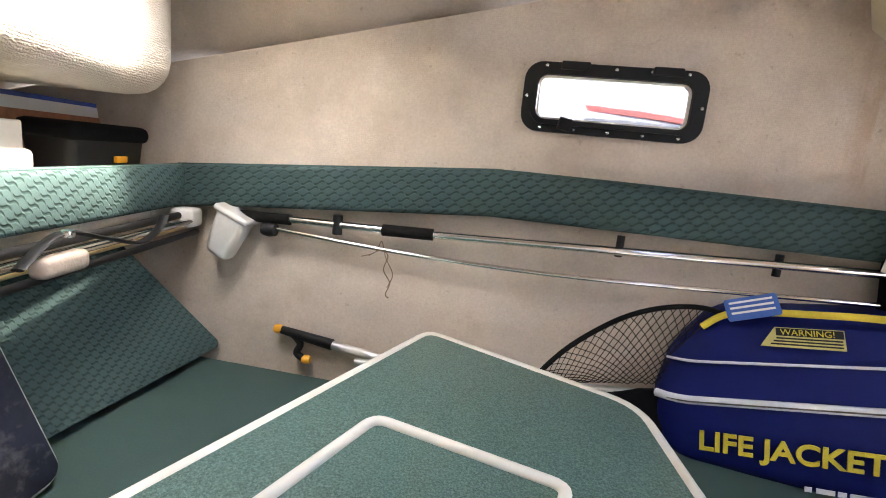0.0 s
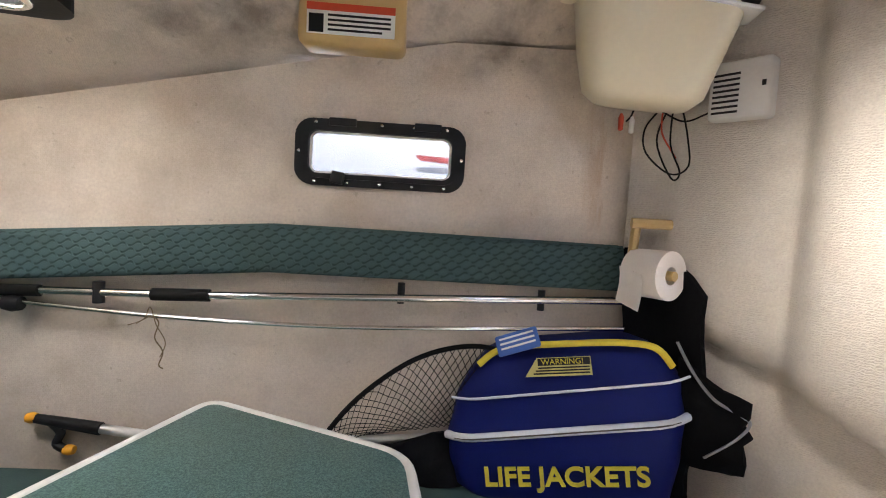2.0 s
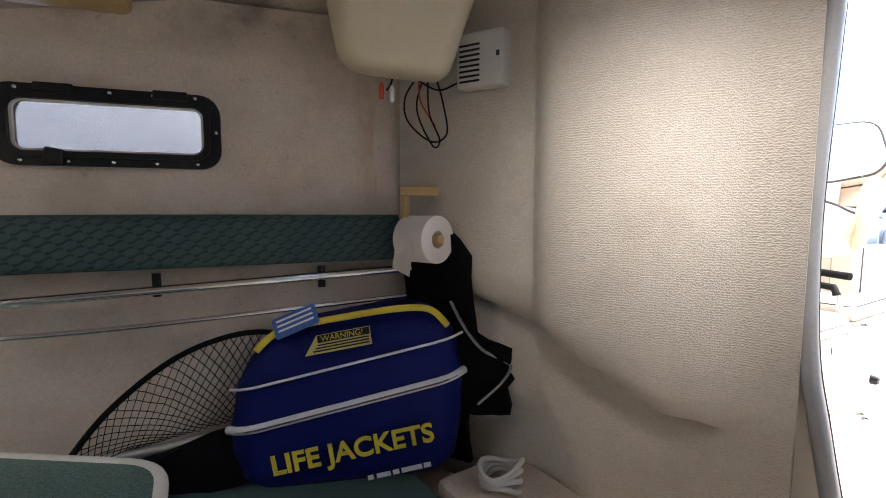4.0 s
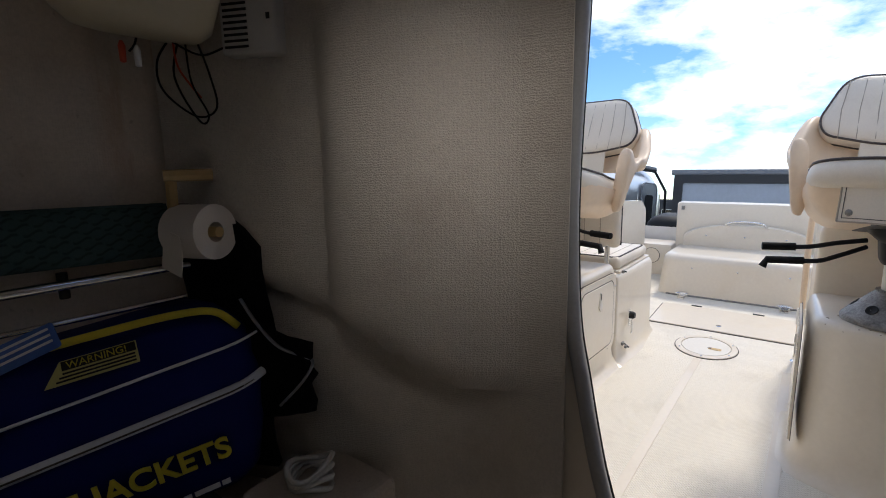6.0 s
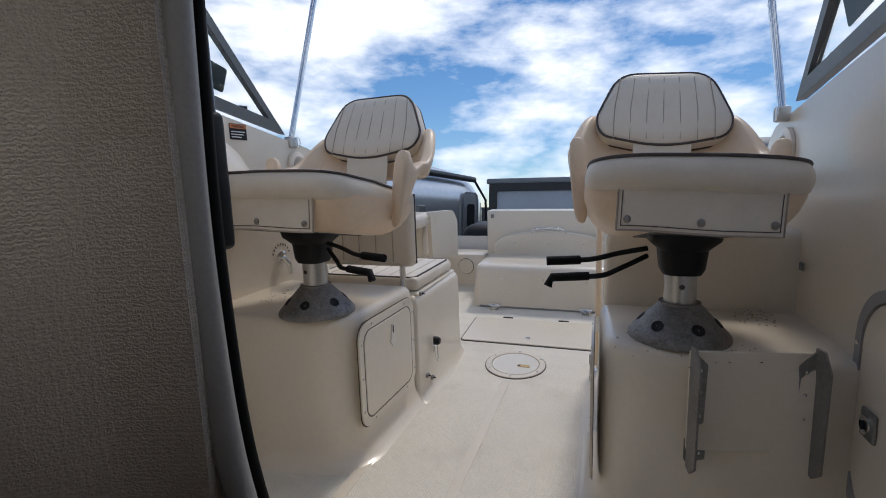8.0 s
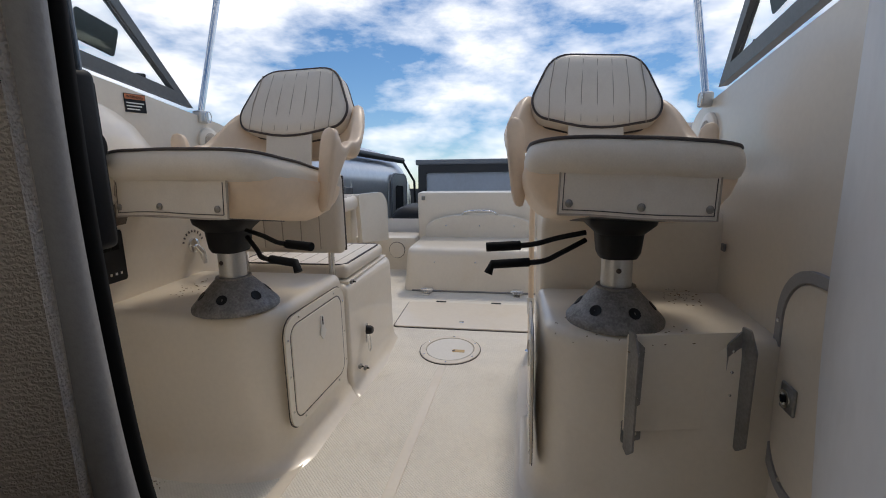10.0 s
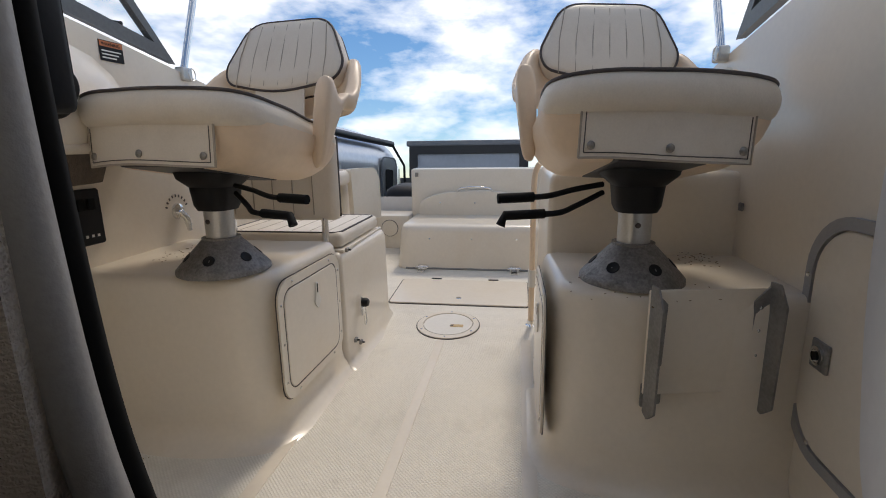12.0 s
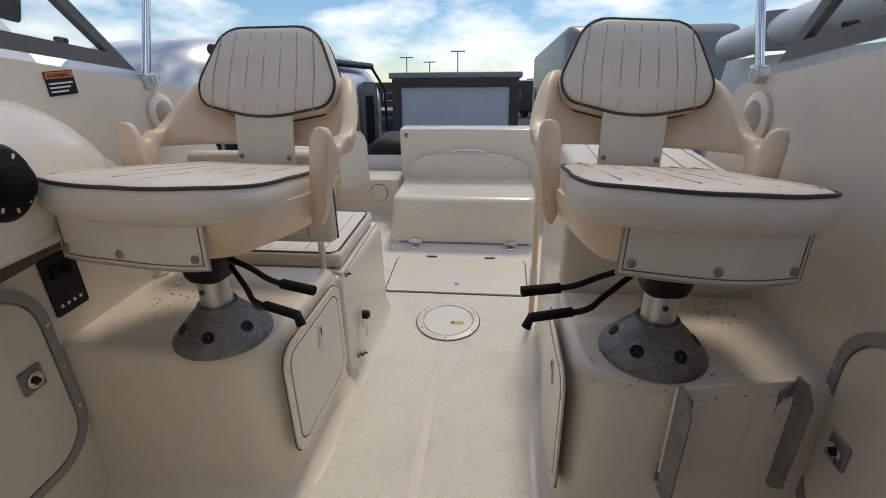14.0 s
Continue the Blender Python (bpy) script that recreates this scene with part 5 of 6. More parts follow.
part("pad", box(2.40, 2.90, -0.90, -0.44, 0.762, 0.86, 0.03, 4), VINYL, bc, smooth=50)
for k_ in range(5):
    part("seam", box(2.43, 2.87, -0.85 + 0.08 * k_, -0.847 + 0.08 * k_, 0.8595, 0.8622), SEAM, bc)

# dark leaf crumbs swept into the corners
rng = random.Random(5)
for n_, (cx, cy, cz, rx_, ry_) in ((90, (1.80, 0.80, 0.001, 0.09, 0.10)), (45, (2.26, -0.84, 0.5105, 0.10, 0.08)), (40, (2.20, 0.80, 0.5105, 0.14, 0.09)), (40, (1.95, -0.60, 0.5105, 0.16, 0.20))):
    cr = bmesh.new()
    for _ in range(n_):
        a_, q_ = rng.uniform(0, 6.28), rng.random() ** 0.6
        l_ = rng.uniform(0.0012, 0.0032)
        box(-l_, l_, -l_ * 0.5, l_ * 0.5, 0, 0.0012, m=Matrix.Translation((cx + rx_ * q_ * math.cos(a_), cy + ry_ * q_ * math.sin(a_), cz)) @ Matrix.Rotation(rng.uniform(0, 3.1), 4, "Z"), bm=cr)
    tagged(part("crumbs", cr, TWINE), "dark leaf crumbs scattered on the gelcoat", "dirt", kind="stuff")

# grab rail at the cabinet corner
gr = thing("grab_rail", "white upright grab rail with steel feet", "rail")
part("rail", tube(smooth_line([(2.945, -0.375, 0.012), (2.945, -0.375, 0.3), (2.945, -0.375, 0.66), (2.94, -0.385, 0.74), (2.925, -0.40, 0.765)], 6), 0.013, 12), GEL_SHELL, gr, smooth=60)
part("foot", lathe([(0.034, 0.0), (0.034, 0.006), (0.018, 0.02), (0.016, 0.035)], 20, Matrix.Translation((2.945, -0.375, 0))), CHROME, gr, "steel foot", smooth=40)
part("sleeve", tube([(2.945, -0.375, 0.20), (2.945, -0.375, 0.28)], 0.018, 12), WHITE, gr, smooth=60)


# ---- helm seats ----
def helm_seat(m, label, side, slide, lean_x, width):
    """A bucket seat facing forward (-x) on a swivel post; the origin is the middle of its foot on the box."""
    s = thing("helm_seat", label, "seat", m, "pedestal seats")
    # foot casting with bolt pockets, post and swivel
    part("pedestal_base", lathe([(0.128, 0.0), (0.128, 0.010), (0.118, 0.022), (0.062, 0.082), (0.052, 0.092), (0.052, 0.098)], 40), CAST, s, smooth=40)
    for k_ in range(6):
        a_ = k_ * math.pi / 3 + 0.3
        nrm = Vector((math.cos(a_) * 0.73, math.sin(a_) * 0.73, 0.68))
        part("bolt_pocket", lathe([(0.016, -0.004), (0.016, 0.0012), (0.014, 0.0015), (0.012, 0.0005), (0.003, 0.0)], 14, Matrix.Translation((0.095 * math.cos(a_), 0.095 * math.sin(a_), 0.0465)) @ nrm.to_track_quat("Z", "Y").to_matrix().to_4x4()), BLACK, s, "dark bolt pocket", smooth=40)
    part("post", lathe([(0.040, 0.085), (0.040, 0.20)], 28), ALU, s, "aluminium post", smooth=40)
    screws(s, [(-0.041, 0.004, 0.145)], (-1, 0, 0), 0.007, PIPING)
    part("swivel", skin([[(x * k_, y * k_, z) for x, y in rrect(0.18, 0.18, 0.06, 5)] for k_, z in ((0.52, 0.175), (0.60, 0.19), (0.66, 0.24), (0.95, 0.265), (1.0, 0.285))]), BLACK, s, "black swivel housing", smooth=40)
    part("slide_plate", box(-0.20, 0.16, -0.10, 0.10, 0.283, 0.302, 0.004), RVDARK, s, "dark slide rails")
    lev = part("lever", tube(smooth_line([(-0.03, -0.09, 0.245), (-0.05, -0.16, 0.235), (-0.075, -0.23, 0.222), (-0.09, -0.31, 0.220)], 6), 0.007, 8), BLACK, s, "black adjusting lever", smooth=60)
    part("grip", tube([(-0.082, -0.26, 0.221), (-0.095, -0.345, 0.219)], 0.012, 10), RUBBER, lev, smooth=60)
    lev = part("lever", tube(smooth_line([(-0.03, -0.09, 0.225), (-0.08, -0.16, 0.200), (-0.12, -0.21, 0.188), (-0.14, -0.29, 0.188)], 6), 0.007, 8), BLACK, s, "black adjusting lever", smooth=60)
    part("grip", tube([(-0.128, -0.24, 0.188), (-0.15, -0.33, 0.187), (-0.155, -0.34, 0.165)], 0.011, 10), RUBBER, lev, smooth=60)
    # moulded shell: a tub under the cushion with arms and a high back
    tub = []
    for z, k_, dx in ((0.286, 0.60, -0.02), (0.289, 0.70, -0.015), (0.302, 0.79, -0.008), (0.325, 0.88, 0.0), (0.352, 0.95, 0.0), (0.380, 0.99, 0.0), (0.405, 1.0, 0.0)):
        tub.append([Vector((0.035 + x * k_ + dx, y * k_, z)) for x, y in rpoly([(0.27, -0.262), (0.27, 0.262), (-0.20, 0.272), (-0.262, 0.15), (-0.272, 0.0), (-0.262, -0.15), (-0.20, -0.272)], [0.12, 0.12, 0.10, 0.12, 0.1, 0.12, 0.10], 6)])
    part("shell", skin(tub), GEL_SHELL, s, smooth=60)
    # arms and back as one band whose top and lower edges rise and fall round the seat
    plan = smooth_line([(0.085, -0.296, 0), (0.13, -0.302, 0), (0.19, -0.306, 0), (0.26, -0.292, 0), (0.335, -0.20, 0), (0.36, 0.0, 0), (0.335, 0.20, 0), (0.26, 0.292, 0), (0.19, 0.306, 0), (0.13, 0.302, 0), (0.085, 0.296, 0)], 9)
    band, np_ = [], len(plan)
    for i, p in enumerate(plan):
        f = i / (np_ - 1)
        e = min(f, 1 - f) * 2                   # 0 at an arm's front, 1 at the middle of the back
        if e < 0.06:
            top = 0.485 + 0.085 * math.sin(e / 0.06 * math.pi / 2) ** 0.6
        elif e < 0.45:
            q = max(0.0, e - 0.13) / 0.32
            top = 0.570 - 0.022 * q - 0.034 * math.sin(q * math.pi) ** 2
        else:
            q = min(1.0, (e - 0.45) / 0.30)
            top = 0.548 + 0.165 * q * q * (3 - 2 * q)
        lowq = max(0.0, min(1.0, (e - 0.20) / 0.22))
        bottom = 0.315 + 0.02 * e + (0.50 - 0.325) * lowq * lowq * (3 - 2 * lowq)
        t_ = plan[min(i + 1, np_ - 1)] - plan[max(i - 1, 0)]
        fat = 0.023 + 0.007 * math.exp(-((e - 0.08) / 0.10) ** 2)
        if e < 0.04:
            fat *= 0.72 + 0.28 * e / 0.04
        nrm = Vector((t_.y, -t_.x, 0)).normalized()
        lean = Vector((0.13 * max(0.0, e - 0.45) * 2, 0, 0))
        lo, hi = Vector((p.x + 0.03 * (1 - min(1, e * 4)), p.y * (0.90 if e < 0.3 else 0.90 + 0.10 * min(1.0, (e - 0.3) / 0.2)), bottom)), Vector((p.x, p.y, top)) + lean
        up_ = (hi - lo).normalized()
        ring = []
        for a_ in range(16):
            t = 2 * math.pi * a_ / 16
            h_ = 0.5 + 0.5 * math.copysign(abs(math.sin(t)) ** 0.45, math.sin(t))
            w_ = math.copysign(abs(math.cos(t)) ** 0.75, math.cos(t)) * fat * (0.75 + 0.35 * h_)
            ring.append(lo.lerp(hi, h_) + nrm * w_)
        band.append(ring)
    part("arms_and_back", skin(band), GEL_SHELL, s, smooth=70)
    # cushion with piped edge
    outl = rpoly([(0.28, -0.225), (0.28, 0.225), (0.08, 0.248), (-0.06, 0.272), (-0.195, 0.264), (-0.258, 0.13), (-0.266, 0.0), (-0.258, -0.13), (-0.195, -0.264), (-0.06, -0.272), (0.08, -0.248)], [0.05, 0.05, 0.1, 0.1, 0.09, 0.12, 0.1, 0.12, 0.09, 0.1, 0.1], 8)
    cc = Vector((0.03, 0.0))
    cl = []
    for z, k_ in ((0.374, 0.90), (0.378, 0.945), (0.388, 0.985), (0.403, 1.006), (0.420, 1.012), (0.436, 1.0), (0.448, 0.98), (0.456, 0.945), (0.461, 0.88), (0.463, 0.6), (0.462, 0.3)):
        cl.append([Vector((cc.x + (x - cc.x) * k_, y * k_, z + 0.003 * noise.noise(Vector((x * 7, y * 7, z * 9 + side))))) for x, y in outl])
    part("seat_cushion", skin(cl), VINYL, s, smooth=60)
    part("seat_piping", tube([(cc.x + (x - cc.x) * 0.978, y * 0.978, 0.4515 + 0.003 * noise.noise(Vector((x * 7, y * 7, 4.0 + side)))) for x, y in outl], 0.0045, 6, closed=True), PIPING, s, "brown piping", smooth=60)
    for k_ in range(6):
        part("seam", tube([(-0.19, -0.20 + 0.08 * k_, 0.4615), (0.25, -0.17 + 0.068 * k_, 0.4615)], 0.0016, 5), SEAM, s)
    # snapped vinyl flap on the front
    def on_flap(y, z_, out=0.0):
        return Vector((-0.2395 + 0.030 * (abs(y) / 0.19) ** 2.4 + 0.010 * (1 - z_) - out, y, 0.284 + 0.102 * z_ + 0.002 * math.sin(17 * y + side)))

    ys_ = [-0.19 + 0.38 * i / 16 for i in range(17)]
    fl = part("flap", grid_sheet([[on_flap(y, z_) for z_ in (0, 0.25, 0.5, 0.75, 1.0)] for y in ys_], 0.006), VINYL, s, "vinyl flap with snaps", smooth=60)
    part("binding", tube([on_flap(y, 0.0) for y in ys_[::-1]] + [on_flap(-0.19, 0.5)] + [on_flap(-0.19, 1.0)], 0.0028, 6), SEAM, fl, "stitched edge binding", smooth=60)
    part("binding", tube([on_flap(0.19, 0.0), on_flap(0.19, 0.5), on_flap(0.19, 1.0)], 0.0028, 6), SEAM, fl, "stitched edge binding", smooth=60)
    for pts_ in ([on_flap(y * 0.95, 0.10, 0.0005) for y in ys_], [on_flap(-0.18, 0.1 + 0.2 * i, 0.0005) for i in range(5)], [on_flap(0.18, 0.1 + 0.2 * i, 0.0005) for i in range(5)]):
        part("stitching", tube(pts_, 0.0012, 5), PIPING, fl)
    screws(fl, [on_flap(y, 0.24, 0.001) for y in (-0.166, 0.0, 0.166)], (-1, 0, 0), 0.0095, SNAP, "snap")
    # backrest pad, piped and channelled, and the strap that hangs under it
    bm_ = frame_at((0.362, 0.0, 0.705), (0, -1, 0), (0.25, 0, 1)) @ Matrix.Diagonal((1.13, 1.08, 1.0, 1.0))
    bo = rpoly([(0.19, -0.085), (0.212, -0.03), (0.142, 0.13), (-0.142, 0.13), (-0.212, -0.03), (-0.19, -0.085), (0.0, -0.125)], [0.06, 0.04, 0.06, 0.06, 0.04, 0.06, 0.3], 5)
    bl = []
    for z, k_ in ((-0.035, 0.96), (-0.02, 1.0), (0.015, 1.0), (0.032, 0.97), (0.041, 0.90), (0.044, 0.6)):
        bl.append([bm_ @ Vector((x * k_, y * k_, z)) for x, y in bo])
    back = part("backrest", skin(bl), VINYL, s, smooth=60)
    part("piping", tube([bm_ @ Vector((x * 0.985, y * 0.985, 0.030)) for x, y in bo], 0.0045, 6, closed=True), PIPING, back, "brown piping", smooth=60)
    part("piping", tube([bm_ @ Vector((x * 0.985, y * 0.985, -0.030)) for x, y in bo], 0.0045, 6, closed=True), PIPING, back, "brown piping", smooth=60)
    for k_ in range(7):
        x_ = -0.15 + 0.05 * k_
        part("seam", tube([bm_ @ Vector((x_, -0.100, 0.0405)), bm_ @ Vector((x_, 0.0, 0.0445)), bm_ @ Vector((x_ * 0.90, 0.108, 0.0412))], 0.0018, 5), SEAM, back)
    st = part("back_flap", box(0.305, 0.313, -0.098, 0.098, 0.455, 0.62, 0.003), VINYL, s, "vinyl flap under the backrest")
    screws(st, [(0.304, y_, 0.475) for y_ in (-0.082, 0.082)], (-1, 0, 0), 0.008, SNAP, "snap")
    for o in s.children:
        if o.name.split(".")[0] not in ("pedestal_base", "bolt_pocket", "post", "swivel", "screw", "lever"):
            o.matrix_basis = Matrix.Translation((0, slide, 0.272)) @ Matrix.Rotation(radians(lean_x), 4, "X") @ Matrix.Rotation(radians(9.5), 4, "Y") @ Matrix.Diagonal((1, width, 1, 1)) @ Matrix.Translation((0, 0, -0.285)) @ o.matrix_basis
        if o.name.split(".")[0] == "lever" and side < 0:
            o.matrix_basis = Matrix.Diagonal((1, -1, 1, 1))
    return s


helm_seat(pose(2.005, 0.53, 0.51, 0, 0, -7), "cream vinyl helm seat in a peach moulded shell on a pedestal", 1, 0.006, 0, 0.97)
helm_seat(pose(2.02, -0.597, 0.51, 0, 0, 4), "cream vinyl companion seat in a peach moulded shell on a pedestal", -1, 0.014, 3.0, 0.90)

# aluminium bracket with a white board on the port seat box
brk = thing("table_bracket", "white board held in two weathered aluminium angles", "bracket")
BRM = frame_at((1.846, -0.604, 0.0), (0.057, -0.27, 0.0), (0, 0, 1))        # x along the board, y up, z away from the box
part("board", box(0.0, 0.276, 0.277, 0.530, -0.012, 0.0, 0.002, m=BRM), GEL, brk, "cream board")
for x_, sg in ((0.004, 1), (0.272, -1)):
    an = part("angle", plate(rpoly([(0.0, 0.235), (0.022, 0.228), (0.052, 0.255), (0.056, 0.50), (0.03, 0.545), (0.0, 0.545)], 0.004), 0.005, BRM @ Matrix.Translation((x_, 0, 0)) @ Matrix(((0, 0, -sg, 0), (0, 1, 0, 0), (1, 0, 0, 0), (0, 0, 0, 1)))), ALU_GREY, brk, "weathered aluminium angle")
    part("flange", plate(rpoly([(0.0, 0.34), (sg * 0.030, 0.352), (sg * 0.034, 0.50), (0.0, 0.535)], 0.004), 0.004, BRM @ Matrix.Translation((x_, 0, 0.001))), ALU_GREY, an)
    part("foot", plate(rpoly([(-0.004 * sg, 0.238), (sg * 0.045, 0.245), (sg * 0.045, 0.282), (-0.004 * sg, 0.30)], 0.006), 0.004, BRM @ Matrix.Translation((x_, 0, -0.018))), ALU_GREY, an)
    screws(an, [BRM @ Vector((x_ + sg * 0.018, z_, 0.005)) for z_ in (0.37, 0.43, 0.485)] + [BRM @ Vector((x_ + sg * 0.03, 0.262, -0.014))], BRM.to_3x3() @ Vector((0, 0, 1)), 0.005)

# ---- helm console and fittings along the sides ----
hump = []
for i in range(15):
    x = 1.10 + 1.10 * i / 14
    top = 1.18 - 0.05 * i / 14 - 0.17 * max(0.0, (x - 1.85) / 0.35) ** 2.2
    reach = 0.21 - 0.13 * max(0.0, (x - 1.75) / 0.45) ** 2
    hump.append([(x, 0.955, 0.86), (x, 0.955 - reach, 0.86), (x, 0.945 - reach, 0.90), (x, 0.955 - reach * 0.95, (top + 0.9) / 2), (x, 0.955 - reach * 0.75, top - 0.03), (x, 0.955 - reach * 0.45, top), (x, 0.955, top)])
tagged(part("helm_console", skin(hump), GEL, smooth=60), "cream moulded helm console swelling from the side", "console", kind="structure")
tagged(part("console_ledge", box(1.10, 2.06, 0.74, 0.955, 0.845, 0.872, 0.012, 3), VINYL, smooth=50), "cream padded ledge under the console", "ledge")
tagged(part("mesh_pocket", skin([[(1.10 + 0.94 * i / 8, 0.95, 0.845), (1.10 + 0.94 * i / 8, 0.80 + 0.08 * (i / 8) ** 2, 0.845), (1.10 + 0.94 * i / 8, 0.84 + 0.08 * (i / 8) ** 2, 0.76), (1.10 + 0.94 * i / 8, 0.95, 0.735 + 0.02 * i / 8)] for i in range(9)]), MESH), "sagging brown mesh pocket", "pocket")
dial = thing("selector_dial", "black round selector switch with white markings", "switch", frame_at((1.755, 0.752, 1.0), (1, 0.12, 0), (0, 0, 1)))
part("bezel", lathe([(0.075, -0.02), (0.075, 0.012), (0.066, 0.022), (0.05, 0.024)], 36), BLACK, dial, smooth=40)
part("knob", lathe([(0.040, 0.022), (0.038, 0.05), (0.03, 0.055), (0.0, 0.055)], 24), RUBBER, dial, smooth=40)
for k_ in range(10):
    part("marking", box(-0.003, 0.003, 0.050, 0.060, 0.0235, 0.0245, m=Matrix.Rotation(k_ * 0.628, 4, "Z")), LABEL, dial)
ib = thing("instrument_box", "black plastic instrument box on the bulkhead by the doorway", "instrument")
part("housing", box(1.062, 1.092, 0.012, 0.062, 0.885, 1.045, 0.008, 3), BLACK, ib, smooth=40)
part("bezel", box(1.090, 1.095, 0.018, 0.056, 0.895, 1.035, 0.002, 2), RUBBER, ib, "raised bezel")
part("edge_strip", tube([(1.076, 0.024, 1.04), (1.076, 0.024, 1.25), (1.076, 0.026, 1.50)], 0.010, 12), DARKGLASS, ib, "glossy black strip", smooth=60)
sp = thing("switch_panel", "black switch panel with small white symbols", "switch panel", frame_at((1.985, 0.944, 0.66), (1, 0, 0), (0.0, 0, 1)))
part("panel", plate(rrect(0.105, 0.165, 0.008), 0.006, bevel=0.002), BLACK, sp)
part("rocker", box(-0.03, -0.005, 0.02, 0.055, 0.006, 0.012, 0.003), RUBBER, sp)
part("rocker", box(0.005, 0.03, 0.02, 0.055, 0.006, 0.012, 0.003), RUBBER, sp)
for k_ in range(4):
    part("symbol", box(-0.035 + 0.02 * k_, -0.027 + 0.02 * k_, -0.06, -0.052, 0.006, 0.0068), LABEL, sp)
lv = thing("valve_lever", "chrome valve lever with a printed arc above it", "valve", frame_at((2.37, 0.944, 0.625), (1, 0, 0), (0, 0, 1)))
part("rosette", lathe([(0.03, 0), (0.028, 0.008), (0.012, 0.014)], 20), CHROME, lv, smooth=40)
part("lever", tube([(0, 0, 0.012), (0.012, -0.03, 0.028), (0.018, -0.075, 0.03)], [0.010, 0.012, 0.008], 8), CHROME, lv, smooth=60)
for k_ in range(9):
    a_ = radians(20 + 17.5 * k_)
    part("printed_arc", box(-0.003, 0.003, 0.052, 0.062, 0, 0.001, m=Matrix.Rotation(a_ - math.pi / 2, 4, "Z")), PIPING, lv)


def side_door(m, label):
    """A rounded locker door in a grey frame with a square turn-lock."""
    d = thing("storage_hatch", label, "access hatch", m)
    part("door_frame", ring_plate(rrect(0.66, 0.55, 0.13, 8), rrect(0.61, 0.50, 0.11, 8), 0.012), GREYTRIM, d, "grey frame")
    part("panel", plate(rrect(0.605, 0.495, 0.108, 8), 0.010, bevel=0.004), GEL, d)
    screws(d, [(0.317, y_, 0.012) for y_ in (-0.13, 0.0, 0.13)] + [(0.05, 0.262, 0.012), (0.23, 0.235, 0.012), (-0.15, 0.262, 0.012), (0.05, -0.262, 0.012)], (0, 0, 1), 0.006)
    lk = part("turn_lock", box(0.20, 0.26, -0.005, 0.06, 0.010, 0.018, 0.004), ALU_GREY, d, "square steel turn-lock")
    part("lock_ring", lathe([(0.021, 0.018), (0.021, 0.024), (0.015, 0.025), (0.015, 0.02), (0.006, 0.02)], 20, Matrix.Translation((0.23, 0.027, 0))), CHROME, lk, smooth=40)
    part("lock_barrel", lathe([(0.010, 0.018), (0.009, 0.026), (0.0, 0.026)], 16, Matrix.Translation((0.23, 0.027, 0))), BLACK, lk)
    return d


side_door(frame_at((1.575, 0.944, 0.455), (1, 0, 0), (0, 0, 1)), "cream locker door in a rounded grey frame by the helm")
pd = side_door(frame_at((1.60, -0.964, 0.43), (-1, 0, 0), (0, 0, 1)), "cream locker door in a rounded grey frame on the port side")
pd.matrix_world = frame_at((1.60, -0.964, 0.43), (1, 0, 0), (0, 0, 1)) @ Matrix.Rotation(math.pi, 4, "X")

# cabin door swung open to port
cdm = frame_at((1.068, -0.655, 0.36), (0.90, -0.39, 0), (0, 0, 1))
cd = thing("door_1", "white cabin door swung open beside the doorway", "door", cdm, kind="structure")
part("door_panel", plate(rpoly([(0.0, 0.0), (0.50, -0.06), (0.72, 0.25), (0.70, 1.15), (0.0, 1.15)], [0.08, 0.10, 0.2, 0.05, 0.05]), 0.025, bevel=0.005), RVWHITE, cd)

for sgn, px_, py_, pz_, r_ in ((1, 2.53, 0.944, 1.022, 0.062), (-1, 2.525, -0.964, 1.005, 0.075)):
    spk = thing("speaker", "cream round speaker with a perforated grille", "speaker", frame_at((px_, py_, pz_), (sgn, 0, 0), (0, 0, 1)))
    part("speaker_ring", lathe([(r_, 0), (r_, 0.010), (r_ * 0.85, 0.016)], 36), GEL, spk, smooth=40)
    part("grille", lathe([(r_ * 0.84, 0.008), (r_ * 0.6, 0.019), (0.0, 0.022)], 36), material("perforated grille", (0.50, 0.44, 0.36), 0.6, var=0.5, scale=180, fine=400, bump=0.8), spk, "perforated grille", smooth=60)
wl_ = thing("warning_sticker", "black and orange warning sticker on the coaming", "sticker", frame_at((2.175, 0.944, 1.148), (1, 0, 0), (-0.12, 0, 1)))
part("sticker", box(-0.045, 0.045, -0.03, 0.03, 0, 0.0015), BLACK, wl_)
part("sticker_heading", box(-0.043, 0.043, 0.012, 0.028, 0.0012, 0.0022), REDORANGE, wl_, "orange heading")
for k_ in range(3):
    part("sticker_line", box(-0.038, 0.036 - 0.01 * k_, -0.002 - 0.010 * k_, 0.002 - 0.010 * k_, 0.0012, 0.002), LABEL, wl_)
lettering("sticker_word", "WARNING", 0.0145, Matrix.Translation((-0.037, 0.0148, 0.0026)), BLACK, wl_, 0.0003)
cl_ = thing("hook", "small dark steel hook on the coaming end", "hook", frame_at((2.72, -0.962, 0.62), (-1, 0, 0), (0, 0, 1)))
part("base", box(-0.01, 0.01, -0.02, 0.02, 0, 0.008, 0.003), ALU_GREY, cl_)
part("prong", tube([(0, 0.005, 0.008), (0, 0.004, 0.03), (0, 0.02, 0.036)], 0.004, 6), ALU_GREY, cl_)
st_ = thing("rust_stain_plate", "small rusty pad eye low on the port side", "pad eye", frame_at((2.30, -0.962, 0.66), (-1, 0, 0), (0, 0, 1)))
part("eye", box(-0.012, 0.012, -0.012, 0.012, 0, 0.008, 0.003), ALU_GREY, st_)

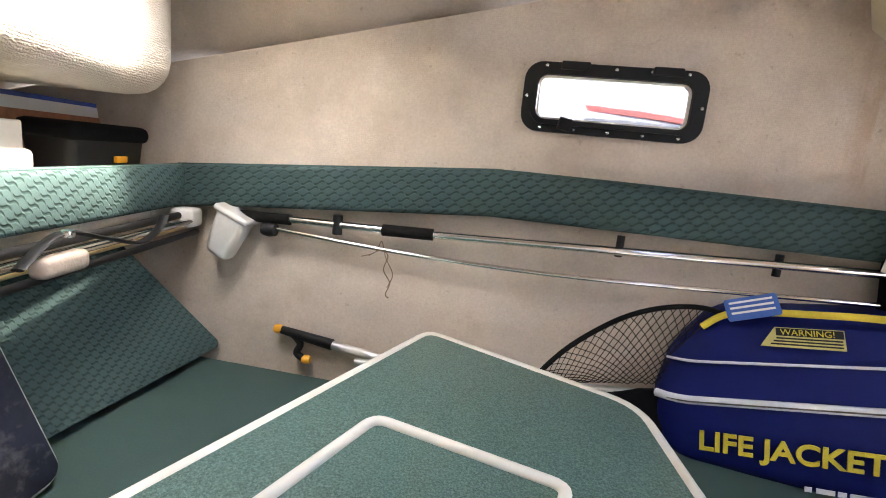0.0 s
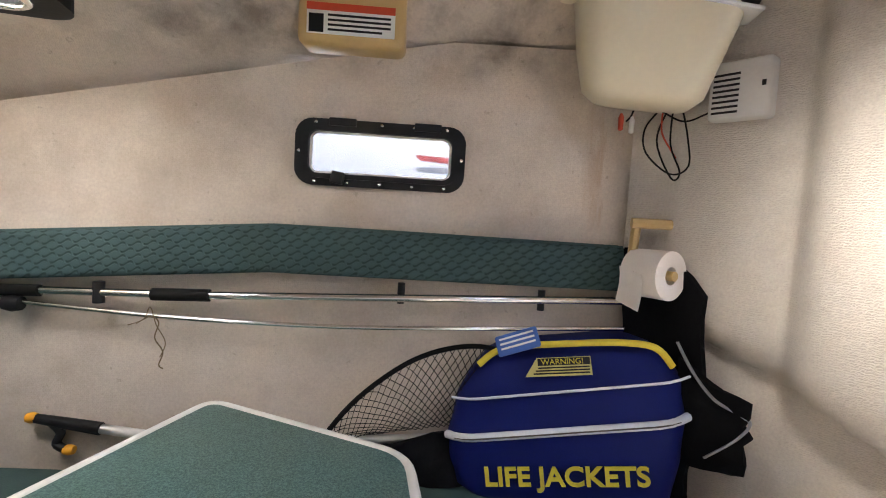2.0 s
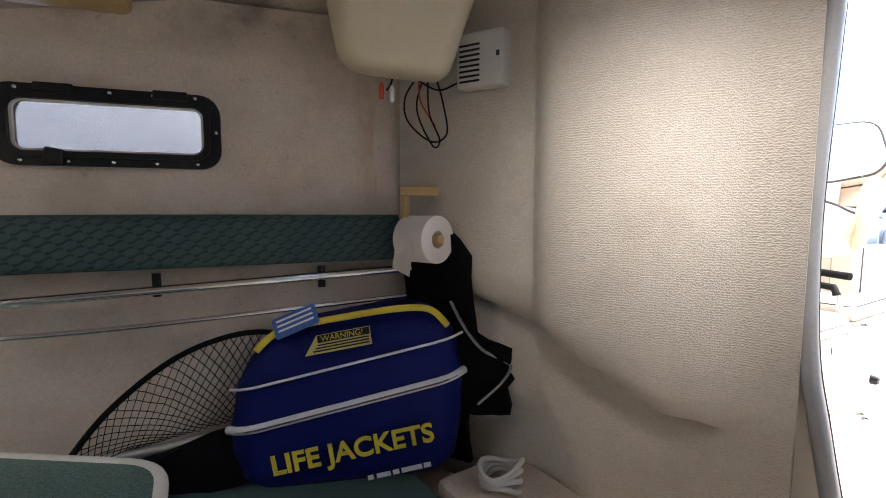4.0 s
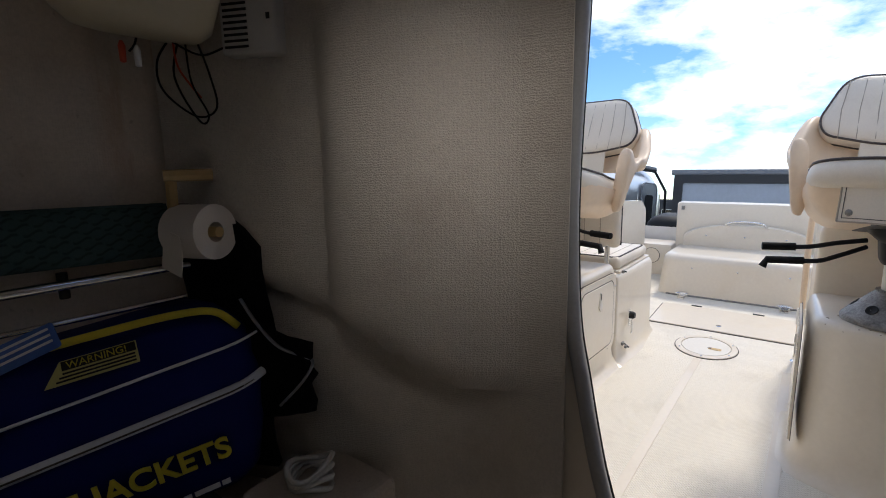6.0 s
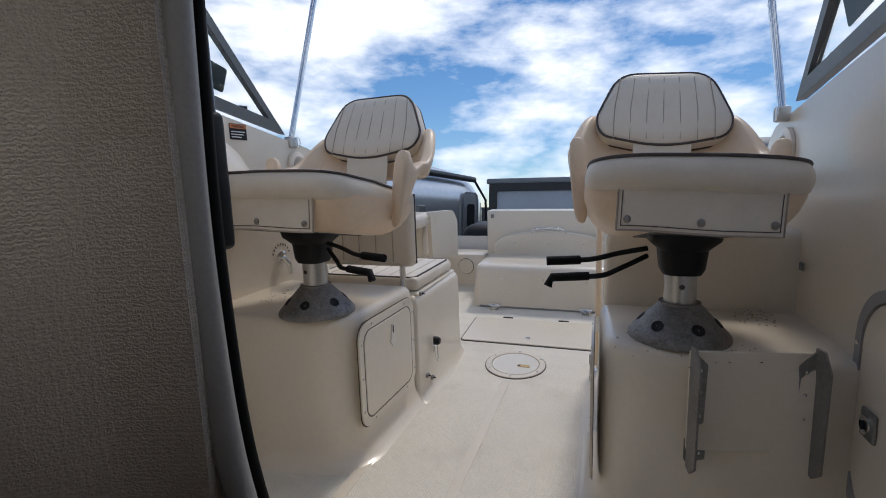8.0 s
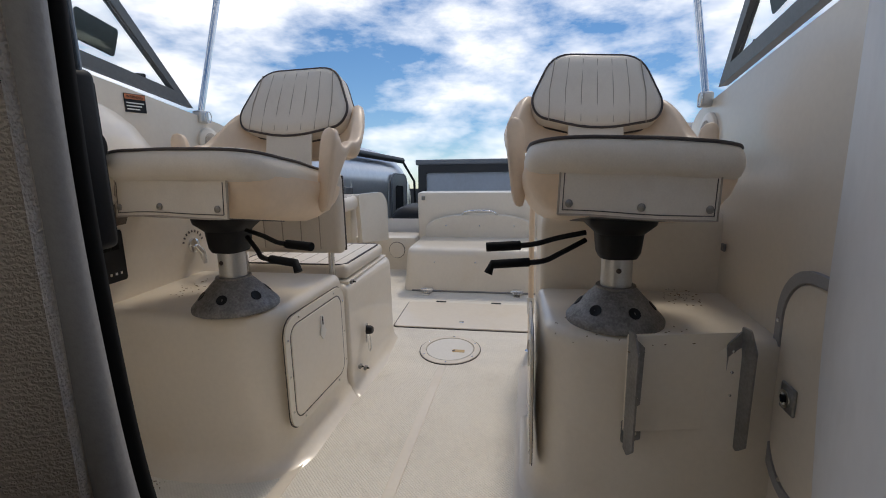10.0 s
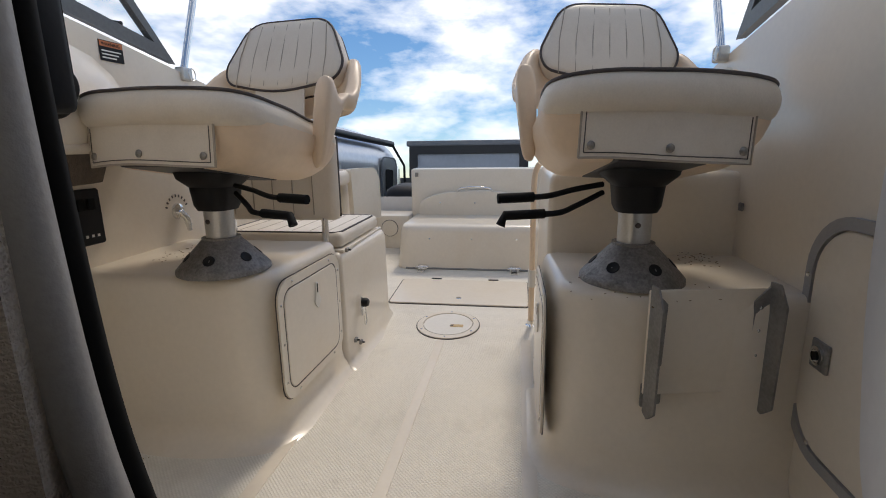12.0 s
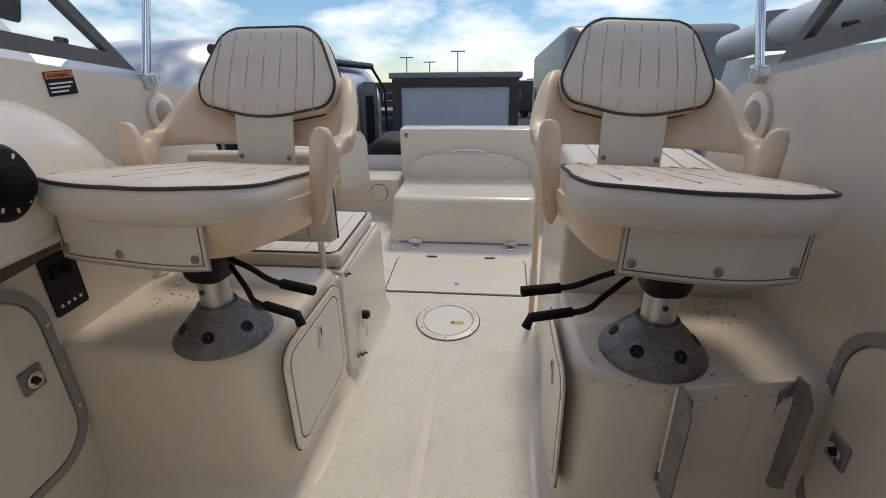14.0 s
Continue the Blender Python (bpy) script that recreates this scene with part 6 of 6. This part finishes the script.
# windscreen side wings
for sgn in (1, -1):
    y_ = sgn * 1.17
    ws = thing("windscreen", "grey aluminium windscreen wing with clear glass", "windscreen", frame_at((0, y_, 0), (1, 0, 0), (0, -sgn * 0.16, 1)))
    tri = [(1.10, 1.42), (2.50, 1.175), (1.86, 1.72), (1.10, 1.88)]
    inner = [(1.12, 1.46), (2.39, 1.235), (1.84, 1.692), (1.12, 1.855)]
    part("frame", ring_plate(tri, inner, 0.03, Matrix.Translation((0, 0, -0.015))), material("grey window frame", (0.20, 0.205, 0.21), 0.45, 0.5, var=0.15, bump=0.05) if sgn > 0 else bpy.data.materials["grey window frame"], ws)
    g_ = part("pane", plate(inner, 0.005), PANE, ws, "clear pane")
    g_.visible_shadow = False
    part("corner_knob", lathe([(0.008, 0.0), (0.008, 0.03), (0.005, 0.034)], 10, Matrix.Translation((2.26, 1.265, 0.0)) @ Matrix.Rotation(0 if sgn < 0 else math.pi, 4, "X")), BLACK, ws)
    part("sticker", plate(rrect(0.16, 0.09, 0.012), 0.001, Matrix.Translation((2.07, 1.365, -0.004)) @ Matrix.Rotation(radians(-12), 4, 'Z')), material("dark film", (0.02, 0.035, 0.03), 0.4, var=0.2, bump=0.02) if sgn > 0 else bpy.data.materials["dark film"], ws, "dark film sticker")
    tp_ = thing("canopy_pole", "bright aluminium canopy pole with a pinned foot", "pole")
    part("tube", tube([(2.51 + (0.04 if sgn < 0 else 0), sgn * 0.95, 1.13), (2.78 + (0.04 if sgn < 0 else 0), sgn * 0.90, 1.98)], 0.013, 12), CHROME, tp_, smooth=60)
    part("foot", box(2.485 + (0.04 if sgn < 0 else 0), 2.54 + (0.04 if sgn < 0 else 0), sgn * 0.95 - 0.02, sgn * 0.95 + 0.02, 1.10, 1.15, 0.008), ALU, tp_)
    part("pin_ring", tube([(2.525 + 0.02 * math.cos(a_ * 0.5236), sgn * 0.925, 1.125 + 0.022 * math.sin(a_ * 0.5236)) for a_ in range(12)], 0.002, 6, closed=True), CHROME, tp_, smooth=60)
    part("brace", tube([(1.75, sgn * 0.94, 1.90), (2.55, sgn * 0.92, 1.99)], 0.011, 10), CHROME, tp_, smooth=60)

# outside of the hull
hl = []
for i in range(25):
    x_ = -3.2 + 7.65 * i / 24
    w_ = 1.08 if x_ > 0 else 1.08 - 0.2 * max(x_, -1.95) if x_ > -1.95 else 1.47 * max(0.02, (x_ + 3.25) / 1.3) ** 0.6
    top_ = 0.94 if x_ < 1.0 else 0.74 - 0.085 * (x_ - 1.0)
    keel = -0.75 + 0.9 * max(0.0, (-1.2 - x_) / 2.0) ** 2
    hl.append([(x_, -w_, top_), (x_, -w_ * 0.97, 0.1), (x_, -w_ * 0.8, -0.35), (x_, 0, keel), (x_, w_ * 0.8, -0.35), (x_, w_ * 0.97, 0.1), (x_, w_, top_)])
hb = bmesh.new()
hv = [[hb.verts.new(p) for p in l] for l in hl]
for a1, b1 in zip(hv, hv[1:]):
    for j in range(6):
        hb.faces.new((a1[j], a1[j + 1], b1[j + 1], b1[j]))
hb.faces.new(hv[-1])
for a1, b1 in zip(hv, hv[1:]):
    if b1[0].co.x < -1.6:
        hb.faces.new((a1[0], b1[0], b1[6], a1[6]))
tagged(part("hull", hb, RVWHITE, smooth=50), "white outer hull of the boat", "hull", kind="structure")
tr_ = thing("boat_trailer", "galvanised trailer under the boat", "trailer")
for y_ in (-0.55, 0.55):
    part("beam", box(-2.5, 4.2, y_ - 0.05, y_ + 0.05, -0.72, -0.58, 0.01), ALU_GREY, tr_)
for x_ in (1.6, 2.5):
    for y_ in (-1.05, 1.05):
        part("trailer_wheel", lathe([(0.15, -0.09), (0.32, -0.09), (0.335, -0.05), (0.335, 0.05), (0.32, 0.09), (0.15, 0.09)], 28, Matrix.Translation((x_, y_, -0.98)) @ Matrix.Rotation(radians(90), 4, "X")), RUBBER, tr_, smooth=40)

# bring the boat to its trim
for ob in [o for o in scene.objects if o.parent is None and o.type in ("MESH", "EMPTY") and not o.name.startswith("neighbouring")]:
    ob.matrix_world = TRIM @ ob.matrix_world

# ---- the yard outside ----
GZ = -1.12
gb = bmesh.new()
for i in range(-10, 10):
    for j in range(-10, 10):
        s_ = 300.0
        gb.faces.new([gb.verts.new((a_ * s_ / 10, b_ * s_ / 10, GZ)) for a_, b_ in ((i, j), (i + 1, j), (i + 1, j + 1), (i, j + 1))])
bmesh.ops.remove_doubles(gb, verts=gb.verts[:], dist=0.01)
tagged(part("ground", gb, ASPHALT), "grey asphalt yard", "ground", kind="structure")


def rv(name, m, l, w, h, skin_mat, label, windows=(), radius=0.25, dark_roof=False):
    """A caravan body: x along its length, standing on wheels."""
    t = thing(name, label, "caravan", m)
    secs = []
    for x_, k_ in ((-l / 2, 0.90), (-l / 2 + 0.10, 0.97), (-l / 2 + 0.35, 1.0), (l / 2 - 0.35, 1.0), (l / 2 - 0.10, 0.97), (l / 2, 0.90)):
        secs.append([(x_, y * k_, 0.45 + h / 2 - 0.225 + z * k_) for y, z in rrect(w, h - 0.45, radius, 6)])
    part("body", skin(secs), skin_mat, t, smooth=40)
    for (x_, z_, ww, wh) in windows:
        for sy in (1, -1):
            wv = part("window", plate(rrect(ww, wh, 0.08), 0.02, frame_at((x_, sy * (w / 2), z_), (-sy, 0, 0), (0, 0, 1))), DARKGLASS, t, "tinted window")
            part("window_frame", ring_plate(rrect(ww + 0.08, wh + 0.08, 0.1), rrect(ww, wh, 0.08), 0.03, frame_at((x_, sy * (w / 2), z_), (-sy, 0, 0), (0, 0, 1))), ALU, wv)
    for x_ in (-0.5, 0.5):
        for sy in (1, -1):
            part("wheel", lathe([(0.15, -0.1), (0.34, -0.1), (0.36, 0.0), (0.34, 0.1), (0.15, 0.1)], 24, Matrix.Translation((x_, sy * (w / 2 - 0.12), 0.36)) @ Matrix.Rotation(radians(90), 4, "X")), RUBBER, t, smooth=40)
    part("awning", tube([(-l / 2 + 0.6, -w / 2 - 0.05, h - 0.28), (l / 2 - 0.6, -w / 2 - 0.05, h - 0.28)], 0.07, 10), RVDARK, t, "dark rolled awning", smooth=60)
    part("roof_unit", box(-0.4, 0.4, -0.35, 0.35, h - 0.02, h + 0.16, 0.05, 3), RVDARK if dark_roof else RVWHITE, t, "roof unit")
    return t


def round_caravan(m, l, w, h):
    """A riveted caravan with barrel sides and domed ends: x along its length, standing on wheels."""
    t = thing("caravan", "riveted silver caravan with a rounded body and dark awning", "caravan", m)
    secs = []
    for k_ in range(17):
        u = -1 + 2 * k_ / 16
        dome = max(0.06, 1 - abs(u) ** 5) ** 0.5
        secs.append([(u * l / 2, y * (0.55 + 0.45 * dome), 0.45 + (z + (h - 0.45) / 2) * (0.72 + 0.28 * dome)) for y, z in rrect(w, h - 0.45, w * 0.3, 7)])
    part("body", skin(secs), SILVER, t, smooth=60)
    side = lambda x_, z_: frame_at((x_, -w / 2 - 0.004, z_), (1, 0, 0), (0, 0, 1))
    for x_, z_, ww, wh in ((l * 0.10, h * 0.70, 0.30, 0.26), (l * 0.10, h * 0.55, 0.28, 0.20), (-l * 0.2, h * 0.66, 0.6, 0.4), (-l * 0.38, h * 0.66, 0.4, 0.4)):
        wv = part("window", plate(rrect(ww, wh, 0.06), 0.012, side(x_, z_)), DARKGLASS, t, "tinted window")
        part("window_frame", ring_plate(rrect(ww + 0.05, wh + 0.05, 0.08), rrect(ww, wh, 0.06), 0.02, side(x_, z_)), ALU, wv)
    dr = part("door", plate(rrect(0.56, h * 0.62, 0.12), 0.012, side(l * 0.27, h * 0.54)), SILVER, t, "silver entrance door")
    part("door_frame", ring_plate(rrect(0.60, h * 0.62 + 0.04, 0.13), rrect(0.56, h * 0.62, 0.12), 0.02, side(l * 0.27, h * 0.54)), RVGREY, dr)
    part("door_window", plate(rrect(0.30, h * 0.24, 0.05), 0.006, side(l * 0.27, h * 0.67) @ Matrix.Translation((0, 0, 0.011))), DARKGLASS, dr, "tinted door window")
    for x_ in (-l * 0.42, -l * 0.30, -l * 0.05, l * 0.19, l * 0.36):
        part("rivet_seam", tube([(x_, -w / 2 - 0.004, 0.55), (x_, -w / 2 - 0.004, h * 0.80)], 0.008, 5), ALU, t, "riveted seam")
    vent = part("vent_hood", box(-0.10, 0.10, -0.01, 0.09, 0.0, 0.06, 0.012, m=side(-l * 0.08, h * 0.74)), ALU_GREY, t, "hinged vent hood")
    part("awning", tube([(-l * 0.40, -w / 2 + 0.06, h * 0.935), (l * 0.33, -w / 2 + 0.06, h * 0.935)], 0.05, 10), RVDARK, t, "dark rolled awning", smooth=60)
    part("awning_arm", tube([(l * 0.33, -w / 2 + 0.05, h * 0.93), (l * 0.40, -w / 2 - 0.02, h * 0.82), (l * 0.41, -w / 2 - 0.03, h * 0.45)], 0.022, 8), RVDARK, t, "dark awning arm", smooth=60)
    part("roof_unit", box(-0.35, 0.35, -0.3, 0.3, h - 0.03, h + 0.12, 0.05, 3), RVWHITE, t, "roof unit")
    for x_ in (-0.45, 0.40):
        for sy in (1, -1):
            part("wheel", lathe([(0.15, -0.1), (0.34, -0.1), (0.36, 0.0), (0.34, 0.1), (0.15, 0.1)], 24, Matrix.Translation((x_, sy * (w / 2 - 0.14), 0.36)) @ Matrix.Rotation(radians(90), 4, "X")), RUBBER, t, smooth=40)
    return t


round_caravan(Matrix.Translation((7.35, 3.02, GZ)) @ Matrix.Rotation(radians(-9), 4, "Z"), 4.9, 2.0, 3.0)
rv("motorhome", Matrix.Translation((12.4, -2.4, GZ)), 7.4, 2.5, 3.35, RVGREY, "tall dark motorhome parked behind the boat", [(-3.2, 2.45, 0.35, 0.5), (-2.4, 2.3, 0.5, 0.8), (-0.8, 2.2, 1.0, 0.6), (1.8, 2.2, 1.0, 0.6)], 0.12, True)
# box trailer straight behind the boat
bt = thing("box_trailer", "dark-framed trailer with a pale roll-up rear door", "trailer", Matrix.Translation((6.6, 0.31, GZ)) @ Matrix.Diagonal((0.62, 0.606, 0.955, 1)))
part("body", box(0.0, 6.0, -1.20, 1.20, 0.5, 2.70, 0.04), RVDARK, bt)
part("roof_cap", box(-0.05, 6.0, -1.25, 1.25, 2.69, 2.76, 0.02), RVGREY, bt, "grey roof cap")
part("rear_frame", ring_plate(rrect(2.38, 2.28, 0.03), rrect(2.04, 2.08, 0.03), 0.05, frame_at((-0.005, 0, 1.55), (0, -1, 0), (0, 0, 1))), RVDARK, bt, "charcoal rear frame")
part("rear_door", plate(rrect(2.04, 2.08, 0.03), 0.02, frame_at((0.0, 0, 1.55), (0, -1, 0), (0, 0, 1))), material("pale blue-grey door", (0.46, 0.50, 0.56), 0.4, var=0.1, scale=2, fine=20, bump=0.03), bt, "pale rear door")
part("door_rib", box(-0.03, -0.01, -1.0, 1.0, 1.66, 1.69), RVGREY, bt)
for y_ in (-1.0, 1.0):
    part("wheel", lathe([(0.15, -0.1), (0.36, -0.1), (0.38, 0.0), (0.36, 0.1), (0.15, 0.1)], 24, Matrix.Translation((2.6, y_, 0.38)) @ Matrix.Rotation(radians(90), 4, "X")), RUBBER, bt, smooth=40)
# black pick-up between the caravans
pk = thing("pickup_truck", "black pick-up truck parked between the caravans", "truck", Matrix.Translation((13.2, 2.45, GZ)))
part("body", box(-0.2, 5.0, -0.92, 0.92, 0.55, 1.25, 0.12, 3), RVDARK, pk, smooth=40)
part("cab", skin([[(x_, y * k_, z_) for x_, y in rrect(2.3, 1.7, 0.2, 4) for k_ in (1.0,)] for z_ in (1.2,)] + [[(0.9 + x_ * k_, y * k_, z_) for x_, y in rrect(2.3, 1.7, 0.2, 4)] for k_, z_ in ((1.0, 1.25), (0.96, 1.6), (0.82, 1.95), (0.7, 2.0))]), DARKGLASS, pk, "tinted cab", smooth=40)
for x_ in (0.7, 4.1):
    for y_ in (-0.85, 0.85):
        part("wheel", lathe([(0.2, -0.13), (0.38, -0.13), (0.4, 0), (0.38, 0.13), (0.2, 0.13)], 24, Matrix.Translation((x_, y_, 0.4)) @ Matrix.Rotation(radians(90), 4, "X")), RUBBER, pk, smooth=40)
# row of far caravans and lamp posts
for k_, (x_, y_, l_, h_, mt) in enumerate(((46, 8.0, 9, 3.1, RVDARK), (52, 16.5, 8, 3.0, RVWHITE), (48, -3, 9, 3.2, RVDARK), (50, -14, 10, 3.1, RVWHITE), (60, 28, 10, 3.2, RVGREY))):
    rv("far_caravan", Matrix.Translation((x_, y_, GZ)) @ Matrix.Rotation(radians(90), 4, "Z"), l_, 2.5, h_, mt, "distant caravan in the sales yard", [(-2, 1.9, 1.0, 0.6), (1.5, 1.9, 1.0, 0.6)], 0.2)
for x_, y_, h_ in ((70, 12.5, 6.6), (76, 10.2, 6.3), (66, 5.2, 7.0), (80, 24, 7.0), (85, -18, 7.5)):
    lp = thing("lamp_post", "distant yard lamp post with twin heads", "street lamp", Matrix.Translation((x_, y_, GZ)), "yard lamps")
    part("mast", tube([(0, 0, 0), (0, 0, h_)], 0.07, 8), RVGREY, lp)
    part("lamp_head", box(-0.15, 0.15, -0.9, 0.9, h_ - 0.05, h_ + 0.08, 0.03), RVGREY, lp)
# tall flood lamp beyond the port windscreen
fl_ = thing("flood_lamp", "dark flood lamp on a tall mast", "street lamp", Matrix.Translation((12.0, -8.6, GZ)), "yard lamps")
part("mast", tube([(0, 0, 0), (0, 0, 5.2)], 0.06, 8), RVGREY, fl_)
part("lamp_head", box(-0.2, 0.3, -0.35, 0.45, 5.15, 5.3, 0.05, 2), RVDARK, fl_)
# neighbouring boat to port with a rolled white cover
nb2 = thing("moored_boat", "pale boat alongside with a rolled white cover", "boat")
part("roll", tube(smooth_line([(4.0, -2.75, 1.93), (5.14, -2.70, 1.87), (6.0, -2.68, 1.80), (6.84, -2.67, 1.74)], 8), 0.14, 14), RVWHITE, nb2, "rolled white cover", smooth=60)
part("roll_tie", tube([(5.9, -2.68, 1.65), (5.9, -2.68, 1.97)], 0.16, 12), RVGREY, nb2, "grey tie", smooth=60)
part("hull_side", grid_sheet([[(3.2 + 4.0 * i / 10, -2.95 + 0.1 * i / 10 + 0.15 * math.sin(j * 0.5), GZ + 0.55 + 2.2 * j / 6) for j in range(7)] for i in range(11)], 0.05), RVWHITE, nb2, smooth=60)
part("cradle", box(3.5, 7.0, -3.8, -2.85, GZ, GZ + 0.6, 0.05), RVGREY, nb2)
